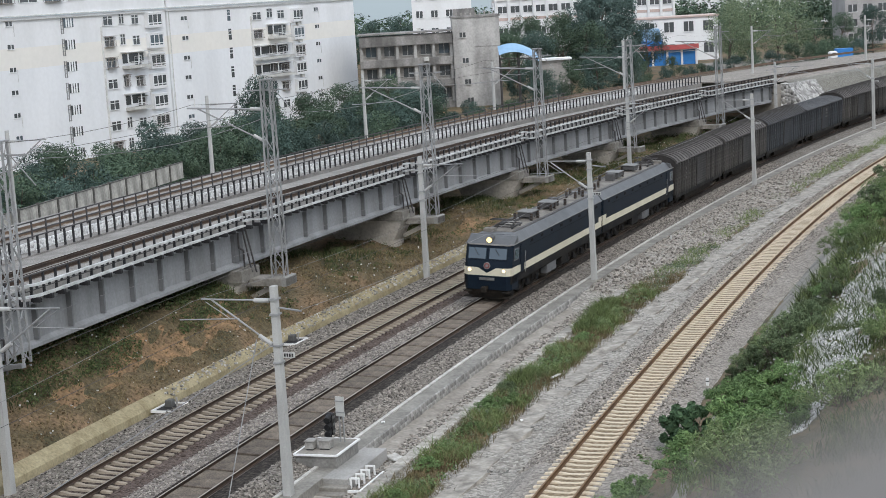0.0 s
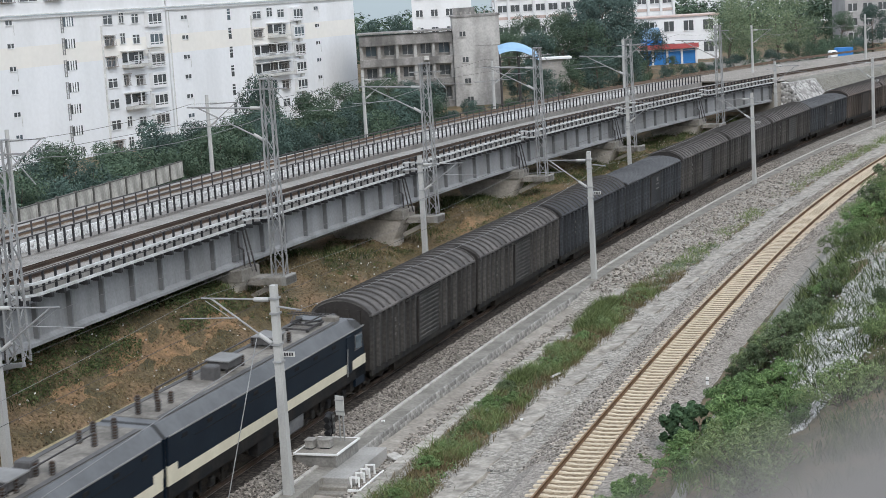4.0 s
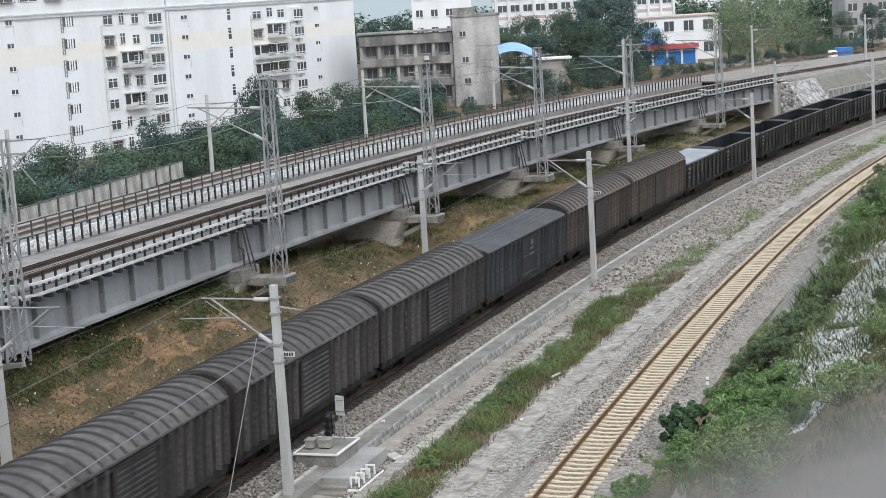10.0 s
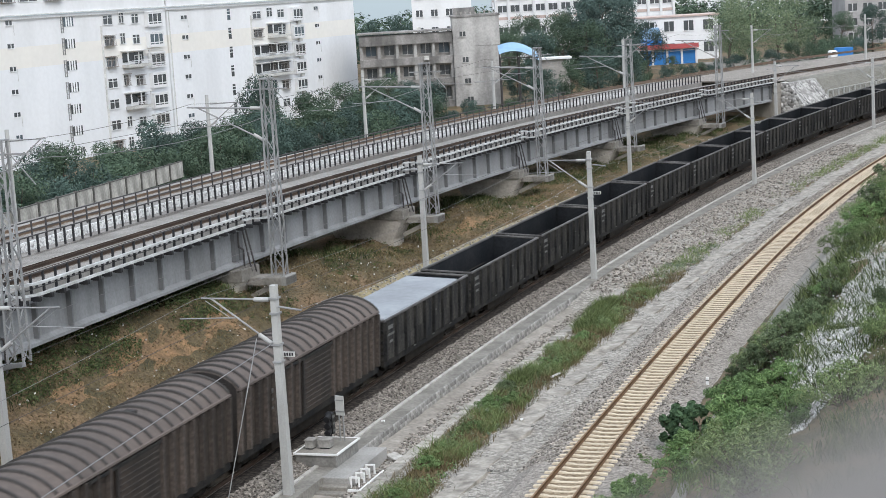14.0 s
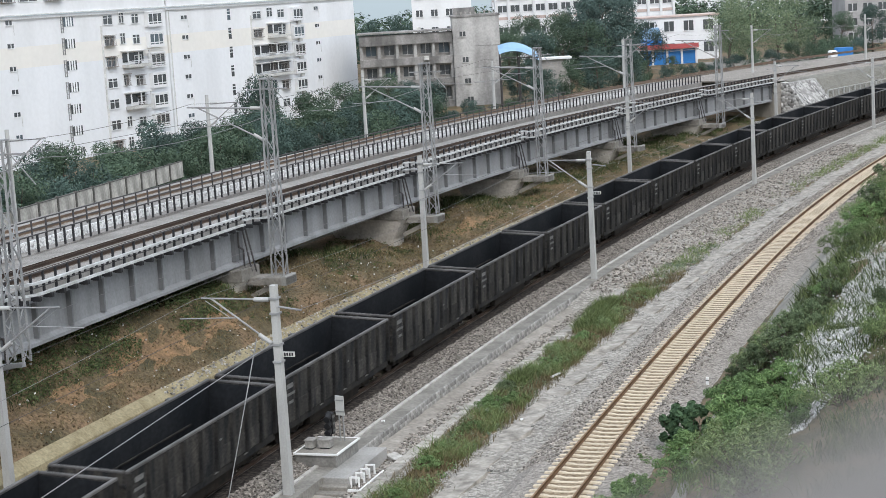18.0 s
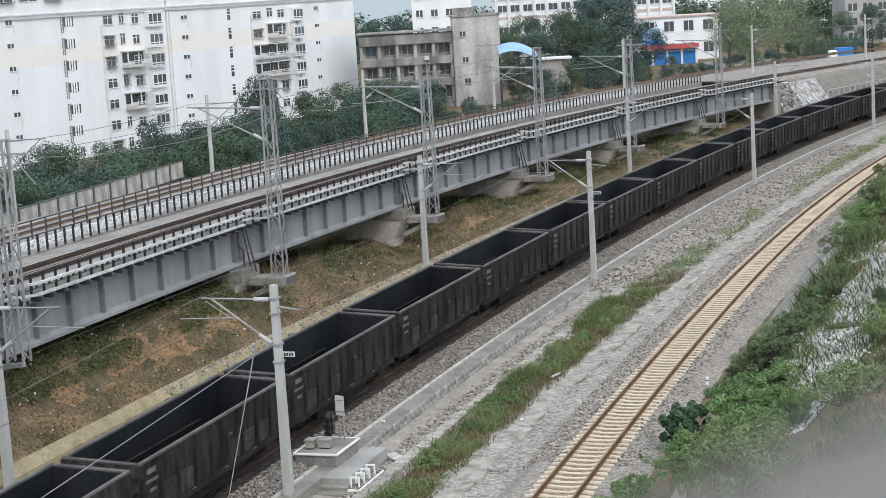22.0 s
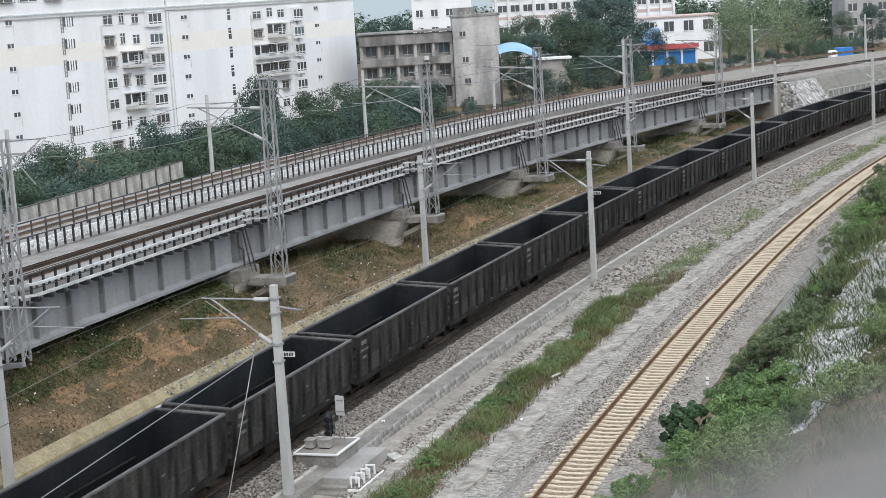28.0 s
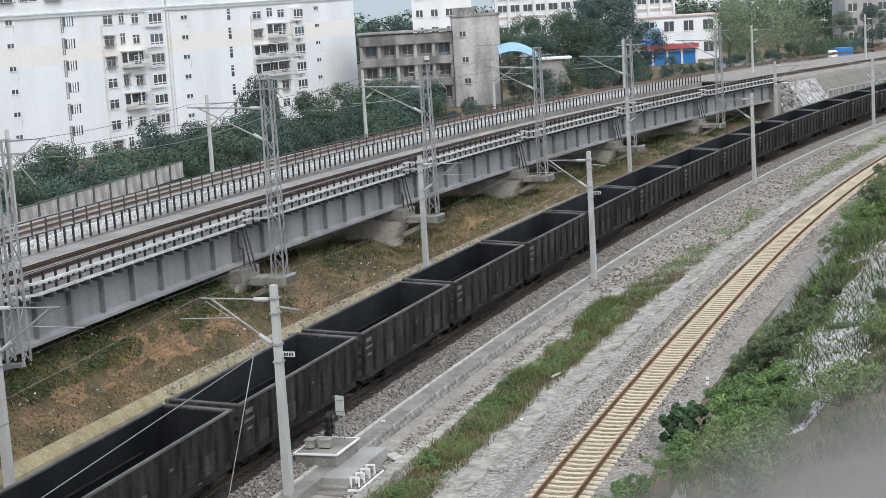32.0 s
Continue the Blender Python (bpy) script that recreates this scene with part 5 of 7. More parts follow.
def make_train():
    """The train's things with their place behind the front and the distance between bogies."""
    cars = []
    front = 75.08 - 41.2
    a = locomotive("navy electric locomotive section with a cream stripe and grey cluttered roof", ((-2.5, 1.2), (2.0, 1.2)))
    b = locomotive("navy electric locomotive section with its cab to the rear, cream stripe", ((2.0, 1.3), (-2.4, 1.2)))
    cars += [(a, front + 10.3, 12.0, 0), (b, front + 30.9, 12.0, 180)]
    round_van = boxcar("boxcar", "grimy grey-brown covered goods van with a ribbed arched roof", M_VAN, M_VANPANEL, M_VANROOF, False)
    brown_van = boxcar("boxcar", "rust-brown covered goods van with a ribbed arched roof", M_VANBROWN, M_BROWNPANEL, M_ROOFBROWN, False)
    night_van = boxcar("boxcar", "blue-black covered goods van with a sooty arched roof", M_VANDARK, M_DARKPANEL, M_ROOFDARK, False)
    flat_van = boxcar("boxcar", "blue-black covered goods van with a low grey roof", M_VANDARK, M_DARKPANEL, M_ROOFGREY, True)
    order, used, u = "rrdfrrrfbb", set(), 75.08
    first = {"d": night_van, "r": round_van, "b": brown_van, "f": flat_van}
    for k in order:
        v = first[k] if k not in used else copy_thing(first[k], Matrix())
        used.add(k)
        cars.append((v, u + 8.22, 11.4, 0))
        u += 16.44
    g = gondola()
    for i in range(37):
        v = g if i == 0 else copy_thing(g, Matrix())
        cars.append((v, u + 6.72, 8.6, 0))
        u += 13.44
    g["label"] = "sooty open steel goods wagon partly covered by a pale sheet"
    part("cover_sheet", Shape().slab((0, -0.75, 3.15), (2.94, 10.9, 0.1), 0.05), M_COVER, g, "pale blue-grey flat cover")
    return cars


TRAIN = make_train()


def gone(t):
    """How far the train has come at t seconds."""
    return 15.849593 * t + 0.0559464 * t * t / 2 - 0.00196878 * t ** 3 / 6


def motions():
    end = MAIN.at(-119)
    for t, u, base, turn in TRAIN:
        rows = []
        for k in range(33):
            s = u - gone(k)
            ends = []
            for q in (s - base / 2, s + base / 2):
                x, y, a = MAIN.at(q)
                if q < -119:
                    x, y = end[0] + (q + 119) * math.sin(end[2]), end[1] + (q + 119) * math.cos(end[2])
                ends.append((x, y))
            (x0, y0), (x1, y1) = ends
            rows.append((k, pose((x0 + x1) / 2, (y0 + y1) / 2, 0, 0, math.degrees(CANT), -math.degrees(math.atan2(x1 - x0, y1 - y0))) @ pose(0, 0, 0, 0, 0, turn)))
        walk(t, rows)

# ---- buildings behind the high line ----
M_WALLWHITE = mat("white_rendered_wall", (0.76, 0.77, 0.785), rough=0.9, tint=(0.68, 0.69, 0.70), scale=0.22, fine=1.6, var=0.04, streak=0.18)
M_WALLCREAM = mat("cream_painted_band", (0.765, 0.745, 0.70), rough=0.9, tint=(0.73, 0.715, 0.68), scale=0.12, fine=1.2, var=0.035)
M_WALLCOOL = mat("bluish_white_wall", (0.74, 0.758, 0.782), rough=0.9, tint=(0.67, 0.688, 0.71), scale=0.22, fine=1.6, var=0.04, streak=0.18)
M_CORNICE = mat("stained_cornice", (0.68, 0.68, 0.67), tint=(0.5, 0.5, 0.49), scale=0.5, fine=4, var=0.15)
M_PANE = glass("dark_window_pane", (0.07, 0.077, 0.082), 0.18)
M_PANEBLUE = glass("blue_window_pane", (0.085, 0.11, 0.13), 0.1)
M_FRAMEWHITE = mat("white_window_frame", (0.70, 0.71, 0.72), fine=10, var=0.06)
M_GRILLE = mat("rusty_window_grille", (0.17, 0.16, 0.155), rough=0.7, tint=(0.26, 0.22, 0.19), fine=10)
M_AC = mat("grimy_white_casing", (0.55, 0.55, 0.53), tint=(0.42, 0.42, 0.40), fine=8)
FLOOR_0, STOREY = 18.7, 2.9


def window(t, u0, u1, z, h, kind, seed):
    """A window in a wall that faces -y, in the building's own space."""
    w, c = u1 - u0, (u0 + u1) / 2
    pane = M_PANEBLUE if seed % 7 == 3 else M_PANE
    if kind == "bay":
        b = part("bay_window", Shape().box((c, -0.3, z), (w, 0.6, h)), pane, t, "projecting bay window with white frame")
        sh = Shape().box((u0 - 0.02, -0.3, z), (0.1, 0.62, h)).box((u1 + 0.02, -0.3, z), (0.1, 0.62, h)).slab((c, -0.32, z + h / 2 + 0.06), (w + 0.2, 0.75, 0.14), 0.03).slab((c, -0.32, z - h / 2 - 0.05), (w + 0.1, 0.68, 0.12), 0.02)
        for k in (0, 1, 2, 3):
            sh.box((u0 + w * k / 3, -0.61, z), (0.24 if k in (0, 3) else 0.13, 0.08, h))
        sh.box((c, -0.61, z - h * 0.22), (w, 0.07, 0.14)).box((c, -0.61, z - h * 0.42), (w, 0.09, 0.3)).box((c, -0.61, z + h * 0.44), (w, 0.09, 0.2))
        part("window_frame", sh, M_FRAMEWHITE, b)
        if seed % 3 == 1:
            g = Shape()
            for k in range(7):
                g.box((c, -0.68, z - h / 2 + h * (k + 0.5) / 7), (w, 0.04, 0.05))
            part("grille", g, M_GRILLE, b)
        return
    b = part("window", Shape().box((c, 0.02, z), (w, 0.12, h)), pane, t)
    sh = Shape()
    if kind == "small":
        sh.box((c, -0.05, z), (0.12, 0.06, h)).box((c, -0.05, z - h / 2), (w + 0.2, 0.1, 0.1))
    elif kind == "stair":
        for k in range(1, 4):
            sh.box((u0 + w * k / 4, -0.05, z), (0.28, 0.08, h))
        lad = Shape().box((u0 - 0.65, -0.08, z - 0.3), (0.07, 0.1, h + 1.0)).box((u0 - 0.2, -0.08, z - 0.3), (0.07, 0.1, h + 1.0))
        for k in range(5):
            lad.box((u0 - 0.42, -0.08, z - 1.3 + 0.5 * k), (0.4, 0.08, 0.07))
        part("ladder", lad, M_STEEL, b)
    elif kind == "slit":
        sh.box((c, -0.05, z), (w + 0.2, 0.06, 0.12)).box((c, -0.05, z + 0.5), (w + 0.2, 0.06, 0.1))
    else:
        for k in (0, 1, 2):
            sh.box((u0 + w * k / 2, -0.06, z), (0.1, 0.08, h))
        sh.box((c, -0.06, z + h / 2), (w + 0.1, 0.08, 0.1)).box((c, -0.08, z - h / 2), (w + 0.3, 0.16, 0.1)).box((c, -0.06, z + h * 0.2), (w, 0.06, 0.07))
    part("window_frame" if kind not in ("stair", "slit") else "mullion", sh, M_FRAMEWHITE if kind == "win" else M_WALLWHITE, b)
    if kind == "win" and seed % 5 in (0, 3):
        g = Shape().slab((c, -0.32, z + h / 2 + 0.12), (w + 0.4, 0.5, 0.06), 0.01)
        for k in range(8):
            g.box((u0 + w * k / 7, -0.4, z), (0.04, 0.04, h))
        g.box((c, -0.4, z - h / 2), (w, 0.4, 0.06))
        part("grille", g, M_GRILLE, b)


def apartments(label, u0, u1, columns, balconies, attic_end):
    t = thing("apartment_block", label, "apartment building", pose(-54, 214, -1.2, 0, 0, 65), "apartment row")
    deep, c, w = 13.0, (u0 + u1) / 2, u1 - u0
    for z0, z1, m, nm in ((-0.3, 13.2, M_WALLCOOL, "lower_wall"), (13.2, 15.9, M_WALLCREAM, "painted_band"), (15.9, 19.8, M_WALLWHITE, "upper_wall")):
        part(nm, Shape().box((c, deep / 2, (z0 + z1) / 2), (w, deep, z1 - z0)), m, t)
    part("cornice", Shape().slab((c, deep / 2 - 0.15, 19.95), (w + 0.1, deep + 0.4, 0.14), 0.03).box((c, deep / 2 - 0.1, 19.45), (w + 0.1, deep + 0.3, 0.1)), M_CORNICE, t, "stained projecting cornice")
    part("roof_parapet", Shape().slab((c, 0.02, 20.75), (w - 0.1, 0.24, 1.5), 0.03), M_WALLWHITE, t)
    part("attic", Shape().box((c, deep / 2 + 0.1, 22.3), (w - 0.4, deep - 0.12, 4.4)), M_WALLWHITE, t)
    part("attic_roof", Shape().slab((c, deep / 2 + 0.1, 24.6), (w, deep + 0.4, 0.25), 0.05), M_CORNICE, t)
    u = u0 + 1.5
    k = 0
    while u + 4 < attic_end:
        window(t, u, u + 3.6, 22.3, 1.45, "win", k)
        u += 5.0
        k += 1
    for ci, (a, b, h, kind, z) in enumerate(columns):
        for r in range(7):
            zz = z + 1.2 - STOREY * r
            if zz < 0.5:
                continue
            if (ci, r) in balconies:
                continue
            window(t, a, b, zz, h, kind, ci * 3 + r * 2)
            if kind == "small" and r % 2 == 0:
                part("stain_pipe", Shape().tube((b + 0.25, -0.05, zz - 1.6), (b + 0.25, -0.05, zz), 0.035, 6), M_CORNICE, t)
    for (ci, r), width in balconies.items():
        a, b, h, kind, z = columns[ci]
        zz = z + 1.2 - STOREY * r
        bal = part("balcony", Shape().slab((a + width / 2, -0.55, zz - 1.0), (width, 1.2, 0.4), 0.03), M_AC, t, "grimy caged balcony")
        part("balcony_roof", Shape().slab((a + width / 2, -0.6, zz + 1.1), (width + 0.4, 1.4, 0.1), 0.02), M_CORNICE, bal)
        part("balcony_recess", Shape().box((a + width / 2, -0.04, zz + 0.2), (width - 0.4, 0.1, 1.3)), M_PANE, bal)
        part("balcony_post", Shape().box((a + 0.1, -1.05, zz + 0.25), (0.14, 0.14, 1.7)).box((a + width - 0.1, -1.05, zz + 0.25), (0.14, 0.14, 1.7)).box((a + width / 2, -1.05, zz + 0.25), (0.14, 0.14, 1.7)).box((a + width / 2, -1.1, zz - 0.3), (width, 0.08, 0.1)).box((a + width / 2, -1.1, zz - 0.55), (width, 0.06, 0.06)), M_FRAMEWHITE, bal)
    part("downpipe", Shape().tube((u0 + 0.4, -0.12, 0), (u0 + 0.4, -0.12, 19.5), 0.08, 6), M_CORNICE, t)
    part("shaft_edge", Shape().box((columns[2][0] - 0.6, -0.1, 8.2), (0.18, 0.25, 19.2)), M_CORNICE, t)
    for k in range(5):
        part("air_conditioner", Shape().slab((columns[-2][1] - 1.0, -0.3, 16.2 - STOREY * k), (0.85, 0.4, 0.6), 0.03), M_AC, t, "grimy air-conditioner casing")
    return t


apartments("long white rendered apartment block with a cream band and mixed windows", -42.0, 37.2,
           [(1.4, 2.6, 0.6, "small", 17.8), (13.2, 15.3, 1.25, "stair", 17.5), (21.9, 24.1, 1.3, "win", 17.4), (25.6, 26.8, 1.5, "win", 17.6), (28.6, 30.3, 1.3, "win", 17.35), (32.0, 35.4, 1.95, "bay", 17.1), (-14.0, -12.5, 1.3, "win", 17.5)],
           {(3, 2): 5.4, (3, 4): 5.0}, 19.0)
apartments("white rendered apartment block with barred bay windows", 37.6, 96.4,
           [(41.3, 42.8, 0.6, "small", 17.0), (54.2, 55.0, 1.7, "slit", 17.0), (61.6, 64.2, 1.2, "win", 16.6), (66.0, 67.8, 1.5, "win", 16.9), (69.4, 71.6, 1.3, "win", 16.6), (73.7, 77.0, 1.95, "bay", 16.3), (81.9, 83.2, 0.6, "small", 17.0)],
           {(3, 1): 6.0, (2, 2): 10.6, (2, 3): 10.6}, 47.0)

M_RAWCONC = mat("raw_grey_render", (0.33, 0.32, 0.31), rough=0.95, tint=(0.13, 0.127, 0.122), scale=0.45, fine=3, var=0.2, streak=0.3)
M_RAWPALE = mat("pale_grey_render", (0.46, 0.452, 0.44), rough=0.95, tint=(0.27, 0.264, 0.255), scale=0.45, fine=3, var=0.16, streak=0.3)
M_RECESS = mat("dim_corridor_wall", (0.36, 0.345, 0.325), rough=0.95, scale=0.4, fine=3, var=0.2)


def grey_block():
    t = thing("gallery_building", "old grey rendered building with open galleries and a stair tower", "building", pose(-12.1, 287, -1.3, 0, 0, 1))
    w = 15.8
    part("back_wall", Shape().box((w / 2, 5.0, 6.5), (w, 7.0, 13.0)), M_RECESS, t)
    for k in range(4):
        z = 1.0 + 3.75 * k
        part("gallery_parapet", Shape().slab((w / 2, 0.15, z), (w, 0.3, 1.25 if k < 3 else 1.7), 0.04), M_RAWCONC, t, "grey gallery parapet")
        part("gallery_floor", Shape().box((w / 2, 0.9, z - 0.55), (w, 1.5, 0.2)), M_RAWCONC, t)
    part("roof_slab", Shape().slab((w / 2, 4.2, 13.45), (w + 0.6, 9.2, 0.25), 0.05), M_RAWCONC, t)
    for k in range(6):
        part("column", Shape().box((0.25 + k * (w - 0.5) / 5, 0.5, 6.5), (0.5, 0.4, 13.0)), M_RAWPALE, t)
    for r in range(3):
        for k in range(5):
            x = 1.9 + k * 3.1
            wd = part("window", Shape().box((x, 1.48, 3.0 + 3.75 * r), (1.7, 0.1, 1.6)), M_PANEBLUE if (k + r) % 4 == 2 else M_PANE, t)
            part("window_frame", Shape().box((x, 1.42, 3.0 + 3.75 * r), (0.1, 0.08, 1.7)).box((x, 1.42, 2.1 + 3.75 * r), (2.1, 0.1, 0.1)), M_RAWPALE, wd)
    part("tower", Shape().box((w + 4.0, 3.2, 7.7), (7.9, 8.0, 15.4)), M_RAWPALE, t, "pale grey stair tower")
    part("tower_parapet", Shape().slab((w + 4.0, 3.2, 15.6), (8.2, 8.3, 0.35), 0.04), M_RAWCONC, t)
    part("tower_strip", Shape().box((w + 1.9, -0.84, 7.4), (3.4, 0.1, 14.6)), M_RAWPALE, t, "raised rendered strip")
    part("roof_hut", Shape().slab((w + 2.2, 2.0, 16.3), (3.6, 3.0, 1.3), 0.05), M_RAWCONC, t)
    for z, x in ((12.6, 1.7), (8.3, 2.0), (4.7, 2.2), (1.6, 2.5)):
        wd = part("stair_window", Shape().box((w + x, -0.9, z), (1.0, 0.12, 0.8)), M_PANE, t)
        part("sill", Shape().box((w + x, -0.98, z - 0.5), (1.2, 0.2, 0.1)).box((w + x, -0.95, z), (0.1, 0.1, 0.8)), M_RAWPALE, wd)
    part("seam", Shape().box((w + 4.0, -0.82, 10.5), (7.9, 0.05, 0.06)).box((w + 4.0, -0.82, 6.9), (7.9, 0.05, 0.06)), M_RAWCONC, t)
    for k in range(9):
        part("roof_plant_pot", Shape().tube((w + 0.8 + k * 0.8, -0.4, 15.7), (w + 0.8 + k * 0.8, -0.4, 16.1 + 0.3 * random.random()), 0.12, 6, 0.2), M_RECESS, t)
    part("air_conditioner", Shape().slab((11.2, -0.2, 8.9), (0.9, 0.5, 0.7), 0.03).slab((10.2, -0.2, 13.9), (0.7, 0.5, 0.5), 0.03), M_AC, t)


grey_block()


def plain_block(name, label, x0, x1, y, z0, z1, deep, m_wall, rows, cols, win=(1.4, 1.4), m_roof=M_CORNICE, turn=0, band=None, bars=False):
    """A farther building: walls, roof edge and rows of windows with sills."""
    w, h = x1 - x0, z1 - z0
    t = thing(name, label, "building", pose(x0, y, z0, 0, 0, turn))
    part("wall", Shape().box((w / 2, deep / 2, h / 2), (w, deep, h)), m_wall, t)
    part("roof", Shape().slab((w / 2, deep / 2, h + 0.15), (w + 0.8, deep + 0.8, 0.4), 0.08), m_roof, t)
    if band:
        for r in range(rows):
            part("floor_band", Shape().box((w / 2, -0.06, h * (r + 0.06) / rows + 0.5), (w, 0.16, 0.7)), band, t)
    for r in range(rows):
        for c in range(cols):
            x, z = w * (c + 0.5) / cols, h * (r + 0.58) / rows
            wd = part("window", Shape().box((x, -0.02, z), (win[0], 0.14, win[1])), M_PANE, t)
            part("window_frame", Shape().box((x, -0.1, z), (0.12, 0.1, win[1])).box((x, -0.12, z - win[1] / 2), (win[0] + 0.3, 0.2, 0.14)), M_FRAMEWHITE, wd)
    if bars:
        for c in range(cols + 1):
            part("pilaster", Shape().box((w * c / cols, -0.25, h / 2), (0.6, 0.5, h)), M_FRAMEWHITE, t)
    return t


M_PINK = mat("faded_pink_band", (0.52, 0.42, 0.38), tint=(0.45, 0.36, 0.33), scale=0.3, fine=2, var=0.1)
M_BLUESHEET = mat("bright_blue_sheet_metal", (0.04, 0.20, 0.52), rough=0.5, tint=(0.03, 0.16, 0.42), scale=0.5, fine=4, var=0.1)
M_SKYBLUE = mat("pale_blue_sheet_roof", (0.27, 0.45, 0.64), rough=0.5, tint=(0.21, 0.37, 0.55), scale=0.4, fine=4, var=0.06)
M_REDROOF = mat("red_sheet_roof", (0.46, 0.10, 0.10), rough=0.6, tint=(0.36, 0.08, 0.08), scale=0.6, fine=4, var=0.12)
# Tile colour lightened and greyed to hold the distance haze.
M_TILES_HAZE = mat("haze_paled_tiles", (0.36, 0.355, 0.355), tint=(0.29, 0.285, 0.285), scale=0.3, fine=3, var=0.12)

plain_block("school_building", "long pale building with white pilasters and pink bands", 17.0, 62.0, 432, -1, 15.5, 14, M_WALLWHITE, 3, 14, (2.2, 1.7), band=M_PINK, bars=True)
plain_block("white_house", "white rendered house with square windows", 49.5, 68.0, 402, -1, 9.4, 10, M_WALLWHITE, 2, 4, (2.3, 2.4), M_PINK)
plain_block("white_annex", "white rendered building behind the trees", -4.0, 10.0, 400, -1, 19.5, 10, M_WALLWHITE, 5, 4, (1.5, 1.6))
plain_block("tiled_flats", "tiled block of flats, its colour paled for haze", 105.5, 140.0, 432, -1, 21.0, 14, M_TILES_HAZE, 6, 9, (2.2, 1.9), bars=False)
plain_block("distant_flats", "pale distant block of flats", 24.0, 60.0, 640, -1, 34, 14, M_WALLWHITE, 10, 10, (1.6, 1.6), band=M_PINK)
plain_block("distant_flats", "pale distant block of flats", 72.0, 118.0, 600, -1, 30, 14, M_WALLCOOL, 9, 12, (1.6, 1.6))
plain_block("distant_flats", "pale distant block of flats", 128.0, 180.0, 640, -1, 30, 14, M_WALLWHITE, 9, 12, (1.6, 1.6))


def blue_shed():
    t = thing("blue_shed", "row of blue shutters under a long red sheet roof", "shed", pose(46.7, 385, -0.9, 0, 0, 0))
    part("wall", Shape().box((6.6, 2.5, 1.9), (13.2, 5, 3.8)), M_WALLWHITE, t)
    for k in range(4):
        part("shutter", Shape().slab((1.75 + k * 3.3, -0.05, 1.75), (2.8, 0.12, 3.3), 0.02), M_BLUESHEET, t, "bright blue roller shutter")
    for k in range(5):
        part("pillar", Shape().box((0.1 + k * 3.3, -0.2, 1.9), (0.45, 0.4, 3.8)), M_FRAMEWHITE, t)
    part("roof", Shape().prism([(-0.5, 3.9), (13.8, 3.9), (13.8, 4.1), (-0.5, 4.1)], -1.6, 5.4, Matrix.Rotation(radians(-6), 4, "X")), M_REDROOF, t, "red sheet-metal roof")
    part("fascia", Shape().box((6.6, -1.5, 4.15), (14.2, 0.15, 1.1)), M_REDROOF, t)


blue_shed()


def canopies():
    t = thing("arched_canopy", "pale blue arched sheet canopy on posts", "canopy", pose(10.9, 272, 0.1, 0, 0, 0))
    n, vs = 8, []
    for y in (2.0, 7.0):
        for k in range(n + 1):
            vs.append((6.4 * k / n, y, 8.0 + 1.7 * math.sin(math.pi * (0.18 + 0.72 * k / n)) - 0.12 * k + (0.25 * y - 1.5)))
    part("roof", Shape().add(vs, [(k, k + 1, n + 2 + k, n + 1 + k) for k in range(n)]), M_SKYBLUE, t)
    for x in (0.2, 3.2, 6.1):
        part("post", Shape().tube((x, 2.3, -1.2), (x, 2.3, 7.3), 0.1, 8), M_DARKSTEEL, t)
        part("post", Shape().tube((x, 6.6, -1.2), (x, 6.6, 8.4), 0.1, 8), M_DARKSTEEL, t)
    part("beam", Shape().bar((0, 2.3, 7.35), (6.4, 2.3, 7.0), 0.12, 0.14), M_DARKSTEEL, t)
    t = thing("flat_canopy", "low white flat-roofed lean-to", "canopy", pose(19.0, 296, -1, 0, 0, 0))
    part("roof", Shape().slab((2.6, 2, 6.9), (5.6, 4, 0.35), 0.05), M_WALLWHITE, t)
    part("wall", Shape().box((2.6, 2.2, 3.4), (5.0, 3.2, 6.8)), M_RECESS, t)
    t = thing("blue_awning", "pale blue sheet awning against the white house", "awning", pose(48.0, 391, -1, 0, 0, 0))
    part("roof", Shape().prism([(0, 5.6), (5.2, 5.6), (4.6, 8.4), (0.2, 8.2)], 0, 5), M_SKYBLUE, t)
    part("valance", Shape().box((2.6, -0.1, 4.9), (5.6, 0.2, 1.5)), M_BLUESHEET, t)
    part("post", Shape().tube((0.2, 0.2, 0), (0.2, 0.2, 5.6), 0.1, 6).tube((5.0, 0.2, 0), (5.0, 0.2, 5.6), 0.1, 6), M_STEEL, t)


canopies()


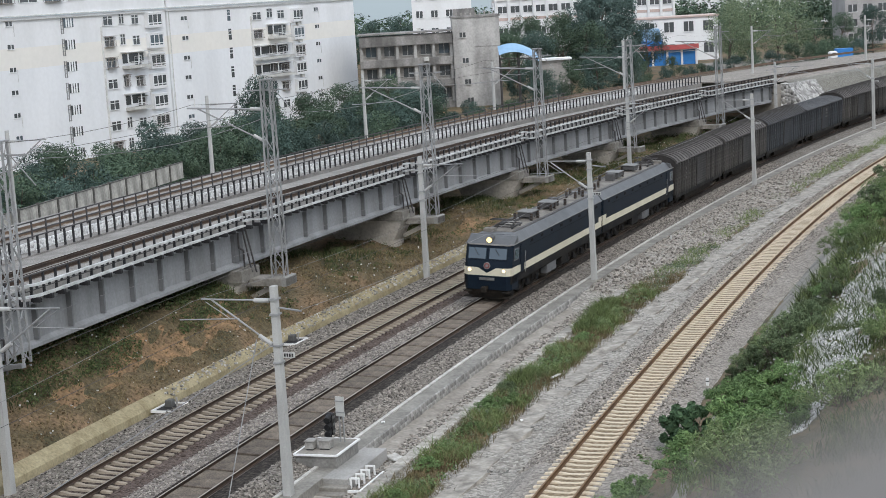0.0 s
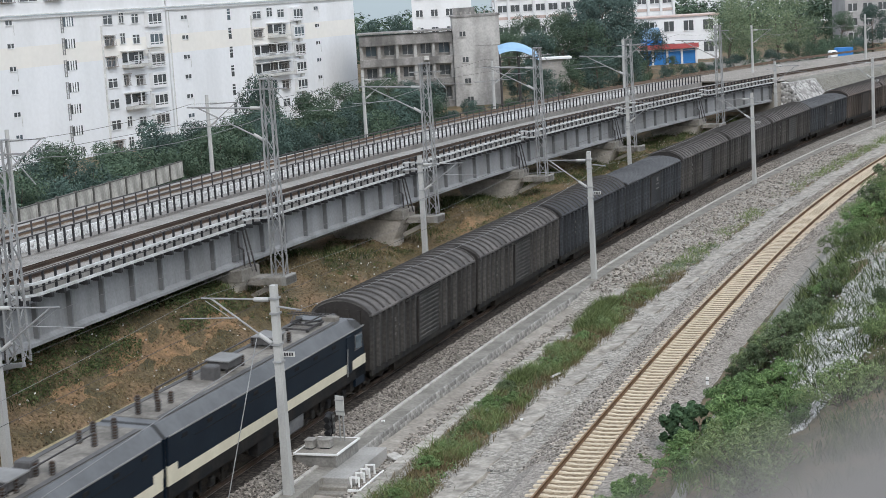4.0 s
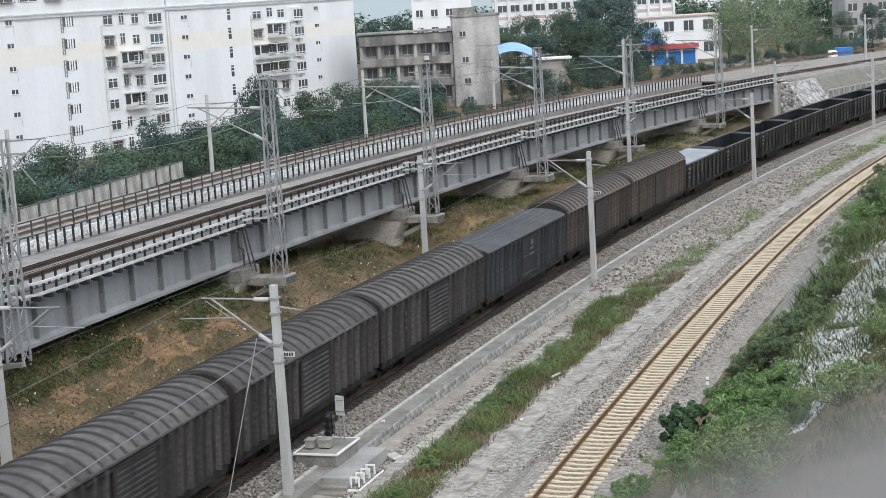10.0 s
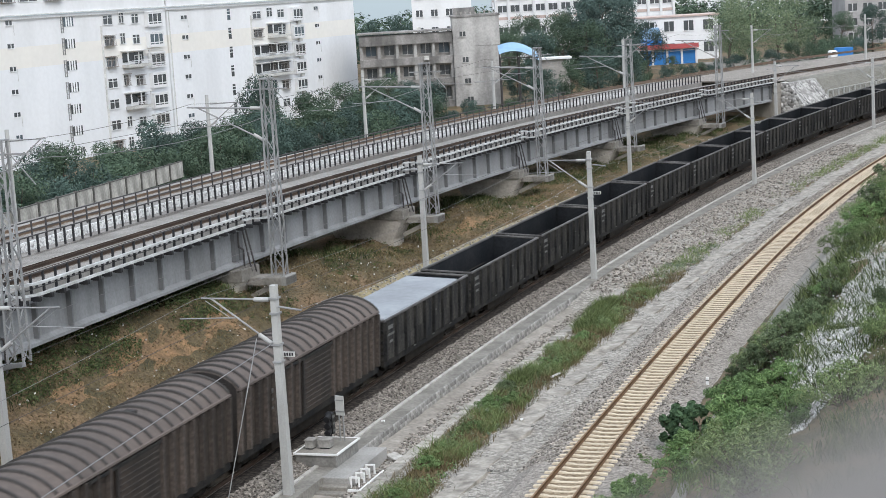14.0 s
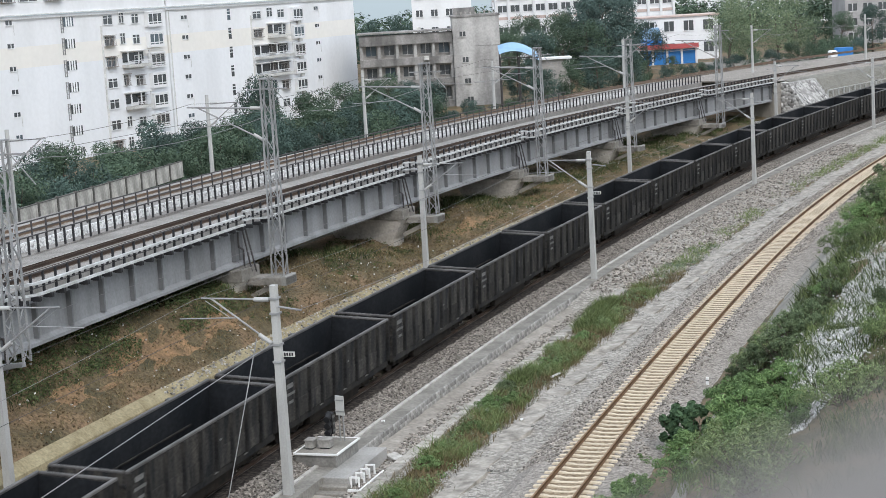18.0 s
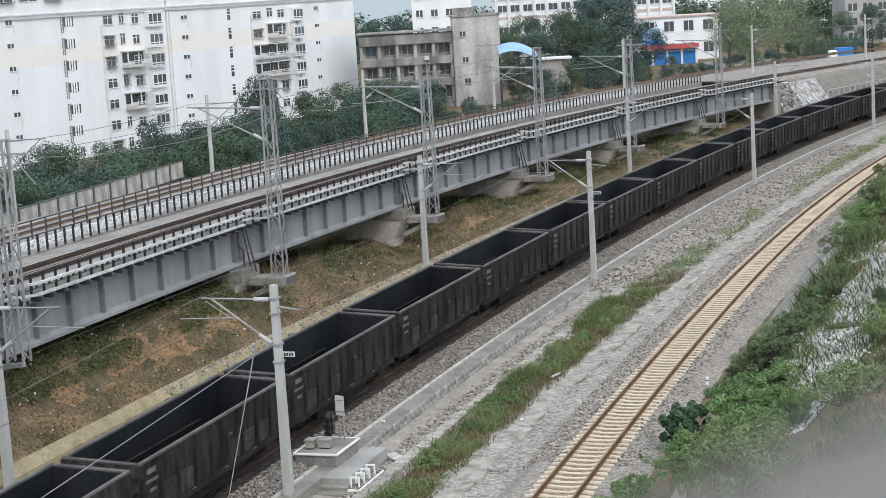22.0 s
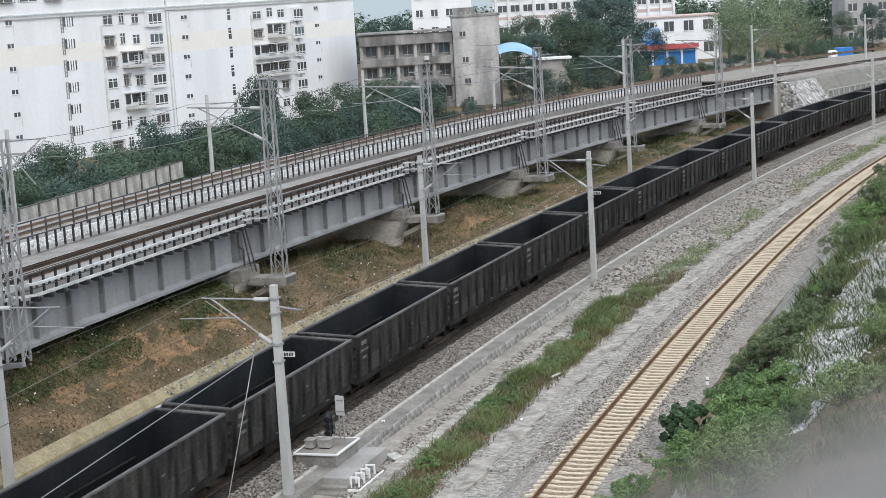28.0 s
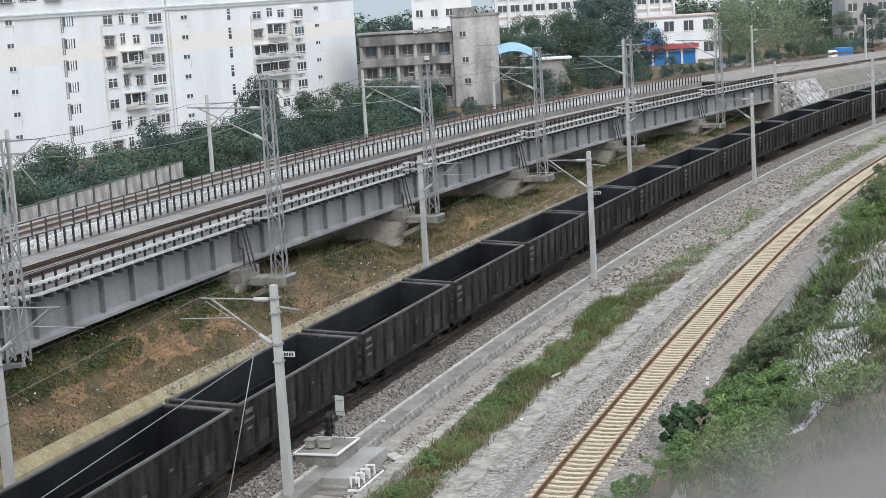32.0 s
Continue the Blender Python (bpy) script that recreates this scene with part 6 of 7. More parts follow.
def vehicles():
    t = thing("blue_lorry", "blue box lorry parked behind the high tracks", "lorry", pose(70.7, 300, 2.0, 0, 0, 4))
    part("box", Shape().slab((2.2, 0, 1.75), (2.8, 1.9, 1.8), 0.05), M_BLUESHEET, t)
    part("cab", Shape().slab((0.2, 0, 1.5), (1.2, 1.8, 1.5), 0.2), M_WHITE, t)
    part("window", Shape().box((0.2, -0.92, 1.75), (0.7, 0.06, 0.5)), M_PANE, t)
    for x in (0.2, 3.6):
        part("wheel", Shape().tube((x, -0.95, 0.4), (x, -0.7, 0.4), 0.4, 14), M_BLACKPAINT, t)
    part("chassis", Shape().box((1.9, 0, 0.6), (4.4, 1.2, 0.3)), M_BLACKPAINT, t)
    t = thing("white_car", "small white car parked beside a lorry", "car", pose(72.4, 292.5, 2.0, 0, 0, 4))
    prof = [(-1.9, 0.3), (1.9, 0.3), (1.95, 0.8), (1.2, 0.95), (0.7, 1.42), (-0.9, 1.42), (-1.4, 0.98), (-1.95, 0.85)]
    part("body", Shape().prism(prof, -0.8, 0.8), M_WHITE, t)
    part("window", Shape().prism([(1.05, 0.98), (0.65, 1.36), (-0.85, 1.36), (-1.25, 1.0)], -0.815, -0.8), M_PANE, t)
    for x in (-1.2, 1.2):
        part("wheel", Shape().tube((x, -0.84, 0.32), (x, -0.62, 0.32), 0.32, 14), M_BLACKPAINT, t)
    thing("yard", "bare earth yard behind the high tracks", "yard", kind="structure", shape=Shape().add([(52, 262, 1.99), (120, 262, 1.99), (120, 330, 1.99), (52, 330, 1.99), (52, 262, -1.5), (120, 262, -1.5), (120, 330, -1.5), (52, 330, -1.5)], [(0, 1, 2, 3), (4, 5, 1, 0), (5, 6, 2, 1), (6, 7, 3, 2), (7, 4, 0, 3)]), material=M_CONC_DARK)


vehicles()

# ---- backdrop of haze ----
def backdrop():
    m = bpy.data.materials.new("hazy_distance")
    m.use_nodes = True
    n, k = m.node_tree.nodes, m.node_tree.links
    b = n["Principled BSDF"]
    b.inputs["Base Color"].default_value = (0.02, 0.025, 0.03, 1)
    b.inputs["Roughness"].default_value = 1.0
    no, r, tc = n.new("ShaderNodeTexNoise"), n.new("ShaderNodeValToRGB"), n.new("ShaderNodeTexCoord")
    no.inputs["Scale"].default_value = 0.014
    k.new(tc.outputs["Object"], no.inputs["Vector"])
    r.color_ramp.elements[0].color, r.color_ramp.elements[1].color = (0.26, 0.33, 0.37, 1), (0.42, 0.49, 0.54, 1)
    k.new(no.outputs["Fac"], r.inputs[0])
    k.new(r.outputs[0], b.inputs["Emission Color"])
    b.inputs["Emission Strength"].default_value = 1.0
    vs, nn = [], 40
    for i in range(nn + 1):
        a = radians(-60 + 120 * i / nn)
        for z in (-12, 30 + 14 * noise.noise((i * 0.35, 0, 0)) + 6 * noise.noise((i * 1.1, 3, 0))):
            vs.append((720 * math.sin(a), 720 * math.cos(a), z))
    thing("backdrop", "hazy blue-grey hills in the distance", "hills", kind="structure", shape=Shape().add(vs, [(2 * i, 2 * i + 2, 2 * i + 3, 2 * i + 1) for i in range(nn)]), material=m, smooth=True)


backdrop()

# ---- plants ----
def foliage(name, dark, light, rough=0.75, spread=0.25):
    """Leaves, each of its own tone."""
    m = bpy.data.materials.new(name)
    m.use_nodes = True
    n, k = m.node_tree.nodes, m.node_tree.links
    b = n["Principled BSDF"]
    b.inputs["Roughness"].default_value, b.inputs["Specular IOR Level"].default_value = rough, 0.2
    ge, r = n.new("ShaderNodeNewGeometry"), n.new("ShaderNodeValToRGB")
    r.color_ramp.elements[0].color, r.color_ramp.elements[1].color = (*dark, 1), (*light, 1)
    k.new(ge.outputs["Random Per Island"], r.inputs[0])
    oi, ma, hv = n.new("ShaderNodeObjectInfo"), n.new("ShaderNodeMapRange"), n.new("ShaderNodeHueSaturation")
    ma.inputs["To Min"].default_value, ma.inputs["To Max"].default_value = 1 - spread, 1 + spread
    k.new(oi.outputs["Random"], ma.inputs["Value"])
    k.new(ma.outputs[0], hv.inputs["Value"])
    k.new(r.outputs[0], hv.inputs["Color"])
    k.new(hv.outputs[0], b.inputs["Base Color"])
    b.inputs["Transmission Weight"].default_value = 0.0
    return m


# Distance haze is mixed into the dark and tall leaf colours: bluer, paler.
M_LEAF_HAZE_DARK = foliage("haze_blue_dark_leaves", (0.036, 0.065, 0.056), (0.088, 0.132, 0.112))
M_LEAF_MID = foliage("green_tree_leaves", (0.038, 0.066, 0.045), (0.1, 0.145, 0.095))
M_WEED = foliage("olive_weeds", (0.028, 0.043, 0.018), (0.112, 0.14, 0.055), 0.8, 0.1)
M_LEAF_PALE = foliage("pale_feathery_leaves", (0.095, 0.138, 0.082), (0.24, 0.295, 0.18))
M_LEAF_HAZE_TALL = foliage("haze_blue_tall_leaves", (0.048, 0.082, 0.076), (0.105, 0.15, 0.135))
M_LEAF_BRIGHT = foliage("bright_shrub_leaves", (0.05, 0.096, 0.034), (0.2, 0.3, 0.12))
M_LEAF_SHRUB = foliage("dull_shrub_leaves", (0.036, 0.06, 0.03), (0.16, 0.205, 0.108))
M_BARK = mat("grey_brown_bark", (0.13, 0.105, 0.085), tint=(0.075, 0.06, 0.05), scale=2, fine=12, var=0.3, bump=0.4)
M_GRASS = foliage("green_grass", (0.08, 0.118, 0.038), (0.255, 0.315, 0.13))
M_DRYGRASS = foliage("dry_grass", (0.085, 0.068, 0.032), (0.25, 0.20, 0.11))
M_PLUME = foliage("white_weed_plumes", (0.45, 0.44, 0.42), (0.75, 0.74, 0.72))


def leaf_cloud(rng, blobs, count, size, flat=0.5, slim=0.55):
    """Rhombic leaves scattered through round clumps; blobs: rows of centre and radius."""
    c = np.array([b[:3] for b in blobs])
    r = np.array([b[3] for b in blobs])
    pick = rng.choice(len(blobs), count, p=r ** 2 / (r ** 2).sum())
    d = rng.normal(size=(count, 3))
    d /= np.linalg.norm(d, axis=1)[:, None]
    pos = c[pick] + d * (r[pick] * rng.uniform(0.55, 1.08, count) ** 0.6)[:, None] * np.array([1, 1, 0.85])
    nrm = d * 1.1 + rng.normal(size=(count, 3)) * 0.4 + np.array([0, 0, flat])
    nrm /= np.linalg.norm(nrm, axis=1)[:, None]
    t = np.cross(nrm, rng.normal(size=(count, 3)))
    t /= np.linalg.norm(t, axis=1)[:, None]
    u = np.cross(nrm, t)
    s = size * rng.uniform(0.6, 1.4, count)[:, None]
    v = np.stack([pos - t * s, pos - u * s * slim + nrm * s * 0.12, pos + t * s, pos + u * s * slim + nrm * s * 0.12], 1).reshape(-1, 3)
    sh = Shape()
    sh.v = v.tolist()
    q = np.arange(count) * 4
    sh.f = np.stack([q, q + 1, q + 2, q + 3], 1).tolist()
    return sh


def crown_blobs(rng, h, wide, base, n):
    """Clumps over an uneven egg from base to h."""
    out = []
    for _ in range(n):
        a, k = rng.uniform(0, 2 * math.pi), rng.uniform(0, 1)
        z = base + (h - base) * k
        rad = wide * math.sin(math.pi * (0.12 + 0.83 * k)) ** 0.7 * rng.uniform(0.35, 0.95)
        out.append((rad * math.cos(a), rad * math.sin(a), z, wide * rng.uniform(0.22, 0.42)))
    return out


def trunk_shape(rng, h, r, blobs):
    sh = Shape()
    p = Vector((0, 0, -0.4))
    for k in range(4):
        q = Vector((rng.uniform(-0.15, 0.15) * h * 0.15, rng.uniform(-0.15, 0.15) * h * 0.15, h * 0.75 * (k + 1) / 4))
        sh.tube(p, q, r * (1 - 0.2 * k), 7, r * (0.8 - 0.2 * k))
        p = q
    for b in blobs[:9]:
        z0 = h * rng.uniform(0.25, 0.6)
        sh.tube((0, 0, z0), (b[0] * 0.9, b[1] * 0.9, max(b[2], z0 + 0.3)), r * 0.35, 5, r * 0.1)
    return sh


def tree_kind(seed, h, wide, base, n, leaves, size, m, r):
    rng = np.random.default_rng(seed)
    blobs = crown_blobs(rng, h, wide, base, n)
    return trunk_shape(rng, h, r, blobs).mesh("trunk", M_BARK), leaf_cloud(rng, blobs, leaves, size).mesh("crown", m)


LOW = [tree_kind(k, 8.0, 3.1, 1.2, 38, 8500, 0.105, M_LEAF_HAZE_DARK if k % 2 else M_LEAF_MID, 0.16) for k in range(4)]
TALL = [tree_kind(10 + k, 18.0, 4.6, 3.5, 46, 10000, 0.19, M_LEAF_HAZE_TALL, 0.3) for k in range(2)]
AIRY = [tree_kind(20 + k, 14.0, 5.2, 4.5, 40, 5000, 0.15, M_LEAF_PALE, 0.25) for k in range(2)]


def tree(kind, x, y, z, size, label, group, tall=1.0):
    t = thing("tree", label, "tree", pose(x, y, z, 0, 0, random.uniform(0, 360)) @ Matrix.Diagonal((size, size, size * tall, 1)), group)
    part("trunk", kind[0], None, t)
    part("crown", kind[1], None, t)


def trees():
    rng = np.random.default_rng(5)
    for row, (off, l0, l1, step) in enumerate(((-26.5, -34, 120, 4.2), (-31.5, -28, 130, 4.6), (-37.5, -20, 150, 8.0))):
        l = l0
        while l < l1:
            x, y, _ = HIGH.at(l, off - 0.02 * max(l, 0) + rng.uniform(-1.2, 1.2))
            tree(LOW[int(rng.integers(4))], x, y, -0.8, (rng.uniform(0.78, 1.0) + 0.03 * row) * (0.5 if l > 78 and 0.003 < x / y < 0.062 else 1.0), "dense dark green tree behind the high tracks", "trees along the high tracks")
            l += step * rng.uniform(0.8, 1.25)
    tree(LOW[1], -19.3, 186, -0.8, 1.0, "narrow dark tree standing above its neighbours", "trees along the high tracks", 1.35)
    for x, y, s in ((-9, 240, 0.9), (-4, 244, 0.85), (0, 240, 0.5), (-13, 236, 0.95), (5, 262, 0.35), (-7, 262, 0.9), (-1, 270, 0.6)):
        tree(LOW[int(rng.integers(4))], x, y, -1, s, "green tree in front of the grey gallery building", "trees by the grey building")
    for x, y, s in ((14, 284, 0.7), (18, 280, 0.7), (23, 283, 0.85), (28, 288, 1.05), (33, 292, 1.1), (20, 318, 1.35), (25, 322, 1.5), (30, 325, 1.5), (15, 330, 1.3), (36, 300, 0.75), (42, 306, 0.5), (46, 312, 0.45), (50, 316, 0.45), (55, 322, 0.5), (60, 330, 0.5), (48, 340, 0.5), (40, 320, 0.55)):
        tree(LOW[int(rng.integers(4))], x, y, -1, s, "dark green tree on the far side of the high line", "trees beyond the high line")
    for x, y, s in ((30.0, 330, 0.95), (34.2, 334, 1.05), (37.6, 338, 1.0), (32.5, 344, 1.0)):
        tree(TALL[int(rng.integers(2))], x, y, -1, s, "tall dark tree rising above the roofs", "tall trees")
    for x, y, s in ((56, 318, 0.95), (61, 322, 1.05), (66, 324, 1.0), (71, 330, 0.95), (58, 330, 1.0)):
        tree(AIRY[int(rng.integers(2))], x, y, 0, s, "pale green feathery tree with an open crown", "feathery trees")
    for x, y, s in ((13, 346, 1.45), (20, 350, 1.6), (27, 352, 1.65), (34, 356, 1.6), (41, 358, 1.5), (46, 362, 1.3)):
        tree(LOW[int(rng.integers(4))], x, y, -1, s, "full green tree before the long pale building", "trees before the long building")
    for x, y, s in ((50, 300, 0.3), (54, 304, 0.34), (58, 306, 0.4), (62, 309, 0.36), (66, 312, 0.42), (70, 314, 0.4), (74, 318, 0.44), (78, 322, 0.4), (45, 296, 0.28), (82, 326, 0.4)):
        tree(LOW[int(rng.integers(4))], x, y, -0.5, s * 1.7, "low bushy green tree under the feathery trees", "bushes under the feathery trees")
    for x, y, s in ((-30, 420, 1.6), (-22, 430, 1.5), (-14, 425, 1.6), (-8, 440, 1.7), (2, 380, 1.2), (8, 376, 1.2), (92, 380, 1.2), (100, 384, 1.3), (84, 372, 1.1)):
        tree(LOW[int(rng.integers(4))], x, y, -1, s, "distant green tree between buildings", "distant trees")


trees()

# shrubs on the slope beside the third track, placed along and beside the main line
def shrub_kind(seed, h, wide, n, leaves, size, m):
    rng = np.random.default_rng(seed)
    blobs = []
    for _ in range(n):
        a, k = rng.uniform(0, 2 * math.pi), rng.uniform(0.1, 1)
        rad = wide * rng.uniform(0.1, 0.9)
        blobs.append((rad * math.cos(a), rad * math.sin(a), h * k * (1 - 0.45 * (rad / wide) ** 2), wide * rng.uniform(0.09, 0.2)))
    stems = Shape()
    for b in blobs:
        stems.tube((b[0] * 0.15, b[1] * 0.15, -0.2), b[:3], 0.022, 5, 0.008)
    return stems.mesh("stems", M_BARK), leaf_cloud(rng, blobs, leaves, size * (1.0 if m is M_LEAF_BROAD else 1.45), 0.7, 0.55 if m is M_LEAF_BROAD else 0.26).mesh("leaves", m)


M_LEAF_DULL = foliage("dull_yellow_green_leaves", (0.075, 0.115, 0.045), (0.23, 0.295, 0.135))
M_LEAF_BROAD = foliage("broad_green_leaves", (0.035, 0.07, 0.035), (0.095, 0.16, 0.08))
SHRUBS = {"dark": [shrub_kind(30 + k, 1.8, 1.5, 60, 4200, 0.062, M_LEAF_SHRUB) for k in range(2)],
          "bright": [shrub_kind(40 + k, 1.2, 1.4, 54, 4000, 0.058, M_LEAF_BRIGHT) for k in range(2)],
          "broad": [shrub_kind(50, 1.5, 1.3, 26, 1300, 0.15, M_LEAF_BROAD)],
          "dull": [shrub_kind(60, 1.5, 1.7, 64, 4600, 0.05, M_LEAF_DULL)]}
SHRUB_LABEL = {"dark": "straggling dark green shrub on the slope", "bright": "bright green bushy weed on the slope", "broad": "broad-leaved dark green shrub at the ballast's edge", "dull": "dull grey-green weed thicket on the slope"}


def land_at(s, off):
    return float(land_z(np.array([s]), np.array([off]))[0])


def shrubs():
    rng = np.random.default_rng(8)
    rows = [("broad", 4.6, 17.5, 0.95), ("broad", 3.2, 18.4, 0.9), ("bright", 2.8, 16.3, 0.6),
            ("bright", 6.5, 20.3, 1.1), ("bright", 4.0, 20.4, 1.2), ("bright", 2.0, 20.9, 1.2), ("bright", 0.0, 21.4, 1.1), ("bright", 5.5, 21.8, 0.9), ("bright", -1.0, 19.0, 0.9),
            ("dark", 10.0, 20.0, 0.75), ("dull", 11.5, 20.5, 0.8), ("dark", 12.5, 21.5, 0.8), ("dark", 9.2, 21.3, 0.8), ("dull", 14.0, 20.7, 0.8), ("dark", 15.5, 21.6, 0.85), ("dull", 17.5, 20.8, 0.7), ("dark", 19.5, 21.5, 0.75),
            ("dark", 16.0, 19.3, 0.45), ("dull", 13.0, 19.1, 0.5), ("dark", 11.0, 18.9, 0.4), ("bright", 25.0, 21.3, 0.65), ("dull", 27.5, 21.9, 0.65), ("dark", 23.0, 22.0, 0.55), ("dark", 33.0, 22.0, 0.6), ("dark", 30.0, 21.0, 0.4),
            ("dull", 46.0, 19.4, 0.9), ("bright", 49.0, 20.2, 1.1), ("dull", 52.0, 19.2, 0.9), ("bright", 55.0, 20.0, 1.2), ("dull", 58.5, 19.0, 1.0), ("dark", 61.5, 20.0, 1.2), ("dull", 66.0, 18.9, 1.0), ("bright", 70.0, 19.6, 1.2), ("dull", 75.0, 18.7, 1.2), ("dark", 81.0, 18.8, 1.4),
            ("dull", 43.5, 21.7, 0.9), ("bright", 50.0, 22.3, 1.1), ("dull", 57.0, 22.4, 1.2), ("dark", 64.0, 21.9, 1.3), ("bright", -1.5, 17.1, 0.7), ("bright", -4.5, 17.3, 0.9), ("dull", -7.5, 17.6, 0.9), ("bright", 1.5, 22.2, 0.9), ("bright", -2.5, 23.0, 0.9),
            ("bright", -3.0, 21.5, 1.1), ("dull", -7.0, 22.0, 1.1), ("bright", -5.0, 19.6, 0.9), ("dull", -10.0, 22.5, 1.1), ("dull", -13.0, 23.0, 1.1), ("dark", 8.5, 26.4, 0.9), ("dull", 3.0, 26.6, 0.9), ("dull", -4.0, 25.0, 1.0)]
    for kind, s, off, size in rows:
        x, y, _ = MAIN.at(s, off)
        k = SHRUBS[kind][int(rng.integers(len(SHRUBS[kind])))]
        t = thing("shrub", SHRUB_LABEL[kind], "shrub", pose(x, y, land_at(s, off) - 0.05, 0, 0, rng.uniform(0, 360)) @ Matrix.Diagonal((size, size, size * rng.uniform(0.85, 1.15), 1)), "shrubs on the slope")
        part("stem", k[0], None, t)
        part("foliage", k[1], None, t)


shrubs()


def blades(name, label, material, spots, tall, thin, lean=0.35):
    """Upright bent blades at the given spots (x, y, z, height factor)."""
    rng = np.random.default_rng(len(spots))
    p = np.array(spots)
    n = len(p)
    a = rng.uniform(0, 2 * math.pi, n)
    h = tall * p[:, 3] * rng.uniform(0.5, 1.25, n)
    side = np.stack([np.cos(a), np.sin(a), np.zeros(n)], 1) * thin
    b = rng.uniform(0, 2 * math.pi, n)
    tip = np.stack([np.cos(b) * lean * h * rng.uniform(0.3, 1.6, n), np.sin(b) * lean * h * rng.uniform(0.3, 1.6, n), h], 1)
    base = p[:, :3]
    mid = base + tip * np.array([0.35, 0.35, 0.62])
    v = np.stack([base - side, base + side, mid + side * 0.8, mid - side * 0.8, base + tip], 1).reshape(-1, 3)
    sh = Shape()
    sh.v = v.tolist()
    q = np.arange(n) * 5
    sh.f = np.stack([q, q + 1, q + 2, q + 3], 1).tolist() + np.stack([q + 3, q + 2, q + 4], 1).tolist()
    return thing(name, label, "grass", kind="stuff", shape=sh, material=material)


def scatter(rng, n, s0, s1, o0, o1, patch=0.0, freq=0.25, keep=0.0, tufts=5, spread=0.12):
    """Spots in tufts over a strip, thinned to patches by noise."""
    out = []
    while len(out) < n:
        s, o = rng.uniform(s0, s1), rng.uniform(o0, o1)
        k = noise.noise((s * freq, o * freq * 1.6, patch))
        if k < keep:
            continue
        x, y, _ = MAIN.at(s, o)
        z = land_at(s, o)
        for _ in range(tufts):
            dx, dy = rng.normal(0, spread), rng.normal(0, spread)
            out.append((x + dx, y + dy, z - 0.03, 0.5 + min(1.0, 0.8 + k)))
    return out


def rocks(name, label, material, spots, size, tall=0.9):
    """Small broken stones, each a skewed eight-cornered lump."""
    rng = np.random.default_rng(len(spots) + 1)
    p = np.array(spots)[:, :3]
    n = len(p)
    corner = np.array([(a, b, c) for c in (-1, 1) for b in (-1, 1) for a in (-1, 1)], float)
    v = corner[None] * rng.uniform(0.55, 1.3, (n, 8, 3)) * (size * rng.uniform(0.4, 1.3, n))[:, None, None] * np.array([1, 1, tall])
    a = rng.uniform(0, 2 * math.pi, n)
    c, s_ = np.cos(a)[:, None], np.sin(a)[:, None]
    v = np.stack([v[..., 0] * c - v[..., 1] * s_, v[..., 0] * s_ + v[..., 1] * c, v[..., 2]], -1) + p[:, None]
    sh = Shape()
    sh.v = v.reshape(-1, 3).tolist()
    face = np.array([(4, 5, 7, 6), (0, 1, 5, 4), (2, 6, 7, 3), (0, 4, 6, 2), (1, 3, 7, 5)])
    sh.f = (np.arange(n)[:, None, None] * 8 + face[None]).reshape(-1, 4).tolist()
    return thing(name, label, "stones", kind="stuff", shape=sh, material=material)


M_WHITEROCK = foliage("white_broken_stone", (0.34, 0.337, 0.325), (0.72, 0.715, 0.70), 0.95)
M_CLOD = foliage("brown_clod", (0.085, 0.064, 0.038), (0.24, 0.18, 0.11), 0.95, 0.0)
M_GREYROCK = foliage("grey_broken_stone", (0.12, 0.115, 0.105), (0.46, 0.44, 0.41), 0.95)


def stone_bed(name, label, line, profile, s0, s1, count, size, seed):
    """Loose stones lying on a ballast profile of (off, z)."""
    rng = np.random.default_rng(seed)
    s, o = rng.uniform(s0, s1, count), rng.uniform(profile[0][0], profile[-1][0], count)
    a = np.interp(s, line.s, line.a)
    z = np.interp(o, [q[0] for q in profile], [q[1] for q in profile]) + size * rng.uniform(-0.2, 0.4, count)
    spots = np.stack([np.interp(s, line.s, line.x) + o * np.cos(a), np.interp(s, line.s, line.y) - o * np.sin(a), z], 1)
    return lambda m: rocks(name, label, m, spots, size)


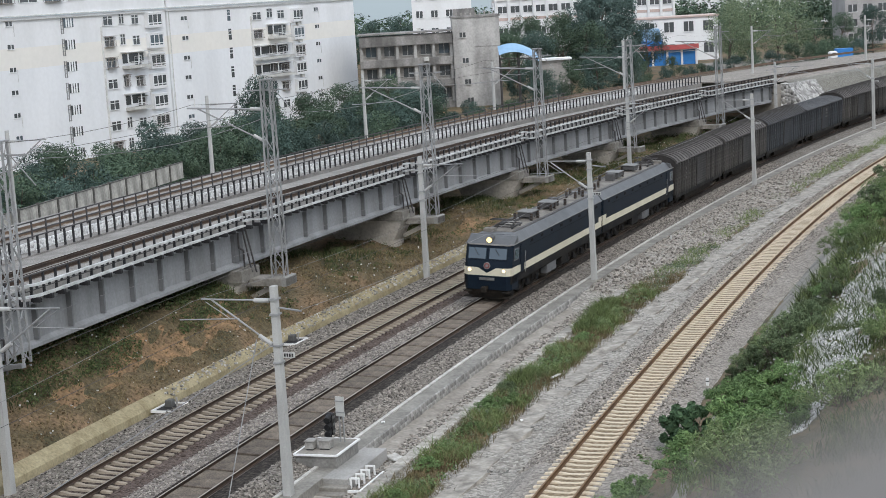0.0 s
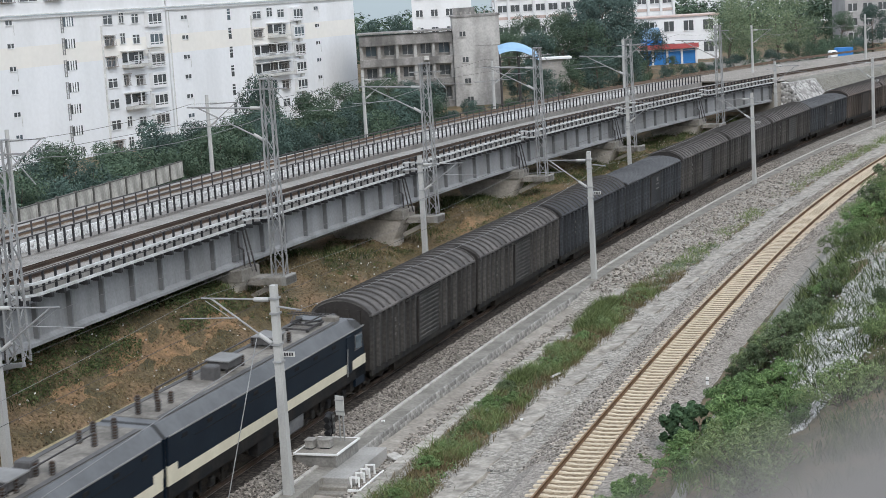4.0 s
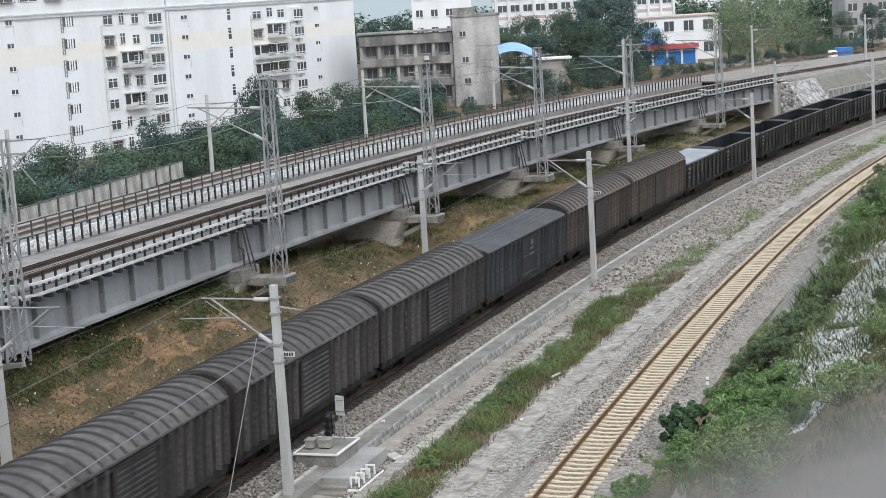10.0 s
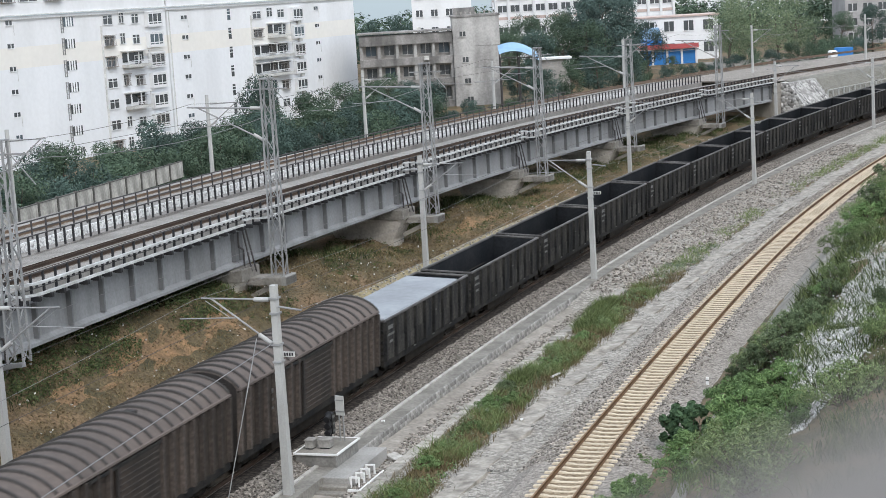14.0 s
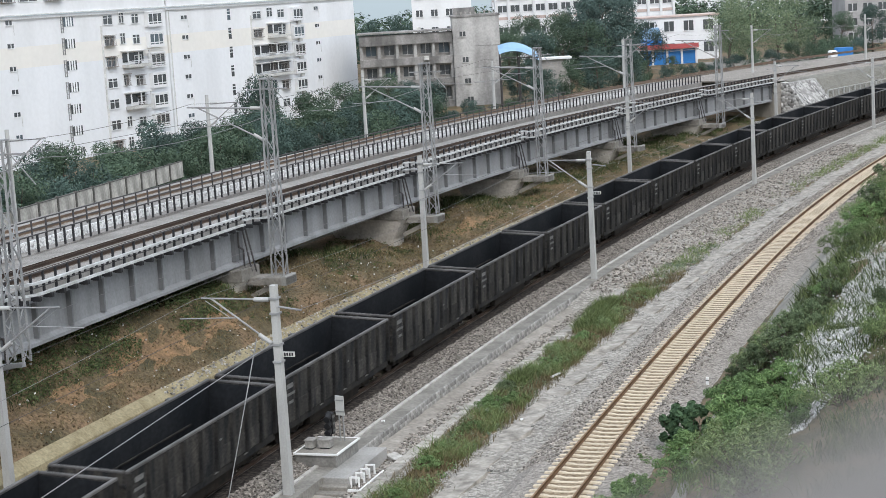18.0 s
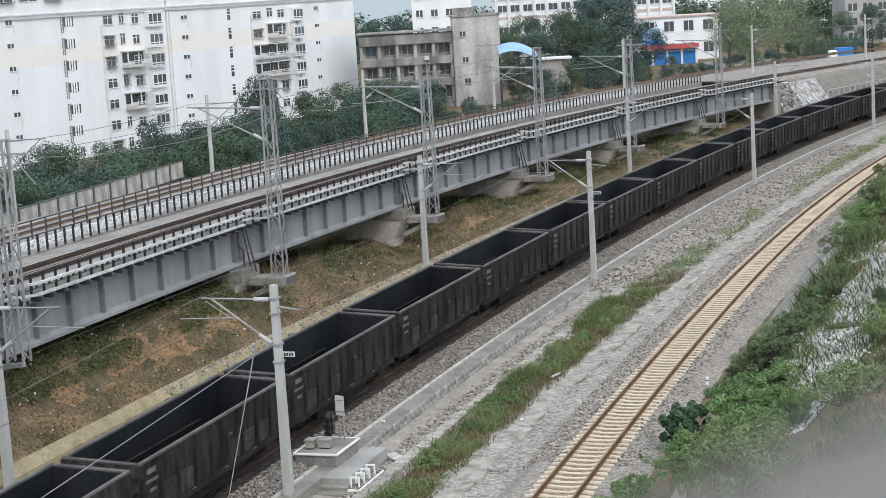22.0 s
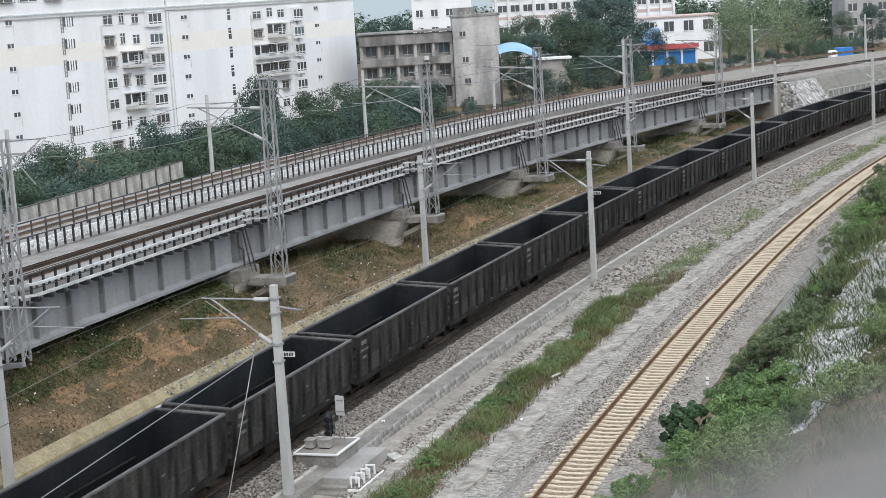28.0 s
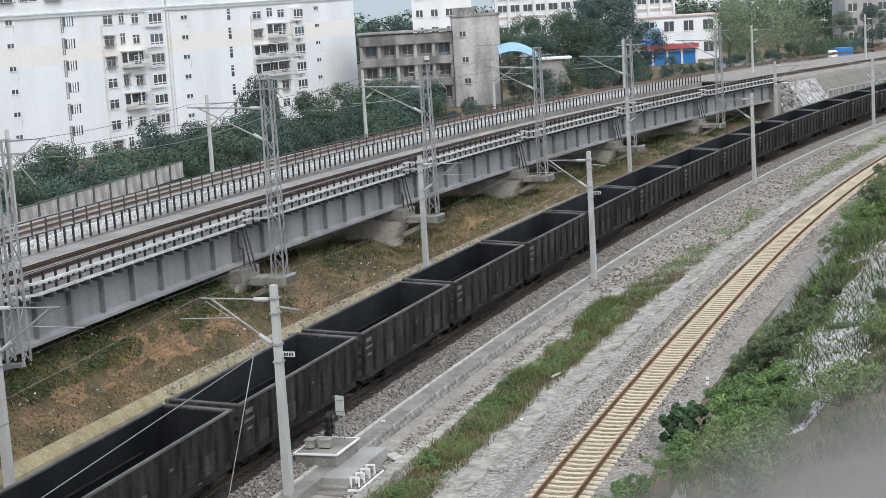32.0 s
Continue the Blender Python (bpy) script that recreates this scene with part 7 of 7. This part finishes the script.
def loose_ballast():
    stone_bed("shoulder_stones", "grey broken ballast stones beside the train's track", MAIN, [(1.6, -0.24), (1.75, -0.235), (2.15, -0.26), (3.1, -0.57)], -14, 110, 22000, 0.036, 1)(M_BALLASTSTONE)
    stone_bed("outer_stones", "grey broken ballast stones by the bank", MAIN, [(-8.8, -0.7), (LEFT - 2.1, -0.32), (LEFT - 1.3, -0.25)], -14, 100, 10000, 0.04, 2)(M_BALLASTSTONE)
    stone_bed("middle_stones", "rust-stained ballast stones between the tracks", MAIN, [(LEFT + 1.9, -0.42), (-2.0, -0.3), (-1.3, -0.14)], -14, 90, 9000, 0.036, 3)(M_NEWSTONE)
    stone_bed("band_stones", "rust-brown stones along the second track", MAIN, [(LEFT + 1.3, -0.36), (LEFT + 1.9, -0.42)], -14, 90, 3000, 0.036, 8)(M_RUSTSTONE)
    stone_bed("new_stones", "pale new ballast stones beside the single track", THIRD, [(-3.0, -0.9), (-1.9, -0.28), (-0.98, -0.24)], -24, 85, 13000, 0.04, 4)(M_NEWSTONE)
    stone_bed("new_stones", "pale new ballast stones at the foot of the slope", THIRD, [(0.98, -0.24), (1.9, -0.28), (3.1, -0.9)], -24, 85, 13000, 0.04, 5)(M_NEWSTONE)
    stone_bed("channel_stones", "loose grey stones in the channel below the path", MAIN, [(4.75, -1.06), (4.9, -1.08), (5.6, -1.0), (6.1, -0.88)], -12, 90, 6000, 0.05, 7)(M_NEWSTONE)
    stone_bed("far_channel_stones", "loose pale stones filling the channel", MAIN, [(4.1, -0.55), (4.6, -0.6), (5.6, -0.72), (6.7, -0.9), (8.4, -0.9)], 41, 130, 7000, 0.06, 9)(M_NEWSTONE)
    stone_bed("kerb_rubble", "pale rubble stones along the bank's foot", MAIN, [(-9.6, -0.06), (-9.4, -0.1), (-9.0, -0.42)], 11, 120, 1800, 0.045, 6)(M_GREYROCK)


M_BALLASTSTONE = foliage("grey_ballast_stone", (0.045, 0.04, 0.035), (0.43, 0.393, 0.35), 0.95, 0.0)
M_RUSTSTONE = foliage("rust_stained_stone", (0.035, 0.024, 0.02), (0.15, 0.112, 0.095), 0.95, 0.0)
M_NEWSTONE = foliage("pale_ballast_stone", (0.10, 0.09, 0.079), (0.48, 0.437, 0.39), 0.95, 0.0)
loose_ballast()


def grasses():
    rng = np.random.default_rng(3)
    blades("grass_strip", "lush green grass and weeds between path and track", M_GRASS, scatter(rng, 9500, -14, 44, 6.7, 8.7, 1.0, 0.34, 0.1, 9, 0.2), 0.34, 0.014, 0.9)
    blades("thin_grass", "thinner weeds along the far end of the strip", M_GRASS, scatter(rng, 4200, 40, 150, 6.9, 8.4, 1.0, 0.2, -0.12, 5, 0.3), 0.3, 0.016, 0.8)
    blades("dry_weeds", "dry brown weeds in the grass strip", M_DRYGRASS, scatter(rng, 12000, -14, 48, 6.7, 9.0, 4.0, 0.45, -0.25, 6, 0.18), 0.32, 0.013, 0.7)
    stand, feathery = [], []
    for s0, o0, rs, ro, count in ((36.0, 6.3, 3.2, 1.25, 5200), (31.6, 7.0, 2.4, 0.8, 2600), (17.6, 7.1, 1.9, 0.7, 1700)):
        for i in range(count):
            a, k = rng.uniform(0, 2 * math.pi), math.sqrt(rng.random()) * (0.8 + 0.3 * rng.random())
            u, o = s0 + rs * k * math.cos(a), o0 + ro * k * math.sin(a)
            x, y, _ = MAIN.at(u, o)
            (feathery if i % 3 == 0 else stand).append((x, y, land_at(u, o) - 0.04, 1.15 - 0.5 * k))
    blades("tall_weeds", "tall lush green weeds standing in the grass strip", M_GRASS, stand, 0.72, 0.014, 0.6)
    blades("feathery_weeds", "pale feathery weeds among the tall green ones", M_WEED, feathery, 0.85, 0.014, 0.6)
    blades("bank_weeds", "low green weeds on the bank under the bridge", M_WEED, scatter(rng, 20000, -14, 150, -22, -12.0, 7.0, 0.13, 0.02, 8, 0.25), 0.3, 0.022, 0.9)
    blades("bank_grass", "short dry grass on the bank", M_DRYGRASS, scatter(rng, 42000, -14, 110, -17, -9.8, 9.0, 0.2, -0.35, 6, 0.25), 0.17, 0.013, 1.3)
    blades("slope_grass", "mixed green grass on the slope", M_GRASS, scatter(rng, 11000, -18, 100, 19.6, 22.6, 2.0, 0.3, 0.05, 8, 0.22), 0.36, 0.013, 0.6)
    blades("upper_slope_grass", "dull grass on the upper slope", M_WEED, scatter(rng, 17000, -18, 40, 25.0, 30.0, 2.0, 0.3, -0.35, 8, 0.28), 0.36, 0.018, 0.8)
    blades("dark_stalks", "tall dark stalks standing in the white spoil", M_WEED, scatter(rng, 900, 24, 47, 19.7, 22.3, 5.0, 0.4, -0.3, 5, 0.25), 0.62, 0.035, 0.8)
    blades("slope_stalks", "dark upright weed stalks standing in the white spoil", M_WEED, scatter(rng, 1500, -2, 56, 19.6, 25.5, 14.0, 0.4, -0.1, 4, 0.3), 0.5, 0.022, 0.9)
    spoil = []
    for s0, o0, rs, ro in ((22.0, 23.8, 5.0, 1.5), (13.5, 24.1, 5.0, 1.5), (3.5, 23.8, 4.0, 1.6), (-1.0, 23.0, 4.0, 1.4), (34.0, 20.9, 10.0, 1.5), (8.0, 22.6, 8.0, 1.2)):
        for _ in range(int(380 * rs * ro)):
            a, k = rng.uniform(0, 2 * math.pi), math.sqrt(rng.random())
            so, oo = s0 + rs * k * math.cos(a), o0 + ro * k * math.sin(a)
            x, y, _ = MAIN.at(so, oo)
            spoil.append((x, y, land_at(so, oo) + 0.06, 1.0))
    rocks("spoil_stones", "broken white lime stones lying thick on the slope", M_WHITEROCK, spoil, 0.046, 0.5)
    blades("spoil_weeds", "thin dark weeds growing through the white spoil", M_WEED, [(x + rng.normal(0, 0.2), y + rng.normal(0, 0.2), z - 0.05, 0.9) for x, y, z, h in spoil if rng.random() < 0.3], 0.36, 0.02, 1.4)
    blades("slope_plumes", "pale seed plumes of weeds on the slope", M_PLUME, scatter(rng, 900, -4, 40, 20.5, 25.5, 6.0, 0.35, 0.1, 10, 0.25), 0.3, 0.012, 0.9)
    def patches(name, label, m, count, per, s0, s1, o0, o1, key, keep, rad, size, low):
        """Low leafy weeds as many small clumps."""
        spots = scatter(rng, count, s0, s1, o0, o1, key, 0.16, keep, 1, 0.1)
        blobs = [(x, y, z + low, rad * rng.uniform(0.5, 1.3)) for x, y, z, h in spots]
        thing(name, label, "weeds", kind="stuff", shape=leaf_cloud(rng, blobs, count * per, size, 0.8), material=m)

    patches("strip_weeds", "leafy green weeds crowding the grass strip", M_LEAF_BRIGHT, 230, 55, -14, 42, 6.7, 8.6, 1.0, 0.08, 0.3, 0.055, 0.14)
    patches("strip_weeds_dull", "dull green weeds in the grass strip", M_LEAF_PALE, 400, 42, -14, 60, 6.7, 8.6, 21.0, -0.05, 0.26, 0.05, 0.1)
    patches("bank_thicket", "dull green weeds covering the upper bank", M_WEED, 1100, 50, -14, 30, -16, -11.9, 7.0, -0.12, 0.36, 0.065, 0.05)
    patches("bank_scrub", "sparse green scrub on the bank under the bridge", M_WEED, 1100, 34, 18, 150, -18, -10.4, 17.0, -0.1, 0.3, 0.075, 0.02)
    far = [(x, y, 3 + 6 * rng.random(), 4.5 + 3 * rng.random()) for y in (455, 500, 545) for x in np.arange(-70, 190, 7.0)]
    thing("far_woods", "hazy green woods between distant buildings", "woods", kind="stuff", shape=leaf_cloud(rng, far, 42000, 0.6, 0.5), material=M_LEAF_MID)
    rocks("white_scree", "white broken stone scattered over the slope", M_WHITEROCK, scatter(rng, 3000, -2, 34, 20.8, 26.0, 12.0, 0.22, 0.0, 5, 0.4), 0.04, 0.5)
    rocks("white_scree_far", "white broken stone at the foot of the slope", M_WHITEROCK, scatter(rng, 2500, 28, 62, 19.6, 22.0, 15.0, 0.25, -0.1, 4, 0.4), 0.04, 0.5)
    rocks("bank_stones", "pale stones and litter strewn on the bank", M_WHITEROCK, scatter(rng, 1300, -14, 130, -16, -9.8, 3.0, 0.3, -0.3, 2, 0.4), 0.036)
    rocks("bank_clods", "brown clods and dry litter on the bank", M_CLOD, scatter(rng, 16000, -14, 75, -14.5, -9.8, 4.0, 0.3, -0.4, 3, 0.25), 0.034)
    rocks("verge_stones", "loose grey stones on the gravel verge", M_GREYROCK, [(x, y, z + 0.06, h) for x, y, z, h in scatter(rng, 8000, -12, 90, 8.7, 12.2, 8.0, 0.5, -0.1, 3, 0.2)], 0.045)
    for s, off, size, kind in ((12.6, 7.2, 0.62, "bright"), (13.6, 8.0, 0.55, "bright"), (15.4, 7.0, 0.5, "dark"), (8.3, 7.6, 0.5, "bright"), (2.5, 7.4, 0.55, "bright"), (4.6, 8.0, 0.45, "dull"), (19.0, 7.6, 0.5, "dull"), (24.0, 7.4, 0.6, "dull"), (27.5, 7.8, 0.6, "bright"), (31.0, 7.6, 0.6, "dull"), (35.0, 7.6, 0.55, "dull"), (41.0, 7.5, 0.5, "dull"), (-2.0, 7.6, 0.5, "bright"), (-5.0, 8.0, 0.5, "dull")):
        x, y, _ = MAIN.at(s, off)
        k = SHRUBS[kind][0]
        t = thing("weed_clump", "leafy green weed clump in the grass strip", "weed", pose(x, y, land_at(s, off) - 0.05, 0, 0, s * 77) @ Matrix.Diagonal((size, size, size * 0.8, 1)), "weed clumps")
        part("stem", k[0], None, t)
        part("foliage", k[1], None, t)


grasses()

# ---- small things beside the tracks ----
M_CABLEBOX = mat("dark_grey_casing", (0.12, 0.12, 0.118), rough=0.7, tint=(0.08, 0.08, 0.078), scale=1.5, fine=10)
M_GREYBOX = mat("weathered_grey_casing", (0.34, 0.33, 0.31), rough=0.7, tint=(0.24, 0.23, 0.215), scale=1.5, fine=10)
M_MASONRY = mat("coursed_stone_block", (0.34, 0.33, 0.312), tint=(0.21, 0.203, 0.19), scale=1.2, fine=8, var=0.25, rnd=0.3, bump=0.3)
M_SOOT = mat("black_striped_paint", (0.018, 0.018, 0.02), rough=0.5, fine=12)


def signal_platform():
    m = MAIN.place(1.9, 3.2, -0.55)
    t = thing("signal_platform", "raised concrete platform with a white painted edge", "platform", m)
    part("base", Shape().slab((0, 0, 0.22), (1.8, 2.5, 0.62), 0.03), M_MASONRY, t)
    part("top_slab", Shape().slab((0, 0, 0.56), (1.92, 2.62, 0.1), 0.02), M_CONC_DARK, t)
    for c, s in (((0.95, 0, 0.585), (0.09, 2.66, 0.07)), ((0, -1.3, 0.585), (1.9, 0.09, 0.07)), ((-0.95, -0.6, 0.585), (0.09, 1.4, 0.07)), ((0, 1.3, 0.585), (1.9, 0.09, 0.07))):
        part("white_edge", Shape().box(c, s), M_WHITE, t, "white painted edge")
    for x, y, w in ((-0.5, -0.5, 0.36), (0.12, -0.35, 0.5)):
        b = thing("relay_box", "weathered grey trackside relay box on the platform", "box", m @ pose(x, y, 0.61), "relay boxes")
        part("casing", Shape().slab((0, 0, 0.22), (w, 0.44, 0.32), 0.04), M_GREYBOX, b)
        part("lid", Shape().slab((0, 0, 0.4), (w + 0.07, 0.5, 0.06), 0.03), M_GREYBOX, b)
        part("foot", Shape().box((0, 0, 0.03), (w * 0.8, 0.4, 0.07)), M_BLACKPAINT, b)
    d = thing("dwarf_signal", "small black dwarf signal with slanting hoods", "signal", m @ pose(0.0, 0.5, 0.61) @ Matrix.Diagonal((1.25, 1.25, 1.25, 1)))
    part("post", Shape().tube((0, 0, 0), (0, 0, 0.35), 0.05, 8), M_SOOT, d)
    part("case", Shape().slab((0, 0, 0.68), (0.26, 0.2, 0.75), 0.05), M_SOOT, d)
    for k in range(3):
        part("hood", Shape().tube((0.0, -0.08, 0.45 + 0.24 * k), (0.02, -0.34, 0.38 + 0.24 * k), 0.11, 10), M_SOOT, d)
        part("stripe", Shape().box((0.14, 0, 0.42 + 0.24 * k), (0.02, 0.19, 0.08)), M_MARK, d)
    s = thing("sign_board", "white sign board on two grey posts, seen from behind", "sign", m @ pose(0.42, 0.75, 0.61, 0, 0, -12))
    for x in (-0.1, 0.1):
        part("post", Shape().tube((x, 0, 0), (x, 0, 1.95), 0.035, 8), M_STEEL, s)
    part("board", Shape().slab((0, -0.05, 1.55), (0.42, 0.04, 0.85), 0.01), M_PLATE, s)
    for z in (1.3, 1.78):
        part("clamp", Shape().box((0, -0.08, z), (0.44, 0.03, 0.05)), M_STEEL, s)


def landing():
    t = thing("path_landing", "widened concrete landing of the footpath with stone sides", "landing", MAIN.place(1.6, 4.35, -1.3), kind="structure")
    part("slab", Shape().slab((0.0, 0, 0.42), (1.5, 4.6, 0.72), 0.03), M_CONC, t)
    for k in range(4):
        part("step", Shape().slab((0.15, -2.5 - 0.45 * k, 0.28 - 0.16 * k), (1.4, 0.5, 0.5), 0.03), M_CONC_DARK, t)


def white_frames():
    t = thing("signal_rack", "low white painted steel rack on the rubble", "rack", MAIN.place(0.4, 5.3, -1.0, 0))
    part("kerb", Shape().box((-0.4, 0, 0.05), (0.08, 2.8, 0.1)), M_WHITE, t)
    part("kerb", Shape().box((0.4, 0, 0.05), (0.08, 2.8, 0.1)), M_WHITE, t)
    part("kerb", Shape().box((0, -1.4, 0.05), (0.88, 0.08, 0.1)), M_WHITE, t)
    for y in (-0.9, -0.3, 0.3, 0.9):
        part("bracket", Shape().box((-0.15, y, 0.25), (0.07, 0.08, 0.44)).box((0.04, y + 0.03, 0.44), (0.36, 0.07, 0.07)).box((0.2, y, 0.26), (0.06, 0.07, 0.38)), M_WHITE, t)


def cable_pad(along, off):
    t = thing("cable_pad", "small white-edged pad with a dark cable box at the bank's foot", "box", MAIN.place(along, off, -0.6), "cable pads")
    for c, d in (((0.55, 0, 0.06), (0.07, 1.7, 0.12)), ((-0.55, 0, 0.06), (0.07, 1.7, 0.12)), ((0, -0.85, 0.06), (1.17, 0.07, 0.12)), ((0, 0.85, 0.06), (1.17, 0.07, 0.12))):
        part("white_edge", Shape().box(c, d), M_WHITE, t)
    part("bed", Shape().box((0, 0, 0.02), (1.05, 1.6, 0.06)), M_BLACKPAINT, t)
    part("cable_box", Shape().slab((-0.1, 0.2, 0.24), (0.34, 0.4, 0.36), 0.04), M_CABLEBOX, t)
    part("pipe", Shape().tube((0.2, 0.35, 0.0), (0.2, 0.35, 0.5), 0.05, 8), M_GREYBOX, t)


def markers():
    x, y, _ = MAIN.at(16.2, 16.75)
    t = thing("marker_post", "short white marker post beside the ballast", "post", pose(x, y, -0.95, 0, 0, -20))
    part("stone", Shape().slab((0, 0, 0.42), (0.13, 0.12, 0.84), 0.03), M_WHITE, t)
    part("cap_band", Shape().box((0, 0, 0.68), (0.14, 0.13, 0.06)), M_MARK, t)
    x, y, _ = MAIN.at(62.0, 4.6)
    t = thing("marker_post", "short pale marker post beside the path", "post", pose(x, y, -1.1, 0, 0, -20))
    part("stone", Shape().slab((0, 0, 0.4), (0.14, 0.12, 0.8), 0.04), M_PLATE, t)
    x, y, _ = MAIN.at(18.4, 8.7)
    t = thing("loose_board", "pale board lying in the weeds", "board", pose(x, y, -0.72, 0, 0, 60))
    part("board", Shape().slab((0, 0, 0.03), (0.9, 0.14, 0.06), 0.01), M_PLATE, t)
    for along, off, z, size, turn, label in ((22.6, -3.99, -0.37, 0.3, 25, "crumpled white rag lying between the tracks"), (9.8, 9.41, -0.76, 0.2, 70, "scrap of white litter on the pale slab"), (7.8, 3.5, -0.49, 0.18, 10, "scrap of white litter on the footpath")):
        x, y, _ = MAIN.at(along, off)
        rag = Shape()
        rag.add([(size * 0.5 * k * math.cos(a), size * 0.5 * k * math.sin(a), 0.05 + 0.05 * math.sin(3 * a) * k) for k in (1.0,) for a in [2 * math.pi * i / 9 for i in range(9)]] + [(0, 0, 0.1), (0, 0, -0.02)],
                [(i, (i + 1) % 9, 9) for i in range(9)] + [((i + 1) % 9, i, 10) for i in range(9)])
        thing("litter", label, "litter", pose(x, y, z, 0, 0, turn), "litter", shape=rag, material=M_WHITE)
    x, y, _ = MAIN.at(3.9, 5.49)
    t = thing("loose_slab", "broken pale slab lying in the channel", "slab", pose(x, y, -0.98, 4, -6, 30))
    part("slab", Shape().slab((0, 0, 0.04), (0.5, 0.9, 0.12), 0.03), M_KERB, t)
    # guy rod of the near pole
    a, b = Vector(MAIN.at(-4.9, 1.78)[:2] + (-0.35,)), Vector(MAIN.at(-2.6, 2.45)[:2] + (5.6,))
    t = thing("guy_rod", "thin pale guy rod anchored in the ballast", "rod")
    part("rod", Shape().tube(a, b, 0.022, 6), M_STEEL, t)
    part("anchor", Shape().slab((a.x, a.y, a.z), (0.3, 0.3, 0.2), 0.03), M_CONC, t)


signal_platform()
landing()
white_frames()
cable_pad(9.7, -8.3)
cable_pad(24.7, -8.6)
markers()


def ditch_wall():
    """Concrete lining between the new ballast and the slope."""
    sh = THIRD.sweep([(3.0, -1.2), (3.1, -0.6), (5.2, 1.35), (5.7, 1.5), (5.7, -1.2)], -40, 90, 0.8, True, None, 0.1)
    thing("ditch_wall", "cracked grey concrete lining at the foot of the slope", "wall", kind="structure", shape=sh, material=M_CONC_DARK)


ditch_wall()


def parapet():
    """Sloping ledge close to the viewer, placed by the camera's view; wall below added."""
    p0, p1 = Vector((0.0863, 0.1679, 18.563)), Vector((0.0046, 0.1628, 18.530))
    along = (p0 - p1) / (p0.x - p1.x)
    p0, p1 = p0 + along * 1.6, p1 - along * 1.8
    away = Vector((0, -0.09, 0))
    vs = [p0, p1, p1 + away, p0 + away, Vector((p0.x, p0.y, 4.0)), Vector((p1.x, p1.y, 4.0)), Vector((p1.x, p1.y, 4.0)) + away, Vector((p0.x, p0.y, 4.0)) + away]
    thing("viewpoint_parapet", "warm grey ledge set close to the viewpoint, on an added plain wall", "wall", kind="structure",
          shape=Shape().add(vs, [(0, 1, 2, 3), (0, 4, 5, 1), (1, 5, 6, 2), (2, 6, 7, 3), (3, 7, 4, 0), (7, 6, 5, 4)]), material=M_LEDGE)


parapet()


def block_courses():
    """Stone blocks of the wall below the footpath."""
    t = thing("path_wall", "low wall of coursed grey stone blocks below the footpath", "wall", kind="structure")
    block = Shape().slab((0, 0, 0), (0.1, 0.56, 0.24), 0.03).mesh("block", M_MASONRY)
    for i in range(64):
        s = 4.2 + i * 0.6
        for row, z in ((0, -0.65), (1, -0.9)):
            part("block", block, None, t, at=MAIN.place(s + 0.3 * row, 4.03 + random.uniform(-0.015, 0.015), z))


block_courses()


def edging():
    """Flat pale edging slabs between the channel and the grass, some sunk or tilted."""
    t = thing("edging", "weathered flat edging slabs along the grass strip", "kerb", kind="structure")
    slab = Shape().slab((0, 0, 0), (0.62, 0.86, 0.3), 0.03).mesh("edging_slab", M_EDGING)
    short = Shape().slab((0, 0, 0), (0.44, 0.5, 0.3), 0.03).mesh("edging_slab", M_EDGING)
    y = -12.0
    while y < 42:
        m = random.choice((slab, slab, short))
        long = 0.9 if m is slab else 0.54
        part("edging_slab", m, None, t, at=MAIN.place(y + long / 2, 6.2 + random.uniform(-0.06, 0.06), -0.9 + random.uniform(-0.05, 0.03)) @ pose(0, 0, 0, random.uniform(-2, 2), random.uniform(-4, 4), random.uniform(-3, 3)))
        y += long


edging()


motions()
